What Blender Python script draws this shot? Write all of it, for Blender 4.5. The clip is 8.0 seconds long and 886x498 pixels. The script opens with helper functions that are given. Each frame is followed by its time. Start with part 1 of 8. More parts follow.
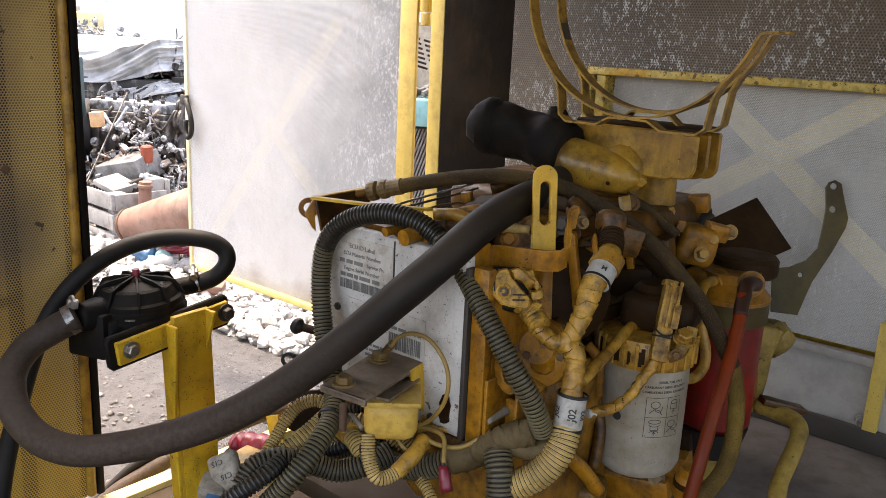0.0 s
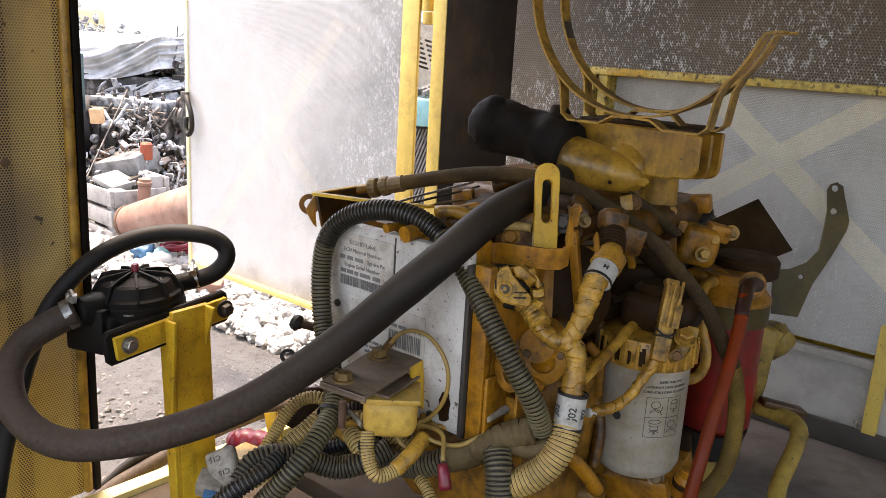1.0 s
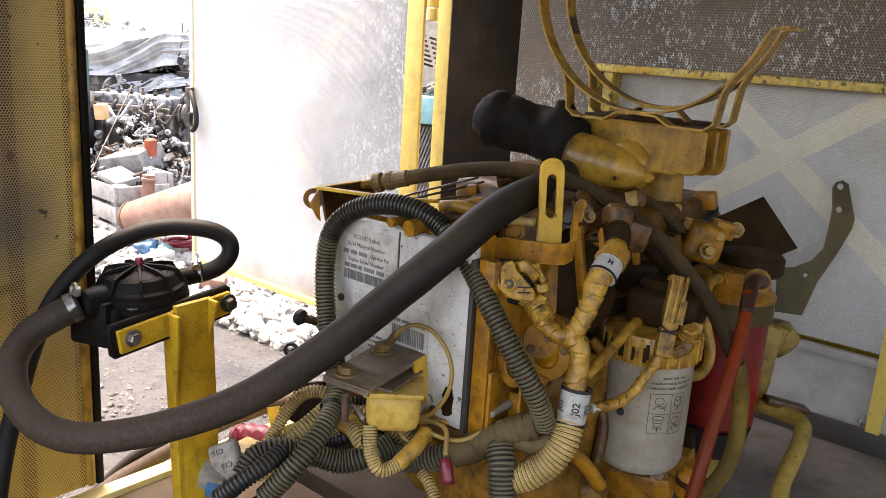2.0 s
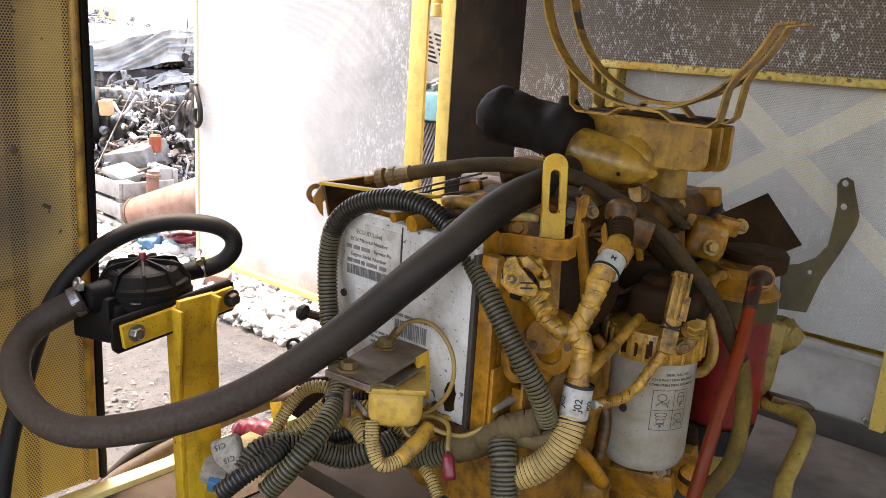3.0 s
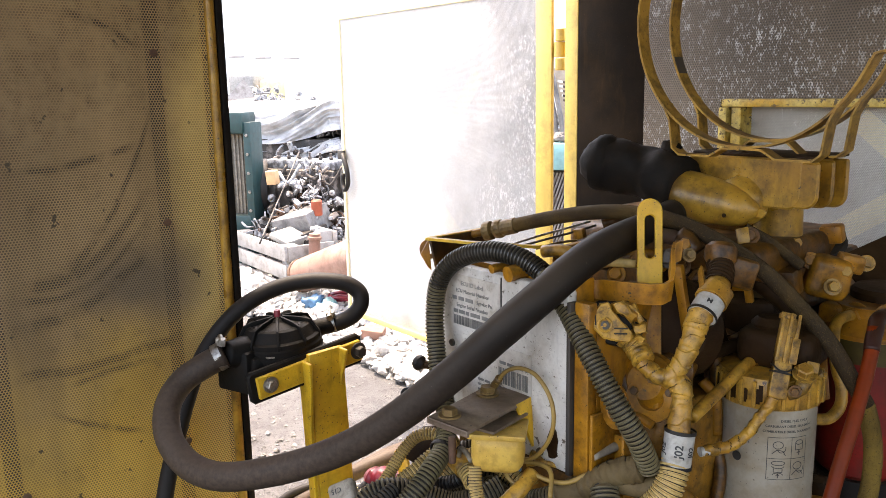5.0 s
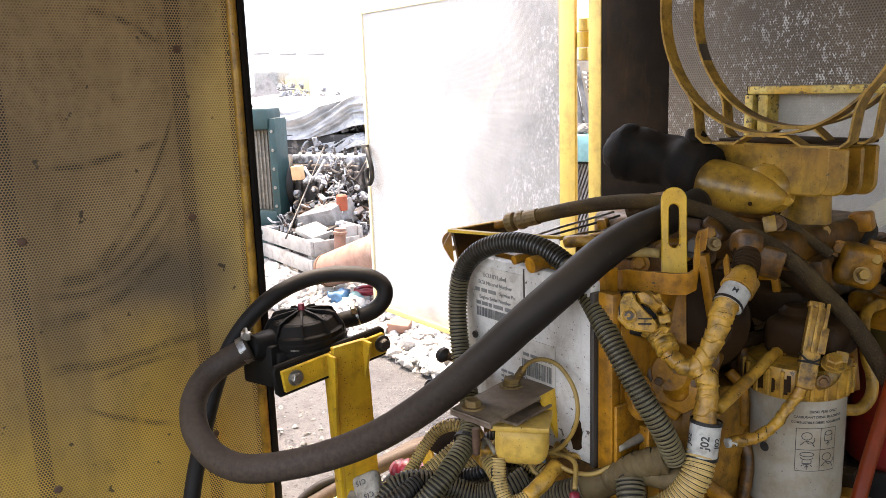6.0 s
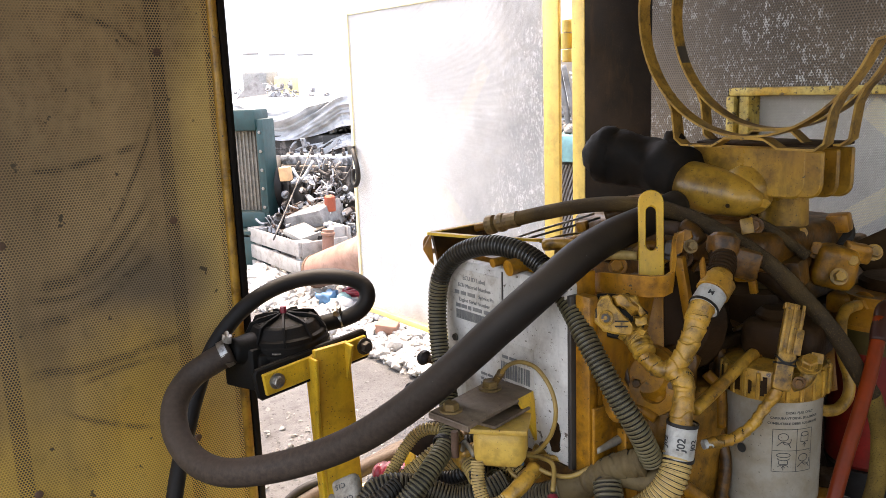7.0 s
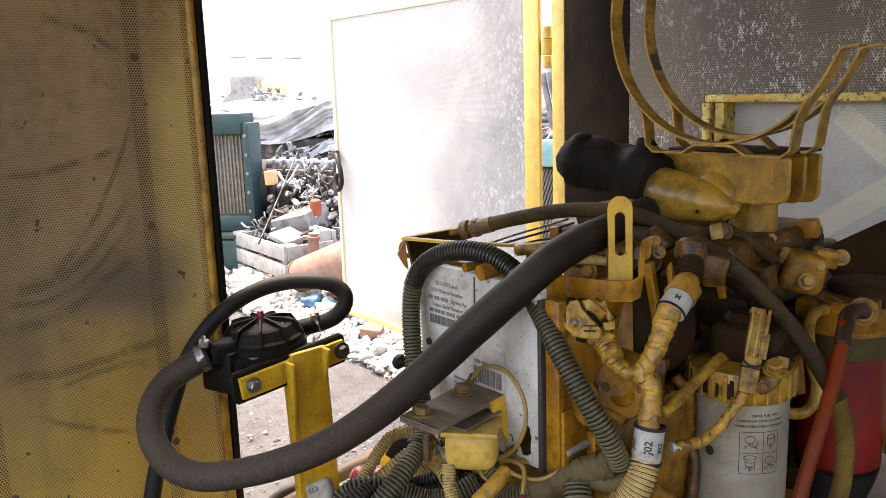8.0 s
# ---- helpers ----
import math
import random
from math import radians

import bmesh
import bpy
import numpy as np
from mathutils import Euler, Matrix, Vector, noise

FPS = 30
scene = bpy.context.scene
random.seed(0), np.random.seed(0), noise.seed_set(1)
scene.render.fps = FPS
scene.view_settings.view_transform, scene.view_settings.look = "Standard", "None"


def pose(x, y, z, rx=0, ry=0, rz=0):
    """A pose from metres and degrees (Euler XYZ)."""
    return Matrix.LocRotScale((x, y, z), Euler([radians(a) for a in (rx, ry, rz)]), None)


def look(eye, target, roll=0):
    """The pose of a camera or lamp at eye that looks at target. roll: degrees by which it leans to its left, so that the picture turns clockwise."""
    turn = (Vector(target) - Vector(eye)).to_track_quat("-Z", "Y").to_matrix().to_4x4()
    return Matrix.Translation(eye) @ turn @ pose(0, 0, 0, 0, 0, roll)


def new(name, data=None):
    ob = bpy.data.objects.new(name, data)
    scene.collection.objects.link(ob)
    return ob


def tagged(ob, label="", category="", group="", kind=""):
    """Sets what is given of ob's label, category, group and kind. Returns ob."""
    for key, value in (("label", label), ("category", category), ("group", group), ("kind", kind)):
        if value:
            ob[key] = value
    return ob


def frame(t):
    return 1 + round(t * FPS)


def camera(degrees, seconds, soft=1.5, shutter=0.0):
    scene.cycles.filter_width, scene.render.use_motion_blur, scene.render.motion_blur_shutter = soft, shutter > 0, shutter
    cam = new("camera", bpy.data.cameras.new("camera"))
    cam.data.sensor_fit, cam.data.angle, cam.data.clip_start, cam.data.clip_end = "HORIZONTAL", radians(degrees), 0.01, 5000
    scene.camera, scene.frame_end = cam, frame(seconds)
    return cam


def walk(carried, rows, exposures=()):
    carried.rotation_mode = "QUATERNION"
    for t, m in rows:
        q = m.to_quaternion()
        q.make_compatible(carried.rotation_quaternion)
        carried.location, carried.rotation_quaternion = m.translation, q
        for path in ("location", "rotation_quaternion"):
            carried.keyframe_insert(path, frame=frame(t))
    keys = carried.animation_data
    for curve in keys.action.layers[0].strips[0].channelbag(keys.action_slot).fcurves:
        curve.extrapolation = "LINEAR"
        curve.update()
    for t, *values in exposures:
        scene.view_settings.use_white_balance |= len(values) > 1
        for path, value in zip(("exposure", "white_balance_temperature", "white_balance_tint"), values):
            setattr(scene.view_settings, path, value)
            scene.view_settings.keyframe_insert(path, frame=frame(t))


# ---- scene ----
cam = camera(56.4, 8.0, soft=0.85)
EXPOSURE = 2.80
PATH = [
    (0, (0.094, 0.196, 1.257), (-1.146, 1.689, 0.772), 2.7),
    (0.5, (0.092, 0.196, 1.253), (-1.147, 1.69, 0.772), 3.0),
    (1, (0.09, 0.196, 1.251), (-1.147, 1.691, 0.769), 3.3),
    (1.5, (0.089, 0.195, 1.248), (-1.151, 1.688, 0.764), 3.5),
    (3, (0.09, 0.198, 1.243), (-1.159, 1.68, 0.75), 3.7),
    (3.5, (0.103, 0.197, 1.249), (-1.178, 1.651, 0.754), 2.8),
    (4, (0.117, 0.201, 1.25), (-1.182, 1.645, 0.772), 2.7),
    (4.5, (0.149, 0.211, 1.256), (-1.233, 1.58, 0.794), 1.1),
    (4.7, (0.175, 0.222, 1.253), (-1.315, 1.494, 0.848), -0.1),
    (5.8, (0.178, 0.239, 1.251), (-1.403, 1.402, 0.869), -2.0),
    (6, (0.178, 0.238, 1.248), (-1.403, 1.399, 0.857), -2.0),
    (6.5, (0.183, 0.247, 1.252), (-1.389, 1.42, 0.862), -2.1),
    (7, (0.188, 0.251, 1.252), (-1.379, 1.429, 0.86), -2.1),
    (7.5, (0.197, 0.257, 1.254), (-1.362, 1.446, 0.863), -2.1),
    (8, (0.209, 0.262, 1.255), (-1.343, 1.463, 0.871), -1.9),
]
walk(cam, [(t, look(eye, target, roll)) for t, eye, target, roll in PATH], [(t, EXPOSURE + e, 7750, 14) for t, e in ((0, -0.15), (1.5, 0.06), (3.5, 0.25), (4.5, 0.29), (6, 0.22), (8, 0.1))])

SKY, SUN, NEAR_X = 0.15, 1.2, 1.75
# ---------------------------------------------------------------- light
world = bpy.data.worlds.new("sky")
scene.world = world
world.use_nodes = True
wn = world.node_tree.nodes
sky = wn.new("ShaderNodeTexSky")
sky.sky_type = "NISHITA"
sky.sun_disc = False
sky.sun_elevation, sky.sun_rotation = radians(72), radians(-92)
sky.air_density, sky.dust_density, sky.ozone_density = 1.0, 4.0, 1.0
world.node_tree.links.new(sky.outputs[0], wn["Background"].inputs[0])
wn["Background"].inputs[1].default_value = SKY
sun = new("sun", bpy.data.lights.new("sun", "SUN"))
sun.data.energy, sun.data.angle, sun.data.color = SUN, radians(14), (1.0, 0.975, 0.94)
sun.matrix_world = look((-6, 6, 8), (-6 + 0.30, 6 + 0.010, 8 - 0.95))


# ---------------------------------------------------------------- materials
class Nodes:
    """Short hand for a node material."""

    def __init__(self, name, rough=0.6, metal=0.0):
        self.mat = bpy.data.materials.new(name)
        self.mat.use_nodes = True
        self.tree = self.mat.node_tree
        self.n = self.tree.nodes
        self.b = self.n["Principled BSDF"]
        self.b.inputs["Roughness"].default_value = rough
        self.b.inputs["Metallic"].default_value = metal
        self.geo = self.n.new("ShaderNodeNewGeometry")
        self.pos = self.geo.outputs["Position"]

    def put(self, a, b):
        if isinstance(a, (int, float)):
            b.default_value = a
        elif isinstance(a, (tuple, list)):
            b.default_value = (*a, 1.0)[:len(b.default_value)]
        else:
            self.tree.links.new(a, b)

    def math(self, op, a, b=0.0, c=0.0):
        m = self.n.new("ShaderNodeMath")
        m.operation = op
        for v, s in zip((a, b, c), m.inputs):
            self.put(v, s)
        return m.outputs[0]

    def noise(self, scale, detail=4.0, rough=0.55, stretch=None):
        t = self.n.new("ShaderNodeTexNoise")
        t.inputs["Scale"].default_value, t.inputs["Detail"].default_value = scale, detail
        t.inputs["Roughness"].default_value = rough
        src = self.pos
        if stretch:
            m = self.n.new("ShaderNodeVectorMath")
            m.operation = "MULTIPLY"
            m.inputs[1].default_value = stretch
            self.put(src, m.inputs[0])
            src = m.outputs[0]
        self.put(src, t.inputs["Vector"])
        return t.outputs[0]

    def ramp(self, x, lo, hi):
        r = self.n.new("ShaderNodeMapRange")
        r.inputs["From Min"].default_value, r.inputs["From Max"].default_value = lo, hi
        self.put(x, r.inputs["Value"])
        return r.outputs[0]

    def mix(self, f, a, b):
        m = self.n.new("ShaderNodeMix")
        m.data_type = "RGBA"
        self.put(f, m.inputs["Factor"])
        self.put(a, m.inputs[6])
        self.put(b, m.inputs[7])
        return m.outputs[2]

    def axes(self):
        s = self.n.new("ShaderNodeSeparateXYZ")
        self.put(self.pos, s.inputs[0])
        return s.outputs

    def upward(self):
        s = self.n.new("ShaderNodeSeparateXYZ")
        self.put(self.geo.outputs["Normal"], s.inputs[0])
        return s.outputs[2]

    def bump(self, h, strength=0.3, dist=0.001):
        b = self.n.new("ShaderNodeBump")
        b.inputs["Strength"].default_value, b.inputs["Distance"].default_value = strength, dist
        self.put(h, b.inputs["Height"])
        self.tree.links.new(b.outputs[0], self.b.inputs["Normal"])

    def colour(self, c):
        self.put(c, self.b.inputs["Base Color"])
        return self.mat


DUST = (0.27, 0.19, 0.095)


def worn(name, col, rough=0.5, metal=0.0, second=None, patch=9.0, lo=0.45, hi=0.7, grime=(0.036, 0.019, 0.007), dirt=0.45,
         dust=0.5, chips=0.0, chip_col=(0.03, 0.025, 0.02), grain=220.0, bump=0.25, shine=0.5, edge=0.0, edge_col=None, chip_scale=75.0, specks=0.0, oil=0.0):
    """Paint or rubber with patches of a second tone, oily grime, settled dust and chips."""
    m = Nodes(name, rough, metal)
    m.b.inputs["Specular IOR Level"].default_value = shine
    second = second or tuple(v * 0.72 for v in col)
    c = m.mix(m.ramp(m.noise(patch, 5), lo, hi), col, second)
    g = m.ramp(m.noise(patch * 3.1, 7, 0.65), 0.46, 0.66)
    c = m.mix(m.math("MULTIPLY", g, dirt), c, grime)
    fine = m.noise(grain, 3)
    c = m.mix(m.math("MULTIPLY", m.ramp(fine, 0.5, 0.75), 0.25), c, tuple(v * 0.55 for v in col))
    if dust:
        up = m.ramp(m.upward(), 0.15, 0.95)
        d = m.math("MULTIPLY", up, m.ramp(m.noise(28.0, 5), 0.25, 0.65))
        c = m.mix(m.math("MULTIPLY", d, dust), c, DUST)
    if oil:
        soak = m.math("MULTIPLY", m.ramp(m.noise(patch * 0.9, 5, 0.6), 0.46, 0.60), m.ramp(m.noise(patch * 6.0, 5, 0.65), 0.30, 0.62))
        c = m.mix(m.math("MULTIPLY", soak, oil), c, (0.022, 0.011, 0.004))
    # pale edges: worn paint, with the glint on lit rims put into the colour
    if edge:
        bev = m.n.new("ShaderNodeBevel")
        bev.samples = 3
        bev.inputs["Radius"].default_value = 0.0022
        dot = m.n.new("ShaderNodeVectorMath")
        dot.operation = "DOT_PRODUCT"
        m.put(bev.outputs[0], dot.inputs[0])
        m.put(m.geo.outputs["Normal"], dot.inputs[1])
        rim = m.math("MULTIPLY", m.ramp(m.math("SUBTRACT", 1.0, dot.outputs["Value"]), 0.015, 0.10), m.ramp(m.noise(60.0, 5, 0.65), 0.36, 0.56))
        c = m.mix(m.math("MULTIPLY", rim, edge), c, edge_col or tuple(min(v * 1.45 + 0.04, 0.8) for v in col))
    if specks:
        for size, share in ((230.0, 0.05), (480.0, 0.12)):
            cell = m.n.new("ShaderNodeTexVoronoi")
            cell.inputs["Scale"].default_value = size
            m.put(m.pos, cell.inputs["Vector"])
            pick = m.n.new("ShaderNodeSeparateColor")
            m.put(cell.outputs["Color"], pick.inputs[0])
            dot_ = m.math("MULTIPLY", m.ramp(m.math("ADD", cell.outputs["Distance"], m.math("MULTIPLY_ADD", m.noise(600.0, 3), 0.5, -0.25)), 0.30, 0.16), m.ramp(pick.outputs[0], 1.0 - share * specks - 0.02, 1.0 - share * specks))
            c = m.mix(m.math("MULTIPLY", dot_, 0.8), c, (0.035, 0.020, 0.010))
        run = m.ramp(m.noise(34.0, 6, 0.65, (1.0, 1.0, 0.22)), 0.54, 0.70)
        c = m.mix(m.math("MULTIPLY", run, 0.45 * min(specks, 1.0)), c, (0.060, 0.030, 0.011))
    if chips:
        k = m.math("MULTIPLY", m.ramp(m.noise(chip_scale, 6, 0.7), 0.69 - chips * 0.1, 0.70 - chips * 0.1), 0.9)
        c = m.mix(k, c, chip_col)
    r = m.ramp(m.noise(patch * 2.3, 4), 0.2, 0.9)
    m.put(m.math("MULTIPLY_ADD", r, 0.3, max(rough - 0.15, 0.02)), m.b.inputs["Roughness"])
    m.bump(fine, bump, 0.0012)
    return m.colour(c)


def perforated(name, col, second, across, pitch=0.006, hole=0.30, dark=(0.012, 0.009, 0.006), cover=0.9, stain=(0.16, 0.12, 0.06),
               flecks=0.0, rough=0.6, metal=0.0, low=None, seams=(), low_at=(1.42, 0.95), fleck_col=(0.55, 0.55, 0.56), swoosh=(), wool=None, through_holes=False, fleck_zone=None, patches=()):
    """Painted sheet with staggered round holes. across: the axis along which the sheet runs. seams: places where a bar stands behind it."""
    m = Nodes(name, rough, metal)
    x, y, z = m.axes()
    u = x if across == "x" else y
    v = m.math("DIVIDE", z, pitch * 0.866)
    row = m.math("FLOOR", v)
    shift = m.math("MULTIPLY", m.math("MODULO", m.math("ABSOLUTE", row), 2.0), 0.5)
    fu = m.math("SUBTRACT", m.math("FRACT", m.math("ADD", m.math("DIVIDE", u, pitch), shift)), 0.5)
    fv = m.math("MULTIPLY", m.math("SUBTRACT", m.math("FRACT", v), 0.5), 0.866)
    d = m.math("SQRT", m.math("ADD", m.math("MULTIPLY", fu, fu), m.math("MULTIPLY", fv, fv)))
    mask = m.math("SUBTRACT", 1.0, m.ramp(d, hole - 0.05, hole + 0.05))
    c = m.mix(m.ramp(m.noise(3.2, 5), 0.4, 0.66), col, second)
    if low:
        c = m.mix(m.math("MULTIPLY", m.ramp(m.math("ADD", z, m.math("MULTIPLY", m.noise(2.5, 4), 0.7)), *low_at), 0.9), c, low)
    streak = m.ramp(m.noise(5.0, 6, 0.6, (1.0, 1.0, 0.25)), 0.5, 0.72)
    c = m.mix(m.math("MULTIPLY", streak, 0.55), c, stain)
    c = m.mix(m.math("MULTIPLY", m.ramp(m.noise(22.0, 6, 0.7), 0.55, 0.72), 0.35), c, stain)
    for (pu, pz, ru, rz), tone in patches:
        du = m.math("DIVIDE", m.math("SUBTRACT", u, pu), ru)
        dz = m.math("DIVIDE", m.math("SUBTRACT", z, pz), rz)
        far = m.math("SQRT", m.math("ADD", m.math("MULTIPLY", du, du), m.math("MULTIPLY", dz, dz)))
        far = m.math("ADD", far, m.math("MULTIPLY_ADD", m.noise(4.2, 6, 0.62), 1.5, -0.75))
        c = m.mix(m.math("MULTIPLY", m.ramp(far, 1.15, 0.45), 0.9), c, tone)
    if flecks:
        k = m.ramp(m.noise(170.0, 5, 0.7, (1.0, 1.0, 0.55)), 0.650 - flecks * 0.1, 0.675 - flecks * 0.1)
        big = m.ramp(m.noise(66.0, 6, 0.75, (1.0, 1.0, 0.5)), 0.645 - flecks * 0.08, 0.665 - flecks * 0.08)
        k = m.math("MAXIMUM", k, big)
        k = m.math("MULTIPLY", k, m.ramp(m.noise(4.5, 7, 0.75), 0.43, 0.57))
        if fleck_zone:
            k = m.math("MULTIPLY", k, m.ramp(m.math("ADD", u, m.math("MULTIPLY_ADD", m.noise(3.0, 5, 0.6), 0.7, -0.35)), *fleck_zone))
        c = m.mix(m.math("MULTIPLY", k, 0.85), c, fleck_col)
    deep = m.math("MULTIPLY", m.math("MULTIPLY_ADD", m.ramp(m.noise(3.6, 5, 0.6), 0.34, 0.66), 0.46, 0.48), cover)
    for (u0, z0), (u1, z1), (u2, z2), wide in swoosh:
        # a wrinkle of the wool behind the sheet: a bow through three places
        k1, k2 = (z1 - z0) / (u1 - u0), (z2 - z1) / (u2 - u1)
        q = (k2 - k1) / (u2 - u0)
        du = m.math("SUBTRACT", u, u0)
        bow = m.math("ADD", m.math("MULTIPLY", du, k1), m.math("MULTIPLY_ADD", m.math("MULTIPLY", du, m.math("SUBTRACT", u, u1)), q, z0))
        off = m.math("ABSOLUTE", m.math("SUBTRACT", m.math("ADD", z, m.math("MULTIPLY_ADD", m.noise(7.0, 4), 0.036, -0.018)), bow))
        inside = m.math("MULTIPLY", m.ramp(u, u0 - 0.03, u0 + 0.02), m.ramp(u, u2 + 0.03, u2 - 0.01))
        arc = m.math("MULTIPLY", m.math("MULTIPLY", m.ramp(off, wide, wide * 0.35), inside), m.ramp(m.noise(16.0, 4), 0.30, 0.50))
        c = m.mix(m.math("MULTIPLY", arc, 0.30), c, stain)
        deep = m.math("MAXIMUM", deep, m.math("MULTIPLY", arc, 0.97))
    if swoosh:
        spot = m.ramp(m.noise(38.0, 4), 0.700, 0.720)
        c = m.mix(m.math("MULTIPLY", spot, 0.85), c, (0.03, 0.02, 0.01))
    for s in seams:
        near = m.ramp(m.math("ABSOLUTE", m.math("SUBTRACT", u, s)), 0.016, 0.012)
        deep = m.math("MAXIMUM", deep, m.math("MULTIPLY", near, 0.98))
    if wool:
        pale = m.ramp(m.math("ADD", z, m.math("MULTIPLY", m.noise(3.0, 5, 0.6), 0.8)), 1.46, 1.66)
        pale = m.math("MULTIPLY", pale, m.ramp(m.noise(40.0, 4), 0.40, 0.60))
        for s in seams:
            pale = m.math("MULTIPLY", pale, m.ramp(m.math("ABSOLUTE", m.math("SUBTRACT", u, s)), 0.013, 0.017))
        dark = m.mix(m.math("MULTIPLY", m.math("MULTIPLY", pale, 0.5), m.math("SUBTRACT", 1.0, m.ramp(deep, 0.80, 0.95))), dark, wool)
    if through_holes:
        m.put(m.math("SUBTRACT", 1.0, mask), m.b.inputs["Alpha"])
    else:
        c = m.mix(m.math("MULTIPLY", mask, deep), c, dark)
    m.bump(m.math("SUBTRACT", 1.0, mask), 0.5, 0.0012)
    return m.colour(c)


def rubber(name, col, dust=0.35, rough=0.62, grain=300.0, coat=None):
    m = Nodes(name, rough)
    m.b.inputs["Specular IOR Level"].default_value = 0.25
    c = m.mix(m.ramp(m.noise(14.0, 6), 0.35, 0.75), col, tuple(v * 1.6 + 0.003 for v in col))
    fleck = m.ramp(m.noise(160.0, 3), 0.74, 0.80)
    c = m.mix(m.math("MULTIPLY", fleck, 0.35), c, (0.28, 0.24, 0.20))
    up = m.ramp(m.upward(), 0.0, 1.0)
    d = m.math("MULTIPLY", up, m.ramp(m.noise(5.0, 5), 0.3, 0.7))
    c = m.mix(m.math("MULTIPLY", d, dust), c, (0.13, 0.092, 0.060))
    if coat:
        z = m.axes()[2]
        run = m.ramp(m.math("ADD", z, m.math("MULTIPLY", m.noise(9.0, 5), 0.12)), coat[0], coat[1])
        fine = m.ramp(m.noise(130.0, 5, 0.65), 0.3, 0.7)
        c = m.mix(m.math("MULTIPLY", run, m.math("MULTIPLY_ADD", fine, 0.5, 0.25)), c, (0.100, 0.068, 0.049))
    m.bump(m.noise(grain, 3), 0.2, 0.0008)
    return m.colour(c)


YELLOW = worn("yellow_paint", (0.73, 0.42, 0.026), 0.45, second=(0.60, 0.325, 0.019), dirt=0.28, dust=0.12, chips=0.3, shine=0.45, edge=0.6, specks=0.7, oil=0.05)
CHIPPED = worn("flaking_yellow_paint", (0.50, 0.37, 0.10), 0.6, second=(0.44, 0.25, 0.02), patch=20, dirt=0.55, dust=0.1, chips=1.1, chip_col=(0.05, 0.035, 0.02), shine=0.3, specks=1.0)
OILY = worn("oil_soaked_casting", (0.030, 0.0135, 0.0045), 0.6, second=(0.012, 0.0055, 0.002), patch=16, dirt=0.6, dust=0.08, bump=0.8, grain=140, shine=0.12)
CAST = worn("engine_yellow_paint", (0.43, 0.182, 0.011), 0.42, second=(0.27, 0.102, 0.006), patch=10, grime=(0.040, 0.017, 0.004), dirt=0.65, dust=0.15, chips=0.25, bump=0.55, grain=160, shine=0.35, edge=0.6, specks=1.2, oil=0.7)
INTAKE = worn("thick_yellow_paint", (0.45, 0.245, 0.032), 0.36, second=(0.34, 0.160, 0.016), patch=9, grime=(0.070, 0.034, 0.010), dirt=0.7, dust=0.08, chips=0.25, bump=0.35, grain=130, shine=0.5, edge=0.5, specks=1.2, oil=0.4)
CRADLE = worn("dusty_strap_paint", (0.44, 0.245, 0.040), 0.5, second=(0.27, 0.135, 0.020), patch=14, grime=(0.050, 0.026, 0.009), dirt=0.75, dust=0.25, chips=0.45, bump=0.4, shine=0.35, edge=0.6, specks=1.0, oil=0.45)
# oily engine paint, darkened so the bay's shade is in the colour
CAST_DARK = worn("oily_shaded_engine_paint", (0.17, 0.068, 0.006), 0.42, second=(0.035, 0.015, 0.004), patch=16, grime=(0.014, 0.007, 0.003), dirt=0.9, dust=0.08, bump=0.7, grain=140, shine=0.35, edge=0.5, specks=1.0, oil=0.6)
OLIVE = worn("oily_olive_plate", (0.050, 0.036, 0.009), 0.5, second=(0.10, 0.070, 0.012), patch=6, dirt=0.5, dust=0.05, shine=0.3, edge=0.5)
DRAIN = worn("dirty_olive_yellow_paint", (0.36, 0.235, 0.045), 0.5, second=(0.22, 0.15, 0.04), patch=11, dirt=0.55, dust=0.15, chips=0.3, shine=0.35, specks=0.8, oil=0.3)
BRIGHT = worn("door_yellow_paint", (0.60, 0.42, 0.095), 0.4, second=(0.50, 0.34, 0.080), dirt=0.25, dust=0.2, chips=0.1, specks=0.3)
SEAL = worn("black_seal", (0.0085, 0.007, 0.006), 0.75, dirt=0.2, dust=0.02, shine=0.15)
PUMP = worn("black_breather_plastic", (0.0075, 0.0068, 0.0062), 0.62, second=(0.011, 0.0095, 0.008), dirt=0.2, dust=0.03, shine=0.14, bump=0.4)
OCHRE = worn("grimy_ochre_casting", (0.30, 0.135, 0.012), 0.5, second=(0.17, 0.070, 0.007), patch=12, grime=(0.040, 0.018, 0.005), dirt=0.8, dust=0.15, bump=0.6, grain=150, shine=0.35, specks=1.2, oil=0.7)
BLACK = worn("black_plastic", (0.013, 0.012, 0.012), 0.55, second=(0.022, 0.020, 0.019), dirt=0.2, dust=0.12, shine=0.3)
DARK = worn("dark_steel", (0.035, 0.030, 0.026), 0.55, second=(0.055, 0.047, 0.04), dirt=0.3, dust=0.3, patch=5)
LINER_BLACK = worn("black_corner_post", (0.0066, 0.0046, 0.0030), 0.85, second=(0.017, 0.011, 0.0065), patch=5, lo=0.50, hi=0.75, dirt=0.15, dust=0.0, shine=0.06, specks=0.4)
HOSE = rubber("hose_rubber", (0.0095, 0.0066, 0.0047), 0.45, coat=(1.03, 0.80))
GROOVE = worn("groove_black", (0.013, 0.010, 0.007), 0.6, dirt=0.2, dust=0.0, shine=0.25)
HOSE2 = rubber("thin_hose_rubber", (0.008, 0.006, 0.005), 0.10)
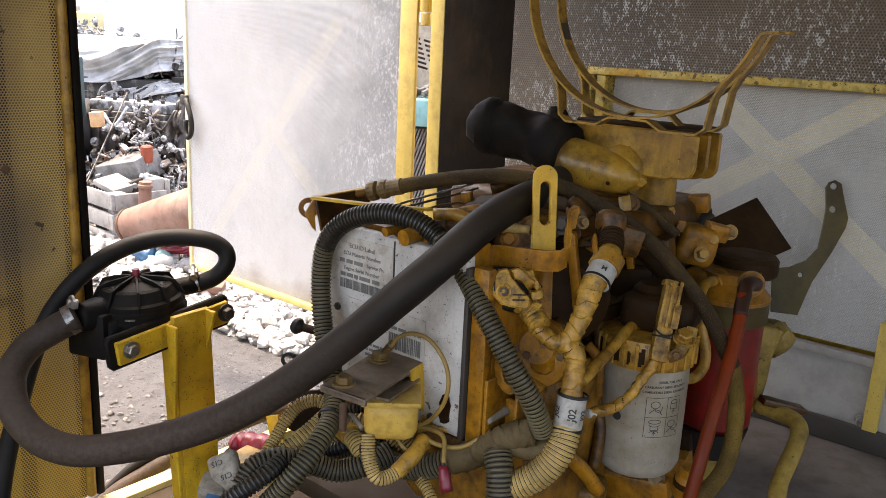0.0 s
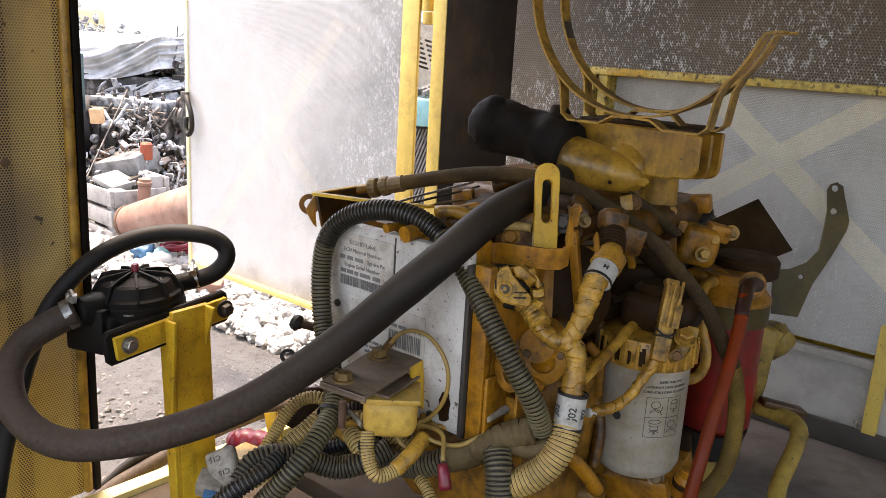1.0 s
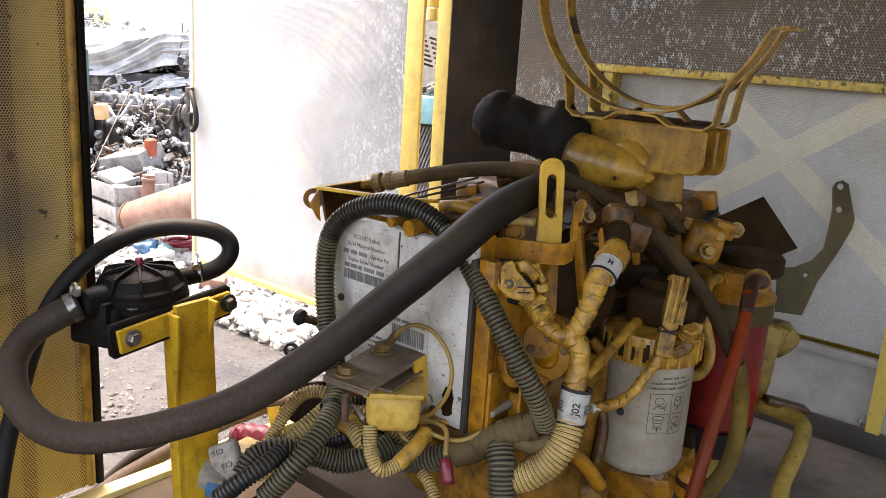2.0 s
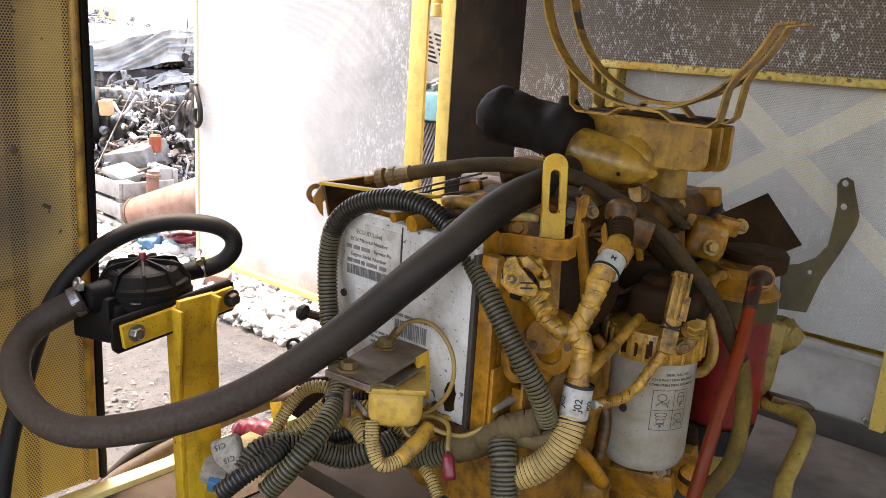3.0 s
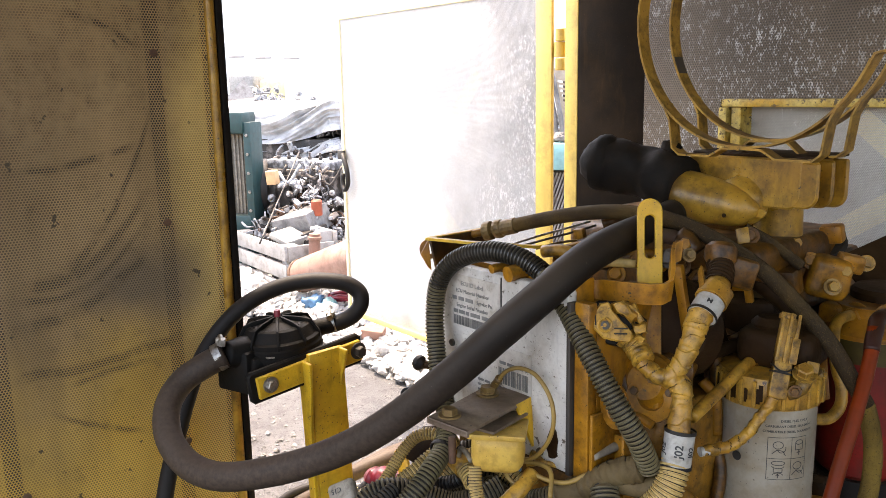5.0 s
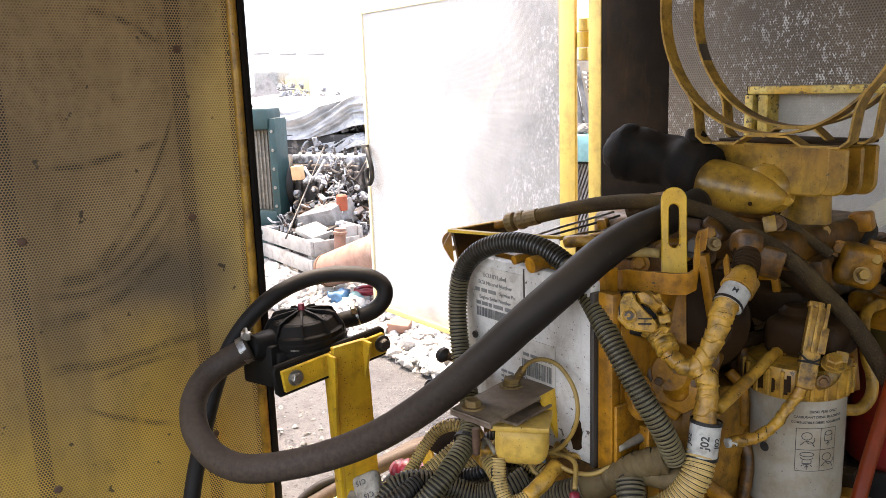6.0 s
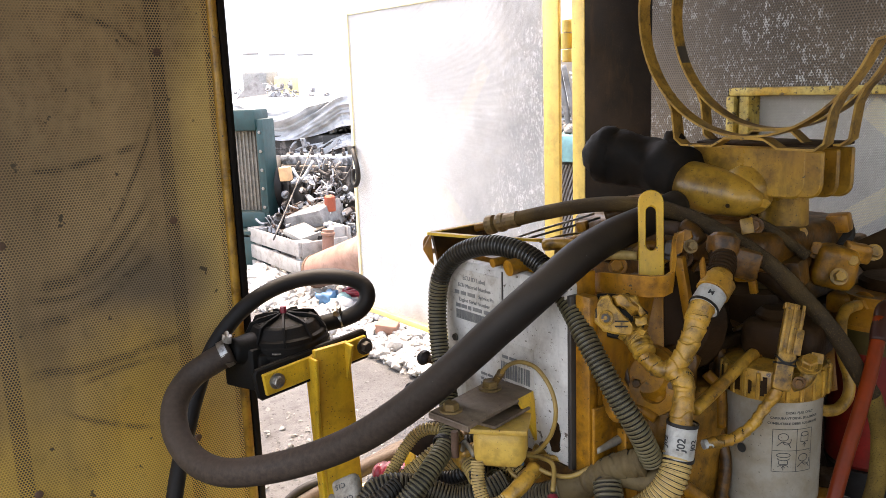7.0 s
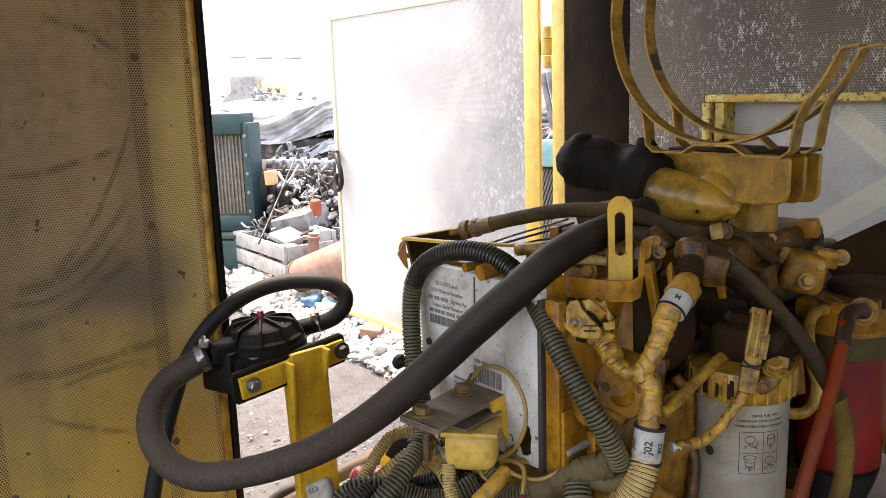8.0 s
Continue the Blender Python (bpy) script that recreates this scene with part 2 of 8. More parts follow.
BRAID = worn("dusty_braided_hose", (0.034, 0.021, 0.010), 0.8, second=(0.12, 0.070, 0.018), patch=9, lo=0.48, hi=0.70, dirt=0.3, dust=0.2, chips=1.1, chip_col=(0.12, 0.075, 0.026), chip_scale=650.0, grain=520, bump=1.0, shine=0.2)
COND = worn("grey_green_conduit", (0.075, 0.067, 0.042), 0.5, second=(0.20, 0.168, 0.090), patch=8, dirt=0.4, dust=0.6, shine=0.4, oil=0.3)
COND_LEG = worn("dusty_olive_conduit", (0.088, 0.075, 0.038), 0.45, second=(0.160, 0.130, 0.062), patch=9, dirt=0.35, dust=0.45, shine=0.45, oil=0.3)
COND_BLACK = worn("black_conduit", (0.016, 0.016, 0.016), 0.4, second=(0.030, 0.029, 0.026), dirt=0.2, dust=0.3)
COND_TAN = worn("overspray_yellow_conduit", (0.54, 0.365, 0.125), 0.5, second=(0.38, 0.245, 0.075), patch=12, dirt=0.45, dust=0.3, shine=0.4, specks=0.6)
COND_MAIN = worn("dusty_black_conduit", (0.014, 0.013, 0.012), 0.35, second=(0.030, 0.027, 0.020), patch=3.2, lo=0.50, hi=0.66, dirt=0.3, dust=0.2, shine=0.5)
TAPE = worn("yellow_painted_loom", (0.54, 0.285, 0.036), 0.42, second=(0.34, 0.150, 0.014), patch=18, grime=(0.050, 0.025, 0.007), dirt=0.8, dust=0.08, chips=0.25, chip_col=(0.04, 0.020, 0.009), shine=0.45, edge=0.5, specks=0.7, oil=0.35)
CONN = worn("grimy_overpainted_plastic", (0.48, 0.255, 0.032), 0.5, second=(0.29, 0.130, 0.013), patch=28, grime=(0.032, 0.016, 0.005), dirt=0.9, dust=0.06, chips=0.4, chip_col=(0.03, 0.016, 0.008), chip_scale=110.0, shine=0.4, edge=0.7, specks=1.0, oil=0.5)
TAPED_GREY = worn("dusty_taped_bundle", (0.120, 0.082, 0.036), 0.7, second=(0.066, 0.044, 0.020), patch=14, dirt=0.6, dust=0.25, shine=0.2)
DULL = worn("dull_grey_plastic", (0.30, 0.26, 0.20), 0.6, dirt=0.5, dust=0.3, shine=0.3)
# cream instead of yellow: the glare on the door edge put into the colour
CREAM = worn("overlit_cream_edge", (0.84, 0.79, 0.55), 0.5, second=(0.78, 0.70, 0.40), dirt=0.1, dust=0.0)
# pale yellow with the outdoor overexposure put into the paint colour
PALE = worn("overlit_pale_yellow_paint", (0.74, 0.58, 0.20), 0.45, second=(0.66, 0.52, 0.22), dirt=0.15, dust=0.0)
WHITE = worn("white_aluminium_case", (0.62, 0.585, 0.535), 0.5, second=(0.50, 0.460, 0.40), patch=6, grime=(0.20, 0.13, 0.07), dirt=0.5, dust=0.1, chips=0.6, chip_col=(0.07, 0.045, 0.025), chip_scale=120.0, shine=0.35, specks=0.5)
LABEL = worn("paper_label", (0.62, 0.58, 0.52), 0.65, second=(0.50, 0.44, 0.37), patch=12, grime=(0.22, 0.15, 0.09), dirt=0.5, dust=0.0, chips=0.5, chip_col=(0.08, 0.055, 0.03), chip_scale=150.0, shine=0.3, specks=0.4)
SLEEVE = worn("white_heat_shrink", (0.49, 0.47, 0.43), 0.5, second=(0.42, 0.38, 0.32), patch=26, dirt=0.4, dust=0.1, shine=0.35)
TAGPLASTIC = worn("dirty_beige_tag", (0.33, 0.285, 0.22), 0.6, second=(0.22, 0.18, 0.13), patch=30, dirt=0.5, dust=0.1)
FILTER = worn("white_filter_paint", (0.385, 0.340, 0.272), 0.5, second=(0.32, 0.265, 0.19), patch=7, grime=(0.22, 0.15, 0.07), dirt=0.5, dust=0.1, shine=0.35, specks=0.35, oil=0.15)
INK = worn("black_print", (0.020, 0.020, 0.020), 0.6, dirt=0.0, dust=0.0, second=(0.04, 0.04, 0.04))
GREYINK = worn("faded_print", (0.15, 0.145, 0.14), 0.6, second=(0.24, 0.225, 0.20), patch=60, dirt=0.1, dust=0.0)
RED = worn("red_filter_paint", (0.25, 0.012, 0.007), 0.45, second=(0.12, 0.006, 0.005), dirt=0.5, dust=0.05, shine=0.35, specks=0.4)
REDHOSE = worn("red_brown_hose", (0.20, 0.026, 0.003), 0.45, second=(0.10, 0.013, 0.002), patch=6, dirt=0.35, dust=0.0, shine=0.16)
PINK = worn("red_plastic_boot", (0.24, 0.014, 0.032), 0.4, second=(0.16, 0.012, 0.022), dirt=0.3, dust=0.08)
STEEL = worn("zinc_steel", (0.42, 0.40, 0.37), 0.4, 0.9, second=(0.27, 0.25, 0.22), dirt=0.6, dust=0.2, patch=40)
REDDARK = worn("blackened_red_hose", (0.035, 0.010, 0.005), 0.5, second=(0.075, 0.016, 0.005), patch=12, dirt=0.4, dust=0.0, shine=0.3)
BRASS = worn("dirty_brass_bolt", (0.21, 0.128, 0.040), 0.5, 0.25, second=(0.12, 0.07, 0.028), dirt=0.55, dust=0.2, patch=40, edge=0.5)
RUSTY = worn("rusty_steel", (0.12, 0.060, 0.034), 0.75, second=(0.07, 0.037, 0.022), dirt=0.5, dust=0.2, patch=20, bump=0.6)
PLATE = worn("greasy_grey_plate", (0.15, 0.103, 0.072), 0.62, second=(0.21, 0.145, 0.095), patch=18, dirt=0.45, dust=0.4, chips=0.3, edge=0.6, specks=1.0, oil=0.4)
FLOOR = worn("oily_deck_steel", (0.013, 0.009, 0.007), 0.8, second=(0.024, 0.017, 0.013), patch=3.5, dirt=0.4, dust=0.0, shine=0.12)
TRAY = worn("dusty_tray_steel", (0.25, 0.215, 0.195), 0.5, second=(0.13, 0.110, 0.098), patch=6, dirt=0.4, dust=0.1, shine=0.4)
TREAD = worn("brown_tread_plate", (0.048, 0.034, 0.023), 0.75, second=(0.030, 0.021, 0.014), patch=8, dirt=0.5, dust=0.0, chips=0.5, chip_col=(0.012, 0.008, 0.006), chip_scale=160.0, shine=0.15)
BRAID_YELLOW = worn("oversprayed_braided_hose", (0.10, 0.060, 0.013), 0.8, second=(0.24, 0.150, 0.028), patch=8, lo=0.44, hi=0.62, dirt=0.45, dust=0.15, chips=0.9, chip_col=(0.035, 0.02, 0.008), chip_scale=420.0, grain=520, bump=1.0, shine=0.2)
GREYSHEET = worn("grey_lining_sheet", (0.42, 0.40, 0.37), 0.5, second=(0.32, 0.30, 0.275), patch=3, dirt=0.35, dust=0.2)
BLUE = worn("blue_plastic", (0.05, 0.16, 0.30), 0.4, dirt=0.35, dust=0.1)
RELAY = worn("dusty_relay_yellow", (0.62, 0.385, 0.075), 0.5, second=(0.52, 0.30, 0.05), patch=20, dirt=0.3, dust=0.25, shine=0.4, specks=0.6)
WIRE = worn("tan_wire", (0.36, 0.22, 0.05), 0.5, dirt=0.4, dust=0.3)
PERF_LEFT = perforated("dusty_perforated_leaf_lining", (0.41, 0.268, 0.128), (0.30, 0.192, 0.090), "y", 0.0049, 0.335, cover=0.85, dark=(0.008, 0.005, 0.003),
                       stain=(0.12, 0.074, 0.028), low=(0.68, 0.398, 0.064), low_at=(1.26, 0.98), seams=(0.755, 0.459, 0.858), wool=(0.46, 0.35, 0.19),
                       swoosh=(((0.544, 0.950), (0.675, 1.077), (0.735, 1.203), 0.016), ((0.511, 0.941), (0.622, 0.974), (0.711, 1.066), 0.018), ((0.496, 0.872), (0.600, 0.897), (0.716, 0.975), 0.020),
                               ((0.479, 0.785), (0.609, 0.788), (0.755, 0.811), 0.016), ((0.564, 0.760), (0.644, 0.772), (0.704, 0.774), 0.010), ((0.531, 0.715), (0.611, 0.672), (0.671, 0.650), 0.010),
                               ((0.500, 0.920), (0.610, 0.935), (0.700, 1.010), 0.012), ((0.616, 1.384), (0.671, 1.372), (0.731, 1.338), 0.012), ((0.520, 1.130), (0.620, 1.145), (0.700, 1.165), 0.010)),
                       patches=(((0.86, 1.05, 0.09, 0.60), (0.66, 0.45, 0.16)), ((0.70, 0.92, 0.14, 0.09), (0.19, 0.135, 0.080))))
# greyer towards the hinge edge and in two smaller areas, set by place
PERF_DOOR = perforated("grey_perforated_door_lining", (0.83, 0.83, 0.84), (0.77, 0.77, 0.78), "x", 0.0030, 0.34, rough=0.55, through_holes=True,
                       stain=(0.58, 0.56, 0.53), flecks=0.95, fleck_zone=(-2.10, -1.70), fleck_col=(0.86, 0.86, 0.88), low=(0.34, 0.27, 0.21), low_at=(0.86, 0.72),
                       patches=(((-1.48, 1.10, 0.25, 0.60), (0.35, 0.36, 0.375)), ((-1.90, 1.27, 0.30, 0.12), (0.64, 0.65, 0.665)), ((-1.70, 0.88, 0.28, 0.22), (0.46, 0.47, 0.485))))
PERF_UPPER = perforated("dark_perforated_wall_lining", (0.145, 0.108, 0.074), (0.086, 0.062, 0.042), "x", 0.0060, 0.30, (0.012, 0.009, 0.006), 0.85,
                        stain=(0.055, 0.038, 0.024), flecks=0.90, fleck_col=(0.50, 0.49, 0.48))
PERF_SIDE = perforated("grey_perforated_side_lining", (0.61, 0.59, 0.555), (0.52, 0.50, 0.465), "x", 0.0034, 0.36, rough=0.4, through_holes=True,
                       stain=(0.36, 0.32, 0.26), flecks=0.5, fleck_col=(0.74, 0.73, 0.72))
WOOL = worn("grey_insulation_felt", (0.50, 0.49, 0.475), 0.95, second=(0.42, 0.41, 0.395), patch=6, dirt=0.3, dust=0.0, bump=0.8, grain=90, shine=0.1)
PALEGREY = worn("pale_grey_plastic", (0.34, 0.325, 0.30), 0.55, second=(0.24, 0.23, 0.215), dirt=0.3, dust=0.15)
BEIGE = worn("faded_beige_guard_paint", (0.52, 0.44, 0.35), 0.6, second=(0.40, 0.33, 0.26), dirt=0.3, dust=0.1)
FADED = worn("faded_machine_yellow", (0.80, 0.68, 0.38), 0.6, second=(0.74, 0.60, 0.30), dirt=0.2, dust=0.1)
DOORBRACE = worn("cream_door_brace_behind_lining", (0.66, 0.59, 0.40), 0.6, second=(0.62, 0.54, 0.36), dirt=0.1, dust=0.0)
BRACE = worn("cream_brace_behind_lining", (0.82, 0.72, 0.46), 0.6, second=(0.76, 0.66, 0.42), dirt=0.15, dust=0.0)
GROUND = Nodes("dusty_gravel_ground", 0.9)
GROUND.bump(GROUND.noise(55.0, 9, 0.75), 0.9, 0.03)
_c = GROUND.mix(GROUND.ramp(GROUND.noise(1.6, 6), 0.35, 0.7), (0.142, 0.133, 0.131), (0.098, 0.091, 0.088))
_c = GROUND.mix(GROUND.math("MULTIPLY", GROUND.ramp(GROUND.noise(11.0, 8, 0.7), 0.48, 0.66), 0.75), _c, (0.056, 0.050, 0.047))
_c = GROUND.mix(GROUND.ramp(GROUND.noise(30.0, 7, 0.7), 0.60, 0.66), _c, (0.20, 0.195, 0.19))
GROUND = GROUND.colour(GROUND.mix(GROUND.ramp(GROUND.noise(60.0, 5, 0.7), 0.58, 0.64), _c, (0.042, 0.037, 0.034)))
GRAVEL = worn("dull_grey_gravel", (0.19, 0.182, 0.175), 0.9, second=(0.10, 0.094, 0.09), patch=12, dirt=0.3, dust=0.1, bump=0.6, grain=80)
STONE = worn("pale_limestone", (0.44, 0.425, 0.41), 0.9, second=(0.25, 0.235, 0.22), patch=9, dirt=0.25, dust=0.15, bump=0.8, grain=60)
WOOD = worn("weathered_grey_wood", (0.38, 0.36, 0.34), 0.8, second=(0.26, 0.245, 0.23), patch=6, dirt=0.4, dust=0.1, bump=0.7, grain=120)
TERRA = worn("rusty_orange_pipe", (0.25, 0.135, 0.10), 0.85, second=(0.33, 0.22, 0.175), patch=4, dirt=0.45, dust=0.2, bump=0.5)
GREEN = worn("dark_green_radiator_paint", (0.012, 0.045, 0.045), 0.5, second=(0.020, 0.062, 0.060), dirt=0.3, dust=0.2)
DULLGREY = worn("dull_grey_casting", (0.24, 0.23, 0.225), 0.6, second=(0.08, 0.076, 0.074), patch=14, dirt=0.3, dust=0.1)
CORE = worn("dusty_radiator_core", (0.17, 0.15, 0.12), 0.8, second=(0.26, 0.23, 0.19), patch=20, dirt=0.5, dust=0.3)
SCRAP = worn("greasy_scrap_iron", (0.040, 0.036, 0.034), 0.6, 0.2, second=(0.20, 0.17, 0.155), patch=14, lo=0.5, hi=0.62, dirt=0.5, dust=0.12, bump=0.7)
SCRAP2 = worn("dusty_scrap_aluminium", (0.46, 0.46, 0.47), 0.6, 0.1, second=(0.12, 0.115, 0.115), patch=18, lo=0.48, hi=0.60, grime=(0.03, 0.027, 0.026), dirt=0.45, dust=0.0, bump=0.7)
WRAP = worn("dusty_plastic_wrap", (0.62, 0.61, 0.61), 0.35, second=(0.34, 0.33, 0.33), patch=6, dirt=0.2, dust=0.05, bump=0.8, grain=30)
TEAL = worn("pale_teal_machine_paint", (0.20, 0.42, 0.44), 0.5, dirt=0.2, dust=0.2)
FACADE = worn("white_corrugated_cladding", (0.84, 0.83, 0.81), 0.6, second=(0.78, 0.77, 0.75), patch=0.6, dirt=0.08, dust=0.0, grain=8)
ORANGEBOX = worn("faded_orange_plastic", (0.66, 0.42, 0.22), 0.5, second=(0.55, 0.33, 0.17), dirt=0.2, dust=0.2)
ORANGE = worn("orange_filter_paint", (0.36, 0.075, 0.035), 0.5, dirt=0.3, dust=0.2)


# ---------------------------------------------------------------- mesh helpers
def smooth(bm, angle=35):
    for f in bm.faces:
        f.smooth = True
    for e in bm.edges:
        if len(e.link_faces) == 2 and e.calc_face_angle(0) > radians(angle):
            e.smooth = False
    return bm


def mesh_of(name, bm, material):
    bm.normal_update()
    me = bpy.data.meshes.new(name)
    bm.to_mesh(me)
    bm.free()
    me.materials.append(material)
    if any(p.material_index for p in me.polygons):
        me.materials.append(GROOVE)
    return me


def part(name, bm, material, parent, label=""):
    """One mesh under a thing or under one of its parts; given in world places."""
    ob = new(name, mesh_of(name, bm, material))
    ob.parent = parent
    if parent.type == "EMPTY":
        ob.matrix_parent_inverse = Matrix.Translation(parent.location).inverted()
    if label:
        ob["label"] = label
    return ob


def thing(name, label, category, base, group="", kind=""):
    """An Empty at the base of a thing of several parts."""
    e = new(name)
    e.location = base
    e.empty_display_size = 0.05
    return tagged(e, label, category, group, kind)


def solo(name, bm, material, label, category="", group="", kind=""):
    """A thing of one mesh, with its origin at its base."""
    lo = [min(v.co[i] for v in bm.verts) for i in range(3)]
    hi = [max(v.co[i] for v in bm.verts) for i in range(3)]
    c = Vector(((lo[0] + hi[0]) / 2, (lo[1] + hi[1]) / 2, lo[2]))
    bmesh.ops.translate(bm, verts=bm.verts, vec=-c)
    ob = new(name, mesh_of(name, bm, material))
    ob.location = c
    return tagged(ob, label, category, group, kind)


def box(lo, hi, bevel=0.003, m=None, seg=2):
    bm = bmesh.new()
    bmesh.ops.create_cube(bm, size=1.0)
    lo, hi = Vector(lo), Vector(hi)
    for v in bm.verts:
        v.co = Vector(((v.co.x + 0.5) * (hi.x - lo.x) + lo.x, (v.co.y + 0.5) * (hi.y - lo.y) + lo.y, (v.co.z + 0.5) * (hi.z - lo.z) + lo.z))
    if bevel:
        bmesh.ops.bevel(bm, geom=list(bm.edges), offset=bevel, segments=seg, affect="EDGES", profile=0.5)
    if m is not None:
        bmesh.ops.transform(bm, matrix=m, verts=bm.verts)
    return smooth(bm)


def join(*bms):
    """Several pieces of one part in one bmesh."""
    out = bms[0]
    for b in bms[1:]:
        me = bpy.data.meshes.new("piece")
        b.to_mesh(me)
        b.free()
        out.from_mesh(me)
        bpy.data.meshes.remove(me)
    return out


def frame_of(z, x=None):
    """A turn whose z axis is z."""
    z = Vector(z).normalized()
    x = Vector(x) if x is not None else (Vector((1, 0, 0)) if abs(z.x) < 0.8 else Vector((0, 1, 0)))
    x = (x - z * x.dot(z)).normalized()
    y = z.cross(x)
    return Matrix((x, y, z)).transposed().to_4x4()


def lathe(profile, at, axis=(0, 0, 1), seg=32, sharp=35):
    """Turned shape: profile of (radius, height) along axis from the place at."""
    rings, faces, verts = [], [], []
    m = Matrix.Translation(at) @ frame_of(axis)
    for r, h in profile:
        if r < 1e-6:
            rings.append([len(verts)])
            verts.append(m @ Vector((0, 0, h)))
        else:
            rings.append(list(range(len(verts), len(verts) + seg)))
            verts += [m @ Vector((r * math.cos(2 * math.pi * k / seg), r * math.sin(2 * math.pi * k / seg), h)) for k in range(seg)]
    for a, b in zip(rings, rings[1:]):
        for k in range(seg):
            q = [a[k % len(a)], a[(k + 1) % len(a)], b[(k + 1) % len(b)], b[k % len(b)]]
            q = list(dict.fromkeys(q))
            if len(q) > 2:
                faces.append(q)
    me = bpy.data.meshes.new("turned")
    me.from_pydata([tuple(v) for v in verts], [], faces)
    bm = bmesh.new()
    bm.from_mesh(me)
    bpy.data.meshes.remove(me)
    bmesh.ops.recalc_face_normals(bm, faces=bm.faces)
    return smooth(bm, sharp)


def spline(pts, step):
    """Places at even steps along a smooth curve through pts."""
    p = np.array([tuple(q) for q in pts], float)
    p = np.vstack([2 * p[0] - p[1], p, 2 * p[-1] - p[-2]])
    out = []
    for i in range(1, len(p) - 2):
        t = np.linspace(0, 1, 24, endpoint=False)[:, None]
        a, b, c, d = p[i - 1], p[i], p[i + 1], p[i + 2]
        out.append(0.5 * (2 * b + (c - a) * t + (2 * a - 5 * b + 4 * c - d) * t ** 2 + (3 * b - a - 3 * c + d) * t ** 3))
    out = np.vstack(out + [p[-2][None]])
    s = np.concatenate([[0], np.cumsum(np.linalg.norm(np.diff(out, axis=0), axis=1))])
    n = max(2, int(round(s[-1] / step)) + 1)
    k = np.linspace(0, s[-1], n)
    return np.stack([np.interp(k, s, out[:, i]) for i in range(3)], 1), k


def tube(pts, r, step=0.008, seg=16, pitch=0.0, depth=0.0, taper=None, lumps=0.0, wrap=0.0, seed=0, groove=(3, 4)):
    """A hose along a curve. pitch and depth: its corrugation; taper: radii at its points; lumps: unevenness; wrap: spiral ridges of tape."""
    if pitch:
        step = pitch / 6
    c, s = spline(pts, step)
    n = len(c)
    tan = np.gradient(c, axis=0)
    tan /= np.linalg.norm(tan, axis=1)[:, None]
    up = np.array([0.0, 0.0, 1.0]) if abs(tan[0][2]) < 0.9 else np.array([1.0, 0.0, 0.0])
    x = np.cross(up, tan[0])
    rad = np.full(n, r, float)
    if taper is not None:
        rad = np.interp(np.linspace(0, 1, n), np.linspace(0, 1, len(taper)), taper)
    if pitch:
        rad = rad - depth * np.array([0.0, 0.0, 0.0, 1.0, 1.0, 1.0])[np.arange(n) % 6]
    rng = np.random.RandomState(seed + 5)
    if lumps:
        k = rng.normal(0, 1, max(3, n // 3) + 2)
        rad = rad * (1 + lumps * np.interp(np.arange(n) / 3.0, np.arange(len(k)), k))
    ang = np.linspace(0, 2 * np.pi, seg, endpoint=False)
    lap = lambda at, a: at / 0.015 + 0.35 * np.sin(a + at * 60 + seed) + 0.10 * np.sin(3 * a + at * 140)
    verts = []
    for i in range(n):
        x = x - tan[i] * x.dot(tan[i])
        x /= np.linalg.norm(x)
        y = np.cross(tan[i], x)
        rr = rad[i] + (wrap * (np.mod(lap(s[i], ang), 1.0) - 0.5) if wrap else 0.0)
        verts.append(c[i] + np.outer(np.cos(ang) * rr, x) + np.outer(np.sin(ang) * rr, y))
    verts = np.vstack(verts + [c[:1], c[-1:]])
    faces = []
    for i in range(n - 1):
        for k in range(seg):
            j = (k + 1) % seg
            faces.append((i * seg + k, i * seg + j, (i + 1) * seg + j, (i + 1) * seg + k))
    for k in range(seg):
        j = (k + 1) % seg
        faces.append((n * seg, j, k))
        faces.append((n * seg + 1, (n - 1) * seg + k, (n - 1) * seg + j))
    me = bpy.data.meshes.new("tube")
    me.from_pydata(verts.tolist(), [], faces)
    bm = bmesh.new()
    bm.from_mesh(me)
    bpy.data.meshes.remove(me)
    for f in bm.faces:
        f.smooth = True
    if wrap:
        bm.faces.ensure_lookup_table()
        for i in range(n - 1):
            for k in range(seg):
                p0, p1 = lap(s[i], ang[k]), lap(s[i + 1], ang[k])
                if math.floor(p1) > math.floor(p0) and noise.noise((s[i] * 18, ang[k] * 0.5, seed)) > 0.12:
                    bm.faces[i * seg + k].material_index = 1
    if pitch:
        smooth(bm, 50)
        bm.faces.ensure_lookup_table()
        for i in range(n - 1):
            if i % 6 in groove:
                for k in range(seg):
                    bm.faces[i * seg + k].material_index = 1
    return bm


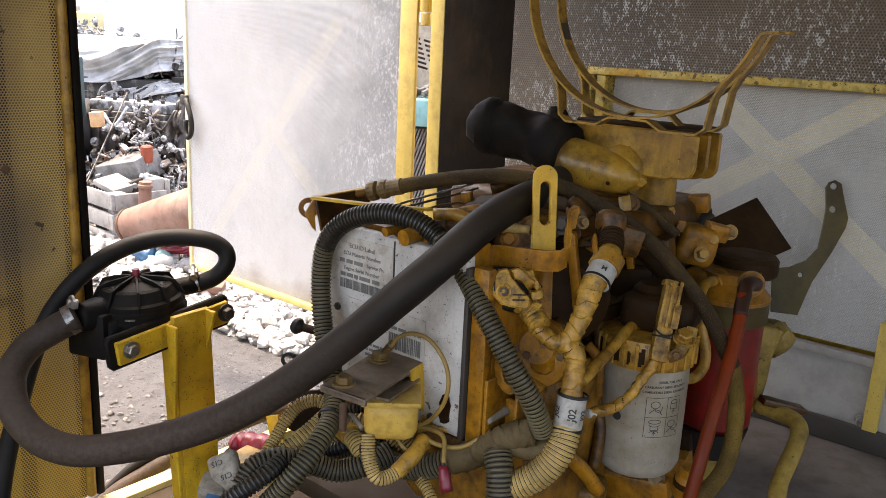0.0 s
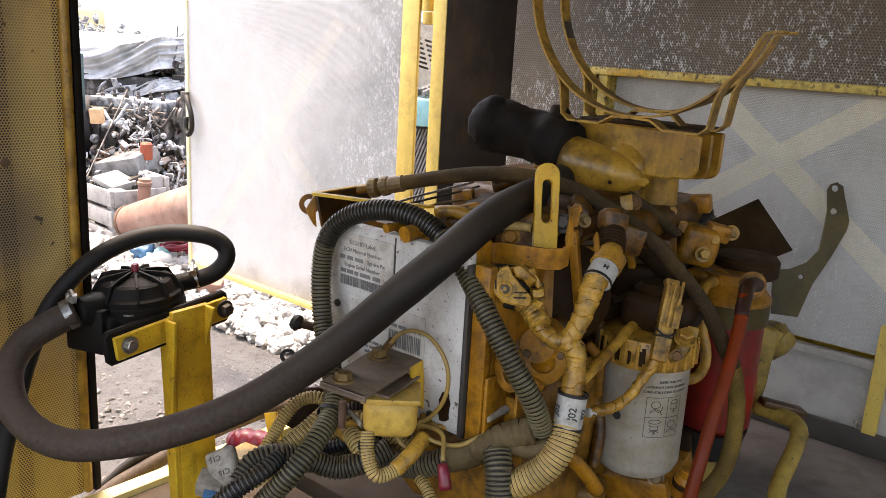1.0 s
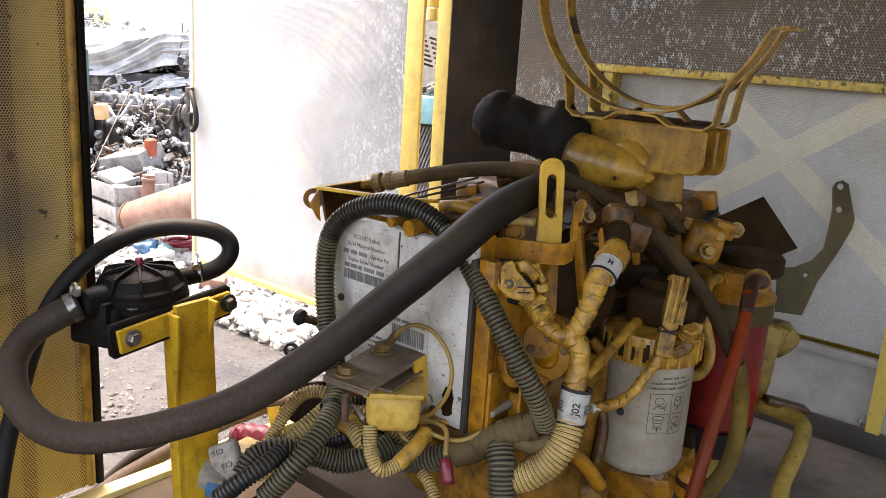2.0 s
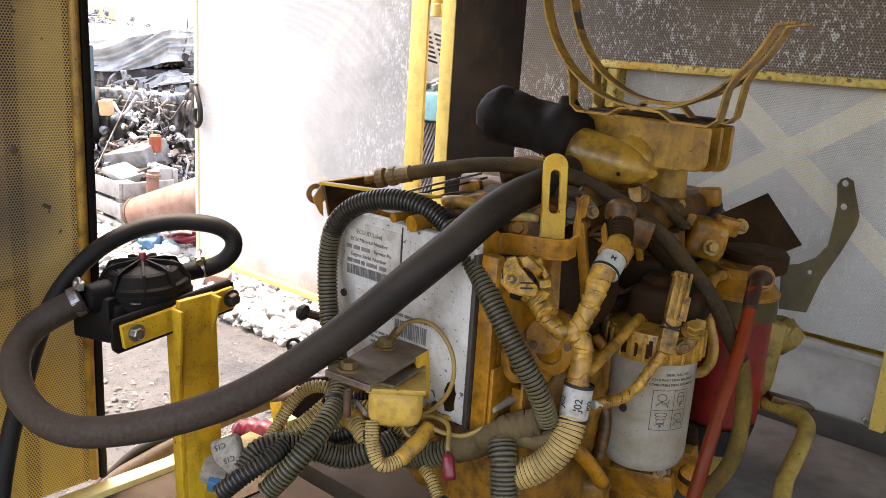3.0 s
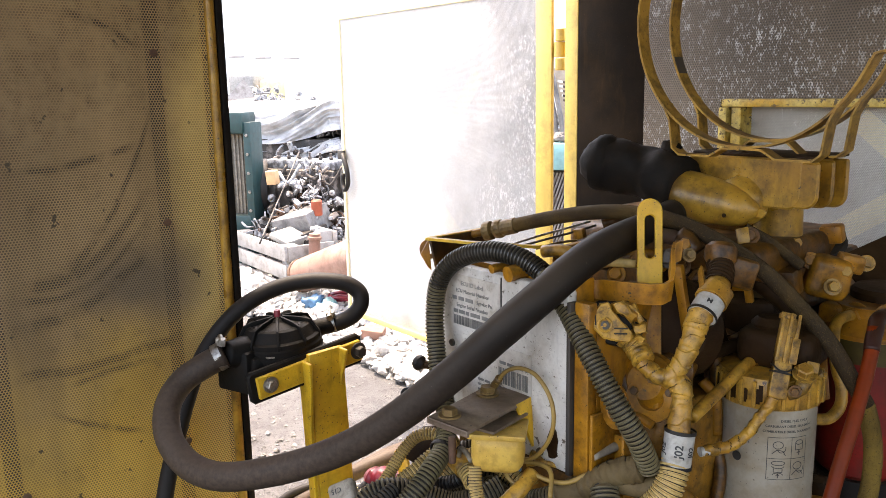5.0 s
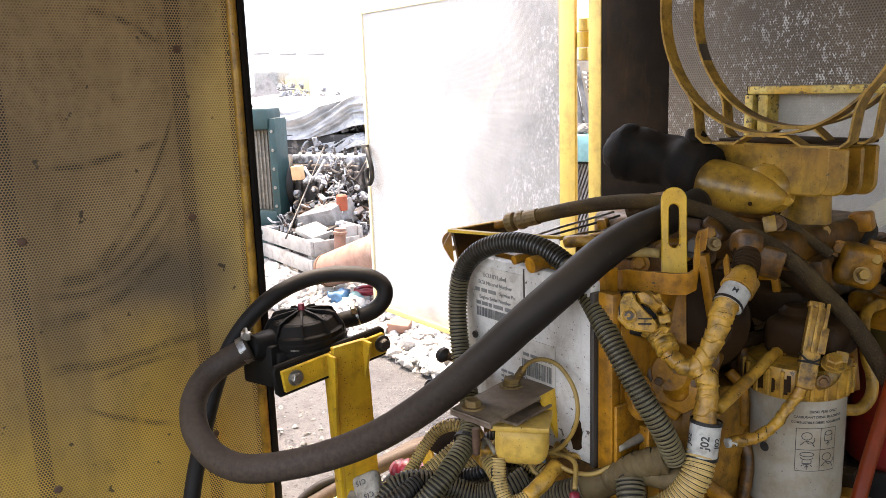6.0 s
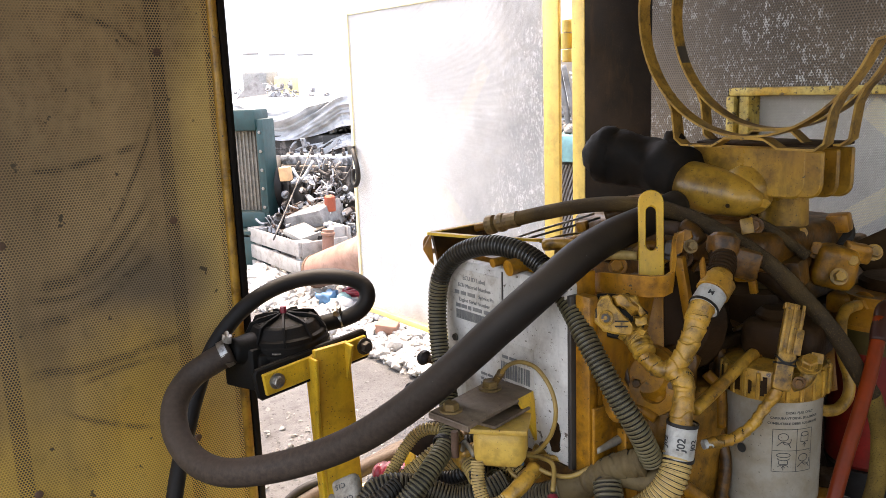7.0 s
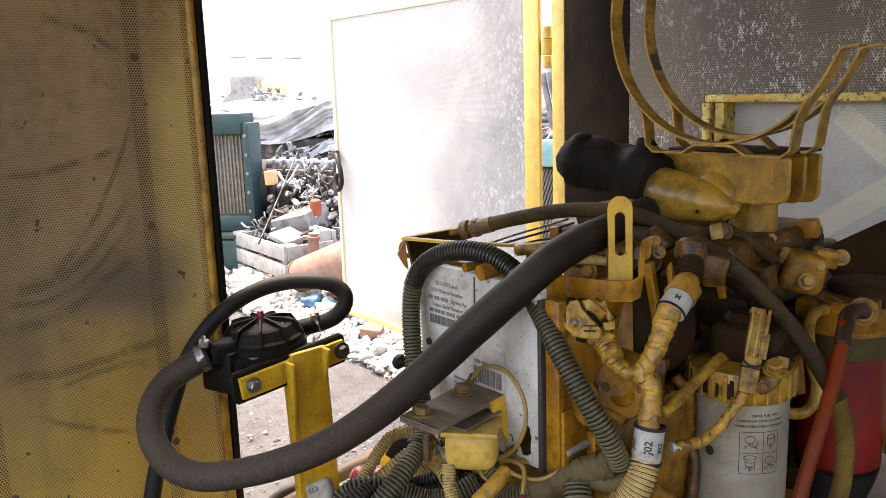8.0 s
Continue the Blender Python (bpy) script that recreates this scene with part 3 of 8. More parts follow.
def plate(outline, thick, m, holes=(), bevel=0.0):
    """A flat plate in the xy plane of m, z from 0 to thick. outline: (x, y) round it; holes: more rings."""
    bm = bmesh.new()
    edges = []
    for ring in (outline, *holes):
        vs = [bm.verts.new((a, b, 0)) for a, b in ring]
        edges += [bm.edges.new((vs[i], vs[(i + 1) % len(vs)])) for i in range(len(vs))]
    bmesh.ops.triangle_fill(bm, edges=edges, use_beauty=True, use_dissolve=False)
    ext = bmesh.ops.extrude_face_region(bm, geom=list(bm.faces))
    bmesh.ops.translate(bm, vec=(0, 0, thick), verts=[g for g in ext["geom"] if isinstance(g, bmesh.types.BMVert)])
    bmesh.ops.recalc_face_normals(bm, faces=bm.faces)
    if bevel:
        sharp = [e for e in bm.edges if len(e.link_faces) == 2 and e.calc_face_angle(0) > 1.0]
        bmesh.ops.bevel(bm, geom=sharp, offset=bevel, segments=1, affect="EDGES")
    bmesh.ops.transform(bm, matrix=m, verts=bm.verts)
    return smooth(bm)


def crumple(bm, amount, scale=40.0, cuts=4, seed=0.0):
    """Lumpy surface of a casting or of wrapped tape."""
    if cuts:
        bmesh.ops.subdivide_edges(bm, edges=[e for e in bm.edges if e.calc_length() > 0.008], cuts=cuts, use_grid_fill=True)
    bm.normal_update()
    move = [(v, v.normal * amount * (noise.noise(v.co * scale + Vector((seed, 0, 0))) + 0.5 * noise.noise(v.co * scale * 2.7 + Vector((0, seed, 0))))) for v in bm.verts]
    for v, d in move:
        v.co += d
    for f in bm.faces:
        f.smooth = True
    return bm


def ring(cx, cy, r, n=16, ry=None, a0=0.0, a1=360.0):
    ry = ry or r
    k = n if a1 - a0 >= 360 else n + 1
    return [(cx + r * math.cos(radians(a0 + (a1 - a0) * i / n)), cy + ry * math.sin(radians(a0 + (a1 - a0) * i / n))) for i in range(k)]


def quad_plate(corners, thick, bevel=0.002, up=None):
    """A plate on four or more places that lie in one plane; it is thickened against its normal."""
    c = [Vector(p) for p in corners]
    n = (c[1] - c[0]).cross(c[2] - c[0]).normalized()
    if up is not None and n.dot(Vector(up)) < 0:
        n = -n
    bm = bmesh.new()
    vs = [bm.verts.new(p) for p in c]
    f = bm.faces.new(vs)
    ext = bmesh.ops.extrude_face_region(bm, geom=[f])
    bmesh.ops.translate(bm, vec=-n * thick, verts=[g for g in ext["geom"] if isinstance(g, bmesh.types.BMVert)])
    bmesh.ops.recalc_face_normals(bm, faces=bm.faces)
    if bevel:
        bmesh.ops.bevel(bm, geom=list(bm.edges), offset=bevel, segments=2, affect="EDGES", profile=0.5)
    return smooth(bm)


def bolt_mesh(at, axis, r=0.009, h=0.007, washer=True, turn=0.0):
    """Hexagon head with a washer under it."""
    m = Matrix.Translation(at) @ frame_of(axis) @ pose(0, 0, 0, 0, 0, turn)
    w = 0.0025 if washer else 0.0
    bm = lathe([(0, 0), (r * 1.45, 0), (r * 1.45, w), (r * 0.9, w)], at, axis, 20) if washer else bmesh.new()
    k = bmesh.new()
    ringv = []
    for z, q in ((w, 1.0), (w + h * 0.85, 1.0), (w + h, 0.86)):
        ringv.append([k.verts.new(m @ Vector((r * q * math.cos(math.pi / 3 * i), r * q * math.sin(math.pi / 3 * i), z))) for i in range(6)])
    for a, b in zip(ringv, ringv[1:]):
        for i in range(6):
            k.faces.new((a[i], a[(i + 1) % 6], b[(i + 1) % 6], b[i]))
    k.faces.new(ringv[-1])
    k.faces.new(ringv[0][::-1])
    bmesh.ops.recalc_face_normals(k, faces=k.faces)
    return join(k, bm) if washer else k


def band(centre, r, width, thick, a0, a1, n=48):
    """A flat strap round an axis along y."""
    bm = bmesh.new()
    rows = []
    for i in range(n + 1):
        a = radians(a0 + (a1 - a0) * i / n)
        c, s = math.cos(a), math.sin(a)
        rows.append([bm.verts.new((centre[0] + q * c, centre[1] + w, centre[2] + q * s))
                     for q, w in ((r, -width / 2), (r, width / 2), (r + thick, width / 2), (r + thick, -width / 2))])
    for a, b in zip(rows, rows[1:]):
        for k in range(4):
            bm.faces.new((a[k], a[(k + 1) % 4], b[(k + 1) % 4], b[k]))
    bm.faces.new(rows[0][::-1])
    bm.faces.new(rows[-1])
    bmesh.ops.recalc_face_normals(bm, faces=bm.faces)
    return smooth(bm)


def strap(path, width, thick, across):
    """A bent flat bar along places, its width along the direction across."""
    w = Vector(across).normalized() * width / 2
    p = [Vector(q) for q in path]
    bm = bmesh.new()
    rows = []
    for i, q in enumerate(p):
        t = (p[min(i + 1, len(p) - 1)] - p[max(i - 1, 0)]).normalized()
        n = t.cross(w).normalized() * thick / 2
        rows.append([bm.verts.new(v) for v in (q - w - n, q + w - n, q + w + n, q - w + n)])
    for a, b in zip(rows, rows[1:]):
        for k in range(4):
            bm.faces.new((a[k], a[(k + 1) % 4], b[(k + 1) % 4], b[k]))
    bm.faces.new(rows[0][::-1])
    bm.faces.new(rows[-1])
    bmesh.ops.recalc_face_normals(bm, faces=bm.faces)
    return smooth(bm, 60)


def rock(at, r, seed, squash=0.7):
    bm = bmesh.new()
    bmesh.ops.create_icosphere(bm, subdivisions=2, radius=1.0)
    rng = random.Random(seed)
    off = Vector((rng.uniform(0, 50), rng.uniform(0, 50), 0))
    s = (r * rng.uniform(0.8, 1.3), r * rng.uniform(0.7, 1.1), r * rng.uniform(0.5, 0.85) * squash / 0.7)
    rot = Euler((rng.uniform(-0.4, 0.4), rng.uniform(-0.4, 0.4), rng.uniform(0, 6.3))).to_matrix()
    for v in bm.verts:
        q = v.co * (1.0 + 0.55 * noise.noise(v.co * 1.2 + off) + 0.22 * noise.noise(v.co * 3.1 + off))
        v.co = rot @ Vector((q.x * s[0], q.y * s[1], q.z * s[2])) + Vector(at)
    return bm


def words(text, size, m, material, parent, name="print", thick=0.0004):
    """Lettering in the built-in font, turned into a mesh in the xy plane of m, centred."""
    cu = bpy.data.curves.new(name, "FONT")
    cu.body, cu.size, cu.align_x, cu.align_y, cu.extrude = text, size, "CENTER", "CENTER", thick
    cu.resolution_u = 2
    tmp = bpy.data.objects.new(name, cu)
    me = bpy.data.meshes.new_from_object(tmp)
    bpy.data.objects.remove(tmp)
    bpy.data.curves.remove(cu)
    me.transform(m)
    me.materials.clear()
    me.materials.append(material)
    ob = new(name, me)
    ob.parent = parent
    if parent.type == "EMPTY":
        ob.matrix_parent_inverse = Matrix.Translation(parent.location).inverted()
    return ob


def bars(rows, m, thick=0.0006):
    """Small flat rectangles (x0, y0, x1, y1) in the xy plane of m: writing too small to read, barcodes."""
    out = bmesh.new()
    for x0, y0, x1, y1 in rows:
        vs = [out.verts.new(m @ Vector((x, y, thick))) for x, y in ((x0, y0), (x1, y0), (x1, y1), (x0, y1))]
        lo = [out.verts.new(m @ Vector((x, y, 0))) for x, y in ((x0, y0), (x1, y0), (x1, y1), (x0, y1))]
        out.faces.new(vs)
        for i in range(4):
            out.faces.new((lo[i], lo[(i + 1) % 4], vs[(i + 1) % 4], vs[i]))
    return out


def writing(x0, x1, y, h, seed, gap=0.25):
    """A line of words as bars."""
    rng = random.Random(seed)
    rows, x = [], x0
    while x < x1 - h:
        w = min(h * rng.uniform(1.2, 4.0), x1 - x)
        rows.append((x, y - h / 2, x + w, y + h / 2))
        x += w + h * rng.uniform(0.4, 0.4 + gap * 2)
    return rows


# ---------------------------------------------------------------- ground and enclosure
def ground_sheet():
    bm = bmesh.new()
    k = [-60, -35, -20, -14] + [-10 + 0.25 * i for i in range(57)] + [6, 9, 14, 25, 45]
    q = [-40, -20, -10, -5] + [-2 + 0.25 * i for i in range(49)] + [12, 16, 22, 32, 50, 80]
    grid = [[bm.verts.new((x, y, 0.018 * noise.noise((x * 1.3, y * 1.3, 0)) + 0.010 * noise.noise((x * 4, y * 4, 3)))) for y in q] for x in k]
    for i in range(len(k) - 1):
        for j in range(len(q) - 1):
            bm.faces.new((grid[i][j], grid[i + 1][j], grid[i + 1][j + 1], grid[i][j + 1]))
    for f in bm.faces:
        f.smooth = True
    return bm


ob = new("ground", mesh_of("ground", ground_sheet(), GROUND))
tagged(ob, "pale dusty gravel yard, rutted and strewn with stones", "ground", kind="structure")

DECK, ROOF = 0.37, 1.98
floor = new("floor", mesh_of("floor", box((-1.2545, -0.25, DECK - 0.05), (1.9, 1.98, DECK), 0.002), FLOOR))
tagged(floor, "oily dark steel deck of the generator enclosure", "floor", kind="structure")
ceiling = new("ceiling", mesh_of("ceiling", box((-1.36, -0.3, ROOF), (1.95, 1.98, ROOF + 0.05), 0), PERF_UPPER))
tagged(ceiling, "dark perforated lining under the enclosure roof", "ceiling", kind="structure")

# skid frame under the deck, seen at the end doorway
skid = thing("skid_frame", "yellow painted steel base frame of the enclosure", "base frame", (-1.3, 0.85, 0.0), kind="structure")
part("end_rail", box((-1.292, -0.3, 0.12), (-1.255, 1.98, DECK + 0.017), 0.003), PALE, skid)
part("tread_plate", box((-1.2543, -0.2, DECK + 0.0005), (-1.08, 1.25, DECK + 0.004), 0.001), TREAD, skid, "brown worn tread plate")
part("side_rail", box((-1.30, 1.86, 0.02), (1.95, 1.98, DECK - 0.055), 0.004), YELLOW, skid)
part("near_rail", box((-1.30, -0.3, 0.02), (1.95, -0.2, DECK - 0.055), 0.004), YELLOW, skid)

# far long side: lined upper wall, beam, closed service door with a cross brace, low sill
WB = 1.83
wall_far = thing("wall_far", "far long wall of the enclosure with dusty perforated lining", "wall", (0.3, WB, DECK), kind="structure")
part("upper_lining", box((-1.080, WB, 1.2215), (1.9, WB + 0.02, ROOF), 0), PERF_UPPER, wall_far, "dark perforated lining with whitish dust flecks")
part("side_lining", box((-1.080, WB, DECK), (-0.875, WB + 0.02, 1.2212), 0), PERF_UPPER, wall_far)
part("outer_skin", box((-1.34, WB + 0.10, DECK), (1.95, WB + 0.12, ROOF), 0), YELLOW, wall_far)
part("beam", box((-0.870, WB - 0.006, 1.204), (1.9, WB + 0.030, 1.221), 0.003), CHIPPED, wall_far, "chipped yellow beam over the side door")
part("jamb", join(box((-0.872, WB - 0.012, 0.60), (-0.852, WB + 0.04, 1.2035), 0.003), box((-0.846, WB - 0.004, 0.60), (-0.822, WB + 0.05, 1.2035), 0.003)), CHIPPED, wall_far)
part("bottom_flange", box((-0.95, WB - 0.012, 0.5415), (1.9, WB - 0.004, 0.588), 0.002), DARK, wall_far, "dark angle flange with bolts")
part("lower_sheet", box((-0.82, WB + 0.002, 0.555), (1.9, WB + 0.01, 0.706), 0.001), GREYSHEET, wall_far, "plain grey sheet under the sill")
part("raised_tray", box((-0.80, 1.12, 0.50), (1.9, WB, 0.541), 0.003), TRAY, wall_far, "oily dark steel tray beside the engine")
part("flange_bolt", bolt_mesh((-0.210, 1.818, 0.601), (0, -1, 0), 0.008, 0.006), STEEL, wall_far)

side_door = thing("door_3", "closed side door, grey perforated lining over a cream cross brace", "door", (0.2, 1.9, 0.69), kind="structure")
part("lining", box((-0.822, WB + 0.036, 0.724), (1.9, WB + 0.0364, 1.2035), 0), PERF_SIDE, side_door)


def brace(a, b, width, y, parent, thick=0.003, mat=None):
    a, b = Vector(a), Vector(b)
    n = Vector((0, -1, 0))
    w = (b - a).normalized().cross(n) * width / 2
    a.y = b.y = y
    return part("cross_brace", quad_plate([a - w, b - w, b + w, a + w], thick, 0, n), mat or BRACE, parent)


brace((-0.701, 1.860, 0.898), (-0.246, 1.860, 1.212), 0.046, WB + 0.0368, side_door, 0.0004)
brace((-0.593, 1.860, 1.182), (-0.165, 1.860, 0.833), 0.046, WB + 0.0376, side_door, 0.0004)
part("insulation", box((-0.822, WB + 0.0385, 0.724), (1.9, WB + 0.060, 1.2035), 0), WOOL, side_door)
part("sill_channel", join(box((-0.82, WB + 0.001, 0.7065), (1.9, WB + 0.045, 0.7135), 0.002), box((-0.82, WB - 0.006, 0.7065), (1.9, WB + 0.0005, 0.7235), 0.002)), GREYSHEET, side_door, "worn metal sill channel")
part("strut", box((-0.205, WB - 0.024, 0.589), (-0.180, WB - 0.0065, 0.80), 0.002), BRIGHT, wall_far, "bright yellow strut")

# end doorway: black corner post, yellow hinge post
corner = new("corner_post", mesh_of("corner_post", box((-1.326, 1.868, DECK), (-1.052, 1.90, ROOF), 0.003), LINER_BLACK))
tagged(corner, "near-black corner post with scuffs", "post", kind="structure")
hinge_post = thing("hinge_post", "bright yellow door post with welded hinge", "post", (-1.376, 1.9, 0.2), kind="structure")
part("post", box((-1.372, 1.868, 0.2), (-1.3265, 1.94, ROOF), 0.004), BRIGHT, hinge_post)
HZ = 1.297
hp = Vector((-1.404, 1.89, 0))
KN = [(0, 0), (0.0155, 0), (0.017, 0.002), (0.017, 0.031), (0.0155, 0.033), (0, 0.033)]
for z in (HZ, HZ + 0.076):
    part("hinge_knuckle", join(lathe(KN, (hp.x, hp.y, z)), box((hp.x, hp.y - 0.008, z), (-1.3725, hp.y + 0.004, z + 0.033), 0.001)), BRIGHT, hinge_post)

# open leaf swung out at the end doorway
DY = 1.885
open_leaf = thing("door_1", "open yellow-framed door with pale grey perforated lining", "door", (-2.0, DY, 0.40), kind="structure")
DX0, DX1, DZ0, DZ1 = -2.53, -1.431, 0.400, 1.522
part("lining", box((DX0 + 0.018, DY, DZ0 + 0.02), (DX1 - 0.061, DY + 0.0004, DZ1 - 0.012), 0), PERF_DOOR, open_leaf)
part("hinge_stile", box((DX1 - 0.0605, DY - 0.006, DZ0), (DX1, DY + 0.006, DZ1), 0.003), BRIGHT, open_leaf)
part("latch_stile", box((DX0, DY - 0.006, DZ0), (DX0 + 0.0175, DY + 0.045, DZ1), 0.002), CREAM, open_leaf)
part("top_rail", box((DX0 + 0.018, DY - 0.004, DZ1 - 0.0115), (DX1 - 0.061, DY + 0.045, DZ1), 0.001), CREAM, open_leaf)
part("bottom_rail", box((DX0 + 0.018, DY - 0.016, DZ0), (DX1 - 0.061, DY + 0.045, DZ0 + 0.0195), 0.002), PALE, open_leaf)
part("outer_skin", box((DX0 + 0.019, DY + 0.046, DZ0), (DX1 - 0.13, DY + 0.05, DZ1), 0), BRIGHT, open_leaf)
part("hinge_knuckle", join(lathe([(0, 0), (0.016, 0), (0.016, 0.040), (0, 0.040)], (hp.x - 0.005, hp.y, HZ + 0.0345)),
                           box((-1.4305, hp.y - 0.004, HZ + 0.036), (hp.x, hp.y + 0.006, HZ + 0.073), 0.001)), BRIGHT, open_leaf)
part("edge_flange", box((DX1 - 0.073, DY + 0.0065, DZ0), (DX1 - 0.0615, DY + 0.045, DZ1), 0.001), BRIGHT, open_leaf)
part("latch_bracket", box((DX0 - 0.01, DY - 0.02, 1.00), (DX0 + 0.03, DY - 0.007, 1.035), 0.003), DARK, open_leaf)
part("latch_loop", tube([(DX0 + 0.03, DY - 0.02, 1.02), (DX0 + 0.055, DY - 0.03, 1.0), (DX0 + 0.08, DY - 0.035, 0.96), (DX0 + 0.082, DY - 0.035, 0.915), (DX0 + 0.06, DY - 0.035, 0.89), (DX0 + 0.038, DY - 0.03, 0.91), (DX0 + 0.034, DY - 0.025, 0.95)], 0.009, 0.01, 10), BLACK, open_leaf, "black rubber door catch")
brace((-1.740, 1.885, 1.299), (-2.393, 1.885, 0.539), 0.052, DY + 0.0008, open_leaf, 0.0004, DOORBRACE)
brace((-2.075, 1.885, 0.989), (-1.830, 1.885, 0.771), 0.052, DY + 0.0016, open_leaf, 0.0004, DOORBRACE)
part("insulation", box((DX0 + 0.019, DY + 0.0026, DZ0 + 0.021), (DX1 - 0.074, DY + 0.034, DZ1 - 0.013), 0), WOOL, open_leaf)

# closed leaf beside the doorway, inner lining towards the engine
LX = -1.30
leaf = thing("door_2", "yellow leaf with dusty brown perforated inner lining", "door", (LX, 0.3, DECK), kind="structure")
part("lining", box((LX - 0.006, -0.25, DECK + 0.022), (LX, 0.8545, ROOF - 0.01), 0), PERF_LEFT, leaf)
part("edge_trim", box((LX - 0.05, 0.855, DECK + 0.020), (LX + 0.010, 0.8725, ROOF - 0.005), 0.008, None, 3), INTAKE, leaf)
part("rubber_seal", box((LX - 0.03, 0.873, DECK + 0.020), (LX + 0.008, 0.888, ROOF - 0.005), 0.004), SEAL, leaf, "black rubber seal")
part("outer_skin", box((LX - 0.05, -0.25, DECK + 0.022), (LX - 0.046, 0.850, ROOF - 0.01), 0), BRIGHT, leaf)
for yy, zz in ((0.757, 1.325), (0.757, 1.025), (0.762, 0.600), (0.472, 1.019), (0.476, 0.580), (0.470, 1.330)):
    part("stud", lathe([(0, 0.0), (0.0075, 0.0), (0.006, 0.003), (0, 0.004)], (LX, yy, zz), (1, 0, 0), 14), RUSTY, leaf)

# rest of the enclosure, added out of view, open to let in light
wall_end = new("wall_end", mesh_of("wall_end", box((1.90, -0.3, 1.72), (1.95, 1.98, ROOF - 0.001), 0), YELLOW))
tagged(wall_end, "unseen yellow header; the end below is left open for light", "wall", kind="structure")
wall_near = new("wall_near", mesh_of("wall_near", join(box((-1.36, -0.3, ROOF - 0.12), (1.95, -0.25, ROOF - 0.001), 0),
                                                       box((NEAR_X, -0.3, DECK), (NEAR_X + 0.08, -0.25, ROOF - 0.121), 0)), YELLOW))
tagged(wall_near, "yellow near side of the enclosure with its doors open", "wall", kind="structure")
wall_lintel = new("wall_lintel", mesh_of("wall_lintel", box((-1.36, 0.90, 1.86), (-1.305, 1.86, ROOF - 0.001), 0), YELLOW))
tagged(wall_lintel, "yellow lintel over the end doorway", "wall", kind="structure")


# ---------------------------------------------------------------- breather on its bracket
bracket = thing("bracket_post", "yellow steel post with a flat cross bar", "bracket", (-0.958, 0.868, 0.527))
b1, b2 = Vector((-1.035, 0.811, 0.776)), Vector((-1.034, 0.983, 0.798))
bar_dir = (b2 - b1).normalized()
bz = Vector((0, 0, 1))
bm_ = Matrix.Translation(b1) @ Matrix(((0, 0, 1), (1, 0, 0), (0, 1, 0))).to_4x4()
bar_tilt = pose(0, 0, 0, 0, 0, math.degrees(math.atan2(b2.z - b1.z, b2.y - b1.y)))
part("cross_bar", plate([(-0.022, -0.020), (0.181, -0.020), (0.181, 0.018), (-0.022, 0.018)], 0.008, bm_ @ bar_tilt @ Matrix.Translation((0, 0, -0.004)), bevel=0.0012), YELLOW, bracket)
PW0, PW1 = 0.862, 0.948
lean = pose(0, 0.905, 0.81, 2.2, 0, 0) @ pose(0, -0.905, -0.81)
part("post", join(box((-1.033, PW0 + 0.018, 0.36), (-1.022, PW1, 0.815), 0.002, lean), box((-1.066, PW0 + 0.018, 0.36), (-1.0335, PW0 + 0.027, 0.805), 0.002, lean)), YELLOW, bracket)
part("gusset", plate([(0.0, 0.0), (0.026, 0.0), (0.021, -0.05), (0.007, -0.15), (0.003, -0.42), (0.0, -0.42)], 0.006, lean @ Matrix.Translation((-1.026, PW0 + 0.012, 0.806)) @ Matrix(((1, 0, 0), (0, 0, -1), (0, 1, 0))).to_4x4(), bevel=0.001), YELLOW, bracket)
part("gusset", plate([(0.0, 0.0), (0.024, 0.0), (0.0, -0.07)], 0.006, Matrix.Translation((-1.022, PW1 - 0.004, 0.816)) @ Matrix(((1, 0, 0), (0, 0, -1), (0, 1, 0))).to_4x4(), bevel=0.001), YELLOW, bracket)
part("bolt", bolt_mesh(b1 + Vector((0.004, 0, 0)), (1, 0, 0), 0.0095, 0.009, turn=10), STEEL, bracket)
part("bolt", bolt_mesh(b2 + Vector((0.004, 0, 0)), (1, 0, 0), 0.0105, 0.012, turn=20), DARK, bracket)

pump = thing("breather", "black plastic crankcase breather with radial ribs", "breather", (-1.13, 0.885, 0.79))
pc = Vector((-1.118, 0.876, 0.817))
part("mount_plate", plate([(-0.028, -0.029), (0.182, -0.029), (0.189, -0.022), (0.189, 0.020), (0.182, 0.027), (-0.028, 0.027), (-0.034, 0.020), (-0.034, -0.022)], 0.012, bm_ @ bar_tilt @ Matrix.Translation((0, 0, -0.0165)), bevel=0.003), PUMP, pump)
tilt = (0.02, -0.06, 1)
part("bowl", lathe([(0, -0.062), (0.038, -0.062), (0.046, -0.055), (0.052, -0.03), (0.066, -0.024), (0.073, -0.018), (0.074, 0.004), (0.071, 0.007), (0.071, 0.010), (0, 0.010)], pc, tilt, 44), PUMP, pump)
part("cap", lathe([(0.071, 0.009), (0.071, 0.015), (0.066, 0.018), (0.056, 0.034), (0.050, 0.037), (0.046, 0.036), (0.018, 0.041), (0.013, 0.046), (0, 0.046)], pc, tilt, 44, 22), PUMP, pump)
fr = Matrix.Translation(pc) @ frame_of(tilt)
RIB = [(0.008, 0.042), (0.008, 0.049), (0.040, 0.045), (0.060, 0.039), (0.0735, 0.016), (0.0715, 0.006), (0.060, 0.008), (0.050, 0.028)]
for i in range(9):
    part("rib", plate(RIB, 0.0042, fr @ pose(0, 0, 0, 0, 0, 40 * i + 12) @ Matrix(((1, 0, 0, 0), (0, 0, -1, 0.0016), (0, 1, 0, 0), (0, 0, 0, 1))), bevel=0.0004), PUMP, pump)
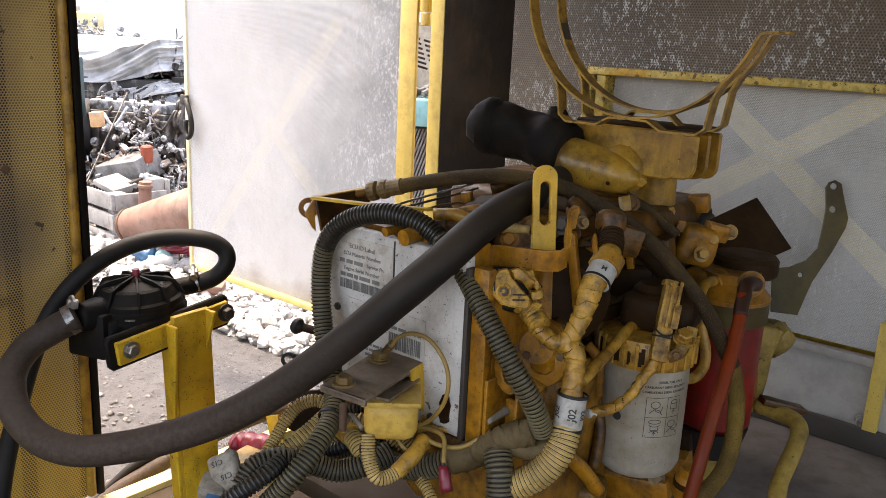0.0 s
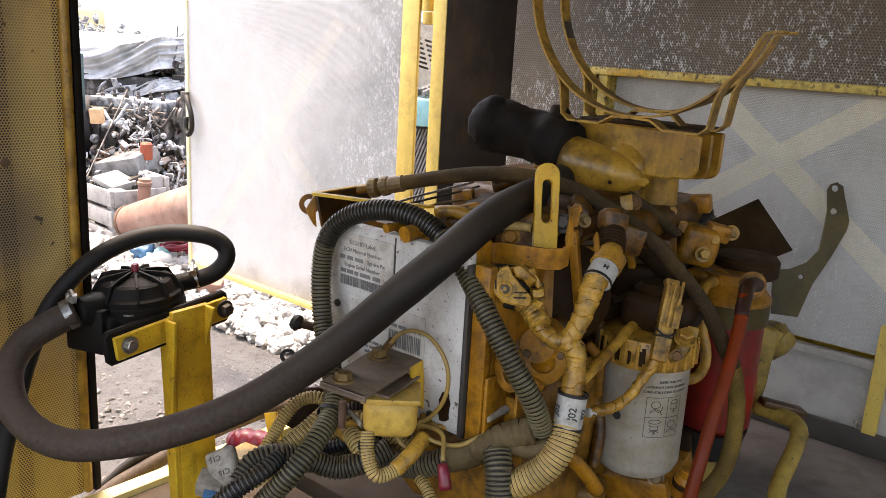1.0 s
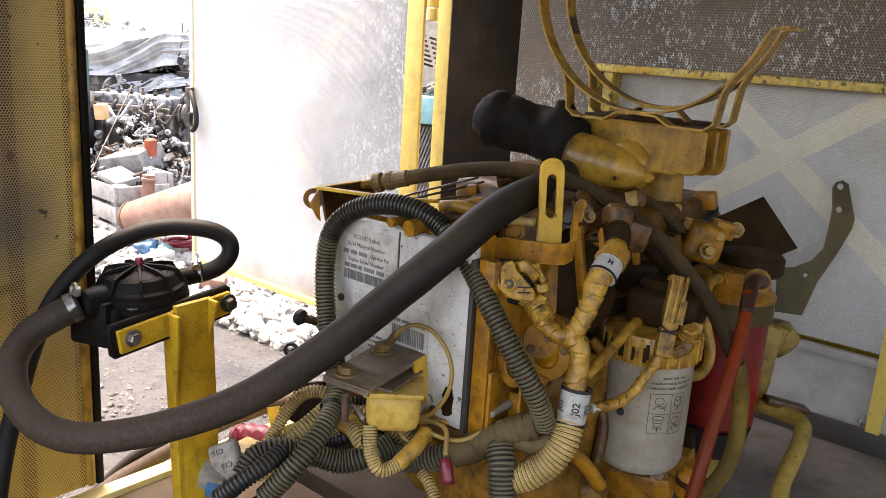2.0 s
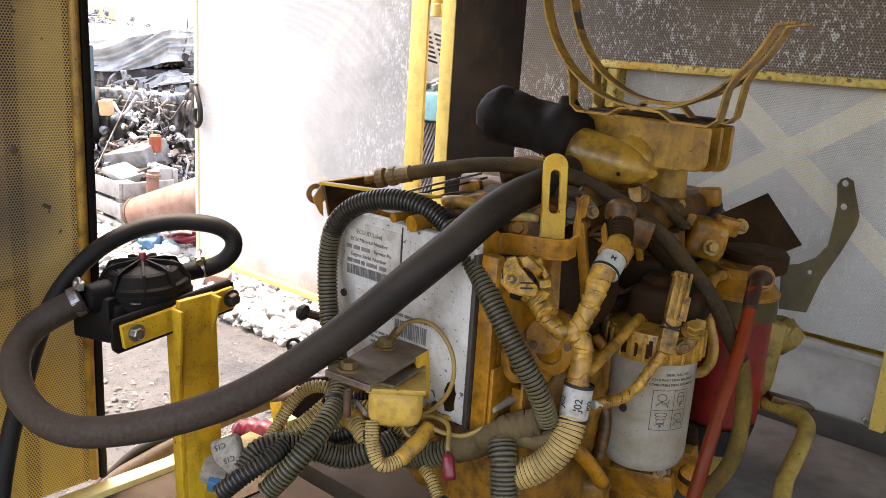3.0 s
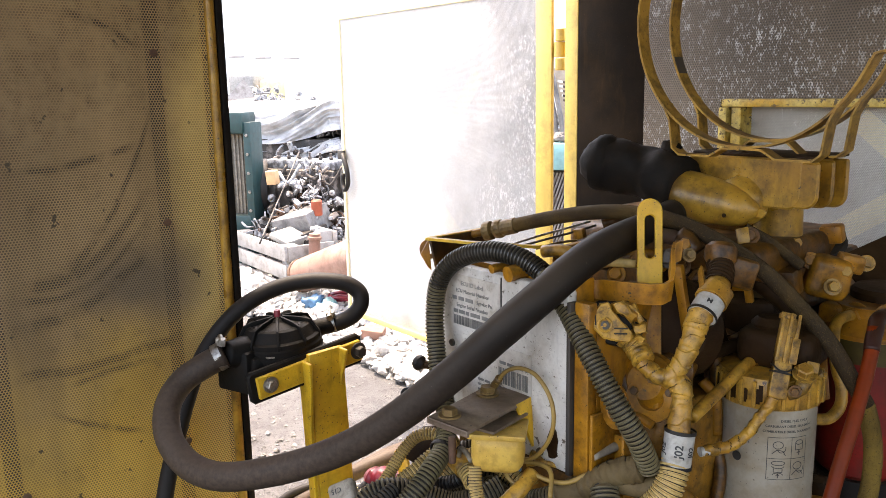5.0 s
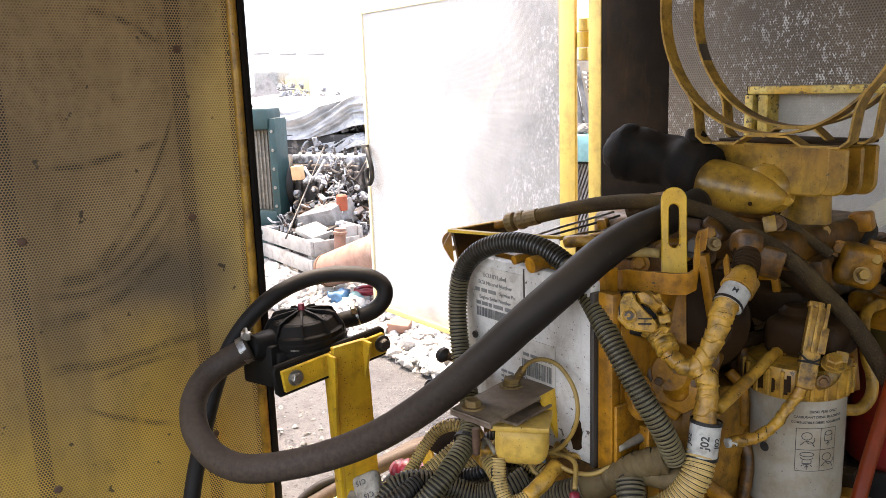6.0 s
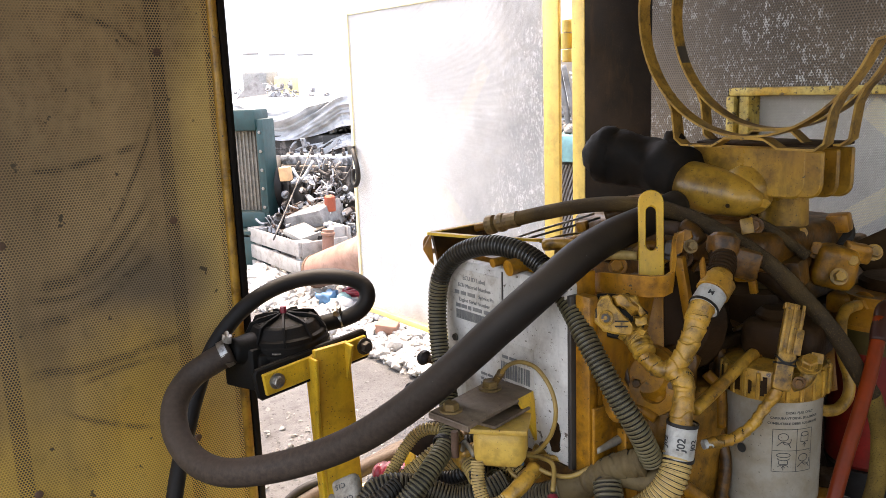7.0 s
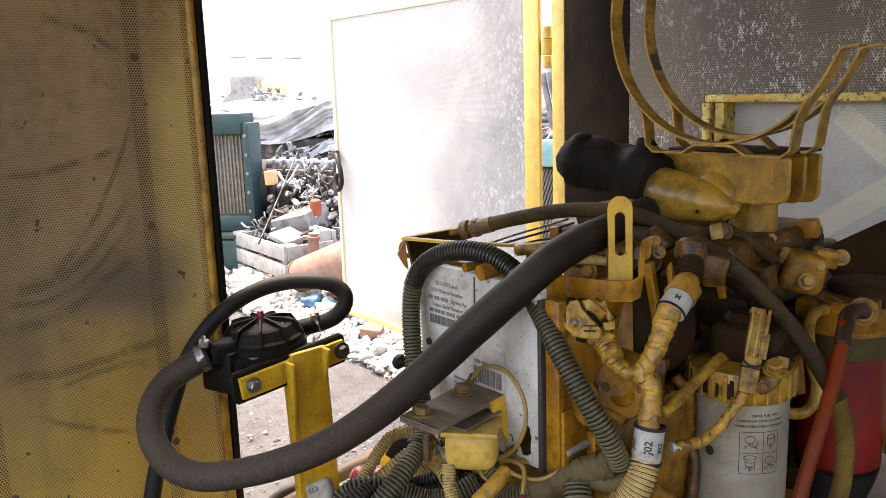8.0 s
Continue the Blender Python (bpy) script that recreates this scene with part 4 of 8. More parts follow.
for i in range(4):
    part("window", lathe([(0, 0), (0.008, 0), (0.008, 0.003), (0.005, 0.004), (0, 0.002)], fr @ pose(0, 0, 0, 0, 0, 80 * i + 32) @ Vector((0.0475, 0, 0.0335)), fr.to_3x3() @ pose(0, 0, 0, 0, 0, 80 * i + 32).to_3x3() @ Vector((0.5, 0, 1)), 12), GROOVE, pump)
part("rim_lip", lathe([(0.0735, -0.012), (0.076, -0.011), (0.076, -0.006), (0.0735, -0.005), (0.0735, -0.012)], pc, tilt, 44), PUMP, pump)
part("button", lathe([(0, 0.046), (0.006, 0.046), (0.006, 0.057), (0.005, 0.059), (0, 0.059)], pc, tilt, 18), PINK, pump, "small red button")
inlet = Vector((-1.110, 0.789, 0.819))
part("inlet", tube([(-1.122, 0.823, 0.808), (-1.114, 0.791, 0.814), (-1.111, 0.768, 0.818)], 0.0215, 0.006, 24, taper=[0.030, 0.030, 0.028, 0.024, 0.0215]), PUMP, pump)
part("outlet", tube([pc + Vector((0.0, 0.04, 0.0)), (-1.132, 0.953, 0.822), (-1.125, 0.987, 0.826)], 0.016, 0.006, 20), PUMP, pump)
part("lug", join(lathe([(0, -0.03), (0.013, -0.03), (0.013, 0.008), (0, 0.008)], (-1.072, 0.836, 0.803), (0, 0, 1), 16), box((-0.03, -0.012, -0.03), (0.03, 0.012, -0.012), 0.003, Matrix.Translation((-1.072, 0.836, 0.803)))), PUMP, pump)
part("screw", bolt_mesh((-1.069, 0.834, 0.810), (0, 0, 1), 0.008, 0.006), STEEL, pump)
part("lower_body", box((-0.035, -0.03, -0.075), (0.04, 0.05, -0.02), 0.012, Matrix.Translation(pc)), PUMP, pump)
part("inlet_block", box((-0.036, -0.034, -0.052), (0.038, 0.034, 0.022), 0.006, Matrix.Translation((-1.125, 0.811, 0.799)) @ pose(0, 0, 0, 0, 0, 20)), PUMP, pump)
part("side_block", box((-0.03, -0.075, -0.072), (0.045, -0.03, -0.006), 0.008, Matrix.Translation(pc)), PUMP, pump)


def hose_clamp(at, axis, r, name_parent, screw_dir):
    """Worm-drive clamp: band, housing and screw."""
    a = Vector(axis).normalized()
    at = Vector(at)
    b = part("clamp", lathe([(r, -0.0065), (r + 0.0016, -0.0065), (r + 0.0016, 0.0065), (r, 0.0065), (r, -0.0065)], at, a, 32), STEEL, name_parent, "steel worm-drive hose clamp")
    s = Vector(screw_dir).normalized()
    h = at + s * (r + 0.005)
    part("clamp_screw", join(box((-0.008, -0.006, -0.008), (0.008, 0.006, 0.006), 0.0015, Matrix.Translation(h) @ frame_of(s, a)),
                             lathe([(0, -0.018), (0.0045, -0.018), (0.0045, 0.013), (0.006, 0.013), (0.006, 0.019), (0, 0.019)], h + s * 0.003, a.cross(s), 12)), STEEL, b)


# ---------------------------------------------------------------- hoses
big = thing("coolant_hose", "thick dusty black rubber hose looping from engine to breather", "hose", (-0.790, 0.763, 0.721))
big_path = [(-0.535, 1.208, 1.072), (-0.524, 1.128, 1.061), (-0.510, 1.050, 1.055), (-0.503, 0.984, 1.040), (-0.510, 0.920, 1.005), (-0.542, 0.878, 0.959), (-0.584, 0.847, 0.909), (-0.648, 0.813, 0.845), (-0.717, 0.779, 0.789), (-0.791, 0.743, 0.745), (-0.861, 0.702, 0.715), (-0.934, 0.668, 0.695), (-1.004, 0.650, 0.696), (-1.065, 0.647, 0.719), (-1.112, 0.665, 0.751), (-1.132, 0.699, 0.780), (-1.122, 0.734, 0.802), (-1.108, 0.768, 0.819)]
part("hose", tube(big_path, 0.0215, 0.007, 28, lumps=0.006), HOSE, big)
hose_clamp((-1.114, 0.760, 0.815), Vector((-1.108, 0.768, 0.819)) - Vector((-1.122, 0.734, 0.802)), 0.0222, big, Vector((0.1, 0.1, 1)))
thin = thing("breather_hose", "thin black rubber hose curling over the breather", "hose", (-1.197, 0.665, 0.513))
thin_path = [(-1.136, 0.977, 0.822), (-1.121, 0.997, 0.827), (-1.110, 1.024, 0.839), (-1.106, 1.041, 0.860), (-1.115, 1.041, 0.883), (-1.135, 1.016, 0.900), (-1.175, 0.971, 0.903), (-1.203, 0.917, 0.893), (-1.217, 0.857, 0.867), (-1.232, 0.811, 0.824), (-1.234, 0.772, 0.773), (-1.231, 0.740, 0.707), (-1.222, 0.709, 0.630), (-1.220, 0.684, 0.549), (-1.208, 0.656, 0.432), (-1.187, 0.620, 0.227)]
part("hose", tube(thin_path, 0.0152, 0.007, 24, lumps=0.005), HOSE2, thin)
hose_clamp((-1.126, 0.989, 0.828), Vector((-1.121, 0.997, 0.827)) - Vector((-1.136, 0.977, 0.822)), 0.0157, thin, Vector((0.2, -0.3, 1)))

fuel = thing("braided_hose", "dusty braided hose with a crimped swivel fitting", "hose", (-0.282, 1.264, 0.760))
fuel_path = [(-0.745, 1.076, 1.043), (-0.684, 1.094, 1.060), (-0.617, 1.114, 1.075), (-0.551, 1.131, 1.081), (-0.491, 1.152, 1.073), (-0.429, 1.169, 1.049), (-0.376, 1.188, 1.015), (-0.335, 1.203, 0.974), (-0.300, 1.217, 0.931), (-0.283, 1.238, 0.888), (-0.269, 1.254, 0.853)]
part("hose", tube(fuel_path, 0.0106, 0.005, 20, lumps=0.012), BRAID, fuel)
part("lower_run", tube([(-0.272, 1.252, 0.857), (-0.268, 1.257, 0.844), (-0.258, 1.258, 0.801), (-0.251, 1.243, 0.755), (-0.251, 1.224, 0.718), (-0.262, 1.205, 0.688), (-0.274, 1.186, 0.662)], 0.0112, 0.005, 20, lumps=0.012), BRAID_YELLOW, fuel, "hose run with yellow overspray")
fa, fb = Vector((-0.779, 1.063, 1.034)), Vector((-0.731, 1.080, 1.047))
part("fitting", lathe([(0, 0), (0.008, 0), (0.009, 0.002), (0.0145, 0.004), (0.0155, 0.009), (0.0145, 0.016), (0.009, 0.019), (0.009, 0.021), (0.014, 0.023), (0.0150, 0.028), (0.0140, 0.034), (0.0125, 0.036), (0.0125, 0.058), (0, 0.058)], fa, fb - fa, 14, 20), BRASS, fuel, "dirty brass-coloured crimp fitting")
part("nipple", tube([(-0.819, 0.997, 1.024), (-0.799, 1.035, 1.028), (-0.775, 1.064, 1.035)], 0.006, 0.01, 10), CAST, fuel)

redh = thing("red_hose", "red-brown drain hose hanging beside the filters", "hose", (-0.254, 1.149, 0.705))
part("hose", tube([(-0.274, 1.272, 0.948), (-0.268, 1.255, 0.923), (-0.264, 1.234, 0.890), (-0.260, 1.203, 0.845), (-0.259, 1.175, 0.799), (-0.257, 1.148, 0.750), (-0.258, 1.130, 0.697)], 0.0088, 0.008, 18), REDHOSE, redh)
part("hose_end", tube([(-0.278, 1.329, 0.950), (-0.277, 1.299, 0.957), (-0.276, 1.282, 0.955), (-0.273, 1.273, 0.946), (-0.271, 1.263, 0.935), (-0.268, 1.255, 0.923)], 0.0098, 0.004, 18, lumps=0.01), REDDARK, redh, "blackened bent end of the hose")
drain = thing("drain_pipe", "scuffed yellow drain pipe curving to the deck", "pipe", (-0.201, 1.351, 0.616))
part("pipe", tube([(-0.304, 1.497, 0.705), (-0.282, 1.493, 0.707), (-0.261, 1.488, 0.707), (-0.242, 1.482, 0.707), (-0.228, 1.471, 0.701), (-0.223, 1.455, 0.687), (-0.223, 1.421, 0.661), (-0.222, 1.389, 0.641), (-0.213, 1.355, 0.617)], 0.0130, 0.006, 18, lumps=0.02), DRAIN, drain)
part("flange", box((-0.03, -0.012, -0.006), (0.045, 0.012, 0.006), 0.003, Matrix.Translation((-0.271, 1.495, 0.719)) @ pose(0, 0, 0, 0, 14, 45)), CAST_DARK, drain)

# ---------------------------------------------------------------- control unit
ecu = thing("control_unit", "white engine control unit with printed labels, chipped edges", "control unit", (-0.63, 0.98, 0.75))
EX0, EX1, EZ0, EZ1, EY = -0.735, -0.489, 0.775, 1.012, 0.945
part("case", box((EX0, EY, EZ0), (EX1, EY + 0.018, EZ1), 0.005), WHITE, ecu)
fm = lambda x, z, y=EY - 0.0008: Matrix.Translation((x, y, z)) @ Matrix(((1, 0, 0), (0, 0, -1), (0, 1, 0))).to_4x4()
part("edge_frame", join(box((EX1 - 0.0005, EY - 0.002, EZ0), (EX1 + 0.006, EY + 0.012, EZ1 - 0.014), 0.001)), DARK, ecu)
part("label_panel", plate([(-0.105, -0.075), (0.0, -0.075), (0.0, 0.0), (-0.105, 0.0)], 0.0008, fm(-0.609 + 0.0, 0.999)), LABEL, ecu, "paper identification label")
part("label_panel", plate([(-0.125, -0.105), (0.015, -0.105), (0.015, 0.0), (-0.125, 0.0)], 0.0007, fm(-0.565, 0.915)), LABEL, ecu, "long white label with a barcode")
lm = fm(-0.662, 0.999, EY - 0.0018)
for text, z, size in (("ECU ID Label", -0.012, 0.0085), ("ECU Material Number", -0.023, 0.0076), ("Engine Serial Number", -0.044, 0.0076), ("Service Pn:", -0.034, 0.0074)):
    words(text, size, lm @ Matrix.Translation((0.022 if "Serv" in text else -0.004, z, 0)), GREYINK, ecu)
for x0, x1, z, sd_ in ((-0.046, 0.0, -0.034, 3), (-0.044, 0.03, -0.053, 4)):
    for row in writing(x0, x1, z, 0.0052, sd_):
        part("print_bar", bars([row], lm), GREYINK, ecu)
rb = random.Random(9)
part("barcode", bars([(-0.044 + 0.0022 * i, -0.072, -0.044 + 0.0022 * i + rb.uniform(0.0008, 0.0018), -0.059) for i in range(38)], lm), GREYINK, ecu)
lm2 = fm(-0.60, 0.86, EY - 0.0018)
part("barcode", bars([(-0.012 + 0.0030 * i, 0.004, -0.012 + 0.0030 * i + rb.uniform(0.0008, 0.0024), 0.026) for i in range(19)], lm2), GREYINK, ecu)
for row in writing(-0.01, 0.05, 0.033, 0.004, 5) + [r for k in range(5) for r in writing(-0.055, 0.04 - 0.004 * k, -0.002 - 0.0075 * k, 0.0032, 20 + k)]:
    part("print_bar", bars([row], lm2), GREYINK, ecu)
part("seam", box((-0.6085, EY - 0.0012, 0.916), (-0.6070, EY + 0.001, EZ1 - 0.004), 0), DARK, ecu)
part("oil_stain", crumple(plate(ring(0, 0, 0.009, 18, 0.021), 0.0006, fm(-0.512, 0.808)), 0.006, 90, 0, 2.0), OILY, ecu, "dark brown oil stain")
part("screw", lathe([(0, 0), (0.0055, 0), (0.005, 0.003), (0, 0.004)], (-0.712, EY, 0.896), (0, -1, 0), 14), DARK, ecu)
part("screw", lathe([(0, 0), (0.0055, 0), (0.005, 0.003), (0, 0.004)], (-0.535, EY, 0.790), (0, -1, 0), 14), DARK, ecu)
part("cap_bolt", join(lathe([(0, 0), (0.0105, 0.0), (0.0105, 0.03), (0, 0.03)], (-0.585, 0.935, 1.018), (0.1, 1, 0.12), 20)), CAST, ecu, "yellow round-headed bolt")
part("cap_bolt", join(lathe([(0, 0), (0.006, 0.0), (0.006, 0.03), (0, 0.03)], (-0.622, 0.94, 1.018), (0.1, 1, 0.12), 16)), CAST, ecu)
# engine paint in place of bright yellow puts the mount's shade into the colour
part("mount_frame", join(box((EX1 + 0.0065, EY + 0.004, EZ0 - 0.02), (EX1 + 0.030, EY + 0.020, EZ1 - 0.012), 0.003), box((EX1 + 0.022, EY + 0.0205, EZ0 - 0.01), (EX1 + 0.0295, EY + 0.14, EZ1 - 0.02), 0.003),
                         box((EX0 + 0.004, EY + 0.0185, EZ0 - 0.02), (EX1 - 0.01, EY + 0.060, EZ1 + 0.006), 0.003)), CAST, ecu)
part("slotted_tab", plate(ring(0, 0, 0.022, 18, 0.030), 0.005, fm(EX1 + 0.052, 0.875, EY + 0.03), [ring(0, 0, 0.010, 14, 0.019)], 0.001), CAST, ecu)
part("step_bracket", join(box((EX1 + 0.031, EY + 0.006, 0.745), (EX1 + 0.036, EY + 0.052, 0.862), 0.0015), box((EX1 + 0.0365, EY + 0.046, 0.745), (EX1 + 0.060, EY + 0.052, 0.828), 0.0015), box((EX1 + 0.0605, EY + 0.030, 0.745), (EX1 + 0.065, EY + 0.052, 0.845), 0.0015)), CAST, ecu)
part("base_bracket", box((EX0 + 0.03, EY + 0.002, EZ0 - 0.03), (EX1 + 0.006, EY + 0.06, EZ0 - 0.001), 0.004), CAST_DARK, ecu)

# angle bracket behind the control unit
angle = thing("angle_bracket", "yellow sheet bracket with an eye at its corner", "bracket", (-0.76, 1.02, 0.9))
q0, q1, q2, q3 = Vector((-0.766, 0.946, 1.040)), Vector((-0.800, 1.083, 1.034)), Vector((-0.779, 1.006, 1.030)), Vector((-0.624, 1.030, 1.036))
part("top_strip", strap([q0, (q0 + q1) / 2, q1], 0.010, 0.004, (0.6, -0.4, 0)), YELLOW, angle)
part("top_strip", strap([q0, Vector((-0.704, 0.977, 1.038)), q3], 0.010, 0.004, (0.2, 1, 0)), YELLOW, angle)
part("web", quad_plate([q0, q1, Vector((-0.798, 1.085, 1.013)), Vector((-0.799, 1.070, 1.011)), Vector((-0.758, 0.951, 0.993))], 0.004, 0.001, (0, -1, 0)), CAST_DARK, angle)
part("eye", lathe([(0.008, -0.003), (0.016, -0.003), (0.016, 0.003), (0.008, 0.003), (0.008, -0.003)], Vector((-0.863, 1.021, 1.001)), (0.75, -0.6, 0.1), 20), CAST, angle)
part("leg", quad_plate([Vector((-0.775, 0.938, 1.016)), Vector((-0.769, 0.949, 1.038)), Vector((-0.766, 0.951, 0.991)), Vector((-0.771, 0.948, 0.996))], 0.006, 0.001, (0, -1, 0)), CAST, angle)

knob = thing("dipstick", "black knob on a thin dipstick rod", "dipstick", (-0.804, 0.973, 0.829))
part("knob", lathe([(0, 0), (0.010, 0.0), (0.0125, 0.004), (0.0125, 0.009), (0.009, 0.013), (0.006, 0.016), (0, 0.016)], (-0.831, 0.966, 0.833), (0.95, 0.2, -0.25), 18), BLACK, knob)
part("rod", tube([(-0.827, 0.968, 0.831), (-0.786, 0.987, 0.826)], 0.0065, 0.01, 12), OILY, knob)
solo("lifting_ring", join(lathe([(0.0065, -0.0025), (0.0105, -0.0025), (0.0105, 0.0025), (0.0065, 0.0025), (0.0065, -0.0025)], (-0.761, 0.898, 0.815), (0.6, -0.75, 0.1), 20), tube([(-0.757, 0.898, 0.808), (-0.732, 0.899, 0.787)], 0.004, 0.01, 10)), BLACK, "small black ring on a pin", "ring")

# ---------------------------------------------------------------- relay on its shelf
shelf = thing("relay_shelf", "greasy steel shelf plate carrying a relay, two bolts on top", "shelf", (-0.6, 0.9, 0.80))
k = [Vector((-0.587, 0.802, 0.860)), Vector((-0.624, 0.938, 0.860)), Vector((-0.552, 0.949, 0.860)), Vector((-0.520, 0.810, 0.860))]
part("plate", quad_plate(k, 0.005, 0.0015, (0, 0, 1)), PLATE, shelf)
part("side_flange", quad_plate([k[2], k[2].lerp(k[3], 0.28), k[2] + Vector((0.004, 0.0, -0.075)), k[2] + Vector((0.012, 0.006, -0.075))], 0.004, 0.001, (1, -0.5, 0)), YELLOW, shelf)
part("front_lip", quad_plate([k[0], k[3], k[3] + Vector((0, 0, -0.008)), k[0] + Vector((0, 0, -0.008))], 0.004, 0.0005, (0, -1, 0)), PLATE, shelf)
low = [p + Vector((0, 0, -0.016)) for p in (k[2].lerp(k[3], 0.66) + Vector((0.004, 0, 0)), k[2].lerp(k[3], 0.12) + Vector((0.004, 0, 0)), k[1].lerp(k[0], 0.25) + Vector((0.02, 0, 0)), k[1].lerp(k[0], 0.7) + Vector((0.02, 0, 0)))]
part("lower_plate", quad_plate(low, 0.004, 0.001, (0, 0, 1)), PLATE, shelf)
part("bolt", bolt_mesh((-0.595, 0.908, 0.860), (0, 0, 1), 0.0105, 0.009, turn=15), BRASS, shelf)
part("bolt", bolt_mesh((-0.571, 0.825, 0.860), (0, 0, 1), 0.0098, 0.008, turn=40), BRASS, shelf)
part("stud", lathe([(0, -0.035), (0.005, -0.035), (0.005, 0.0), (0, 0)], (-0.596, 0.848, 0.818), (0, 0, 1), 12), RUSTY, shelf)
relay = thing("relay", "dusty yellow relay housing under the shelf plate", "relay", (-0.531, 0.855, 0.798))
rc = Vector((-0.546, 0.882, 0.815))
part("housing", join(box((-0.033, -0.026, -0.032), (0.033, 0.03, 0.022), 0.017, Matrix.Translation(rc) @ pose(0, 0, 0, 0, 0, 42), 4), box((-0.036, -0.028, 0.016), (0.036, 0.032, 0.023), 0.002, Matrix.Translation(rc) @ pose(0, 0, 0, 0, 0, 42))), RELAY, relay)
part("terminal", box((-0.008, -0.008, -0.03), (0.008, 0.008, -0.018), 0.002, Matrix.Translation((-0.549, 0.846, 0.800))), BLACK, relay)
lead = thing("ground_wire", "tan ground wire with a crimped lug on the bolt", "wire", (-0.595, 0.908, 0.860))
part("wire", tube([(-0.582, 0.912, 0.878), (-0.569, 0.916, 0.896), (-0.553, 0.925, 0.903), (-0.529, 0.930, 0.899), (-0.505, 0.930, 0.879), (-0.496, 0.929, 0.852), (-0.502, 0.927, 0.822), (-0.525, 0.925, 0.792), (-0.547, 0.917, 0.782)], 0.0028, 0.005, 12), WIRE, lead)
part("lug", join(tube([(-0.599, 0.915, 0.860), (-0.582, 0.914, 0.881), (-0.577, 0.912, 0.886)], 0.0052, 0.004, 12), lathe([(0.005, 0), (0.011, 0), (0.011, 0.002), (0.005, 0.002)], (-0.595, 0.908, 0.863), (0, 0, 1), 16)), BRASS, lead)

# ---------------------------------------------------------------- wiring conduits
def conduit(label, pts, r, mat, pitch=0.0052, depth=0.0016, cuff=(), cuff_mat=None):
    """Split corrugated conduit; cuff: runs (first, last point) bound with tape."""
    p = [Vector(q) for q in pts]
    c = thing("conduit", label, "conduit", p[-1], "wiring conduits")
    if mat is COND_MAIN:
        q = [Vector(v) for v in spline(p, 0.01)[0]]
        n0, n = (min(range(len(q)), key=lambda i: (q[i] - p[k]).length) for k in (7, 11))
        part("tube", tube(q[:n0 + 1], r, seg=20, pitch=pitch, depth=depth), COND_LEG, c, "dustier olive-grey stretch")
        part("tube", tube(q[n0:n + 1], r, seg=20, pitch=pitch, depth=depth), mat, c)
        part("tube", tube(q[n:], r, seg=20, pitch=pitch, depth=depth), COND_LEG, c, "dustier olive-grey stretch")
    else:
        part("tube", tube(p, r, seg=20, pitch=pitch, depth=depth, groove=(3,) if mat is COND_TAN else (3, 4)), mat, c)
    for a, b in cuff:
        k, _ = spline(p[a:b + 1], 0.01)
        part("cuff", tube([Vector(v) for v in k], r + 0.0012, 0.004, 24, lumps=0.02), cuff_mat or BLACK, c, "tape cuff")
    return c


conduit("grey-green corrugated conduit looping over the control unit", [(-0.624, 0.748, 0.706), (-0.604, 0.777, 0.745), (-0.604, 0.814, 0.774), (-0.624, 0.858, 0.796), (-0.661, 0.890, 0.824), (-0.698, 0.907, 0.869), (-0.718, 0.918, 0.934), (-0.715, 0.924, 0.987), (-0.687, 0.932, 1.021), (-0.640, 0.944, 1.039), (-0.592, 0.956, 1.038), (-0.549, 0.965, 1.019), (-0.501, 0.955, 0.987), (-0.456, 0.945, 0.945), (-0.418, 0.947, 0.896), (-0.394, 0.960, 0.852), (-0.387, 0.979, 0.810)], 0.0138, COND_MAIN)
conduit("thin yellowed conduit arching beside the shelf", [(-0.652, 0.884, 0.783), (-0.671, 0.871, 0.791), (-0.687, 0.855, 0.784), (-0.693, 0.837, 0.766), (-0.692, 0.818, 0.746), (-0.687, 0.798, 0.731)], 0.0088, COND_TAN, 0.0042, 0.0012)
conduit("thick yellowed conduit under the arching one", [(-0.668, 0.908, 0.775), (-0.666, 0.879, 0.763), (-0.672, 0.848, 0.745), (-0.683, 0.819, 0.725), (-0.690, 0.802, 0.711)], 0.0125, COND_TAN)
conduit("grey-brown conduit running across the front", [(-0.673, 0.750, 0.713), (-0.672, 0.771, 0.733), (-0.659, 0.797, 0.739), (-0.643, 0.833, 0.726), (-0.617, 0.863, 0.713), (-0.591, 0.888, 0.723), (-0.578, 0.916, 0.735)], 0.0150, COND)
conduit("black conduit at the corner of the bundle", [(-0.658, 0.706, 0.706), (-0.642, 0.727, 0.728), (-0.631, 0.754, 0.744), (-0.632, 0.783, 0.753)], 0.0118, COND_BLACK)
conduit("yellowed U-shaped conduit below the relay", [(-0.552, 0.849, 0.793), (-0.543, 0.842, 0.768), (-0.528, 0.842, 0.747), (-0.517, 0.864, 0.750), (-0.512, 0.888, 0.766), (-0.517, 0.913, 0.776)], 0.0088, COND_TAN, 0.0036, 0.001, ((3, 5),), TAPE)
conduit("beige and black conduit running to the junction", [(-0.620, 0.928, 0.714), (-0.576, 0.925, 0.714), (-0.531, 0.925, 0.727), (-0.492, 0.938, 0.747), (-0.461, 0.956, 0.764)], 0.0165, COND, cuff=((3, 4),), cuff_mat=TAPED_GREY)
conduit("short yellowed conduit behind the relay", [(-0.663, 0.904, 0.749), (-0.634, 0.900, 0.743), (-0.606, 0.892, 0.733), (-0.587, 0.889, 0.714)], 0.0125, COND_TAN, cuff=((0, 1),), cuff_mat=TAPE)
conduit("grey-green conduit dropping from the junction", [(-0.429, 0.947, 0.779), (-0.417, 0.937, 0.758), (-0.406, 0.928, 0.722)], 0.0172, COND)
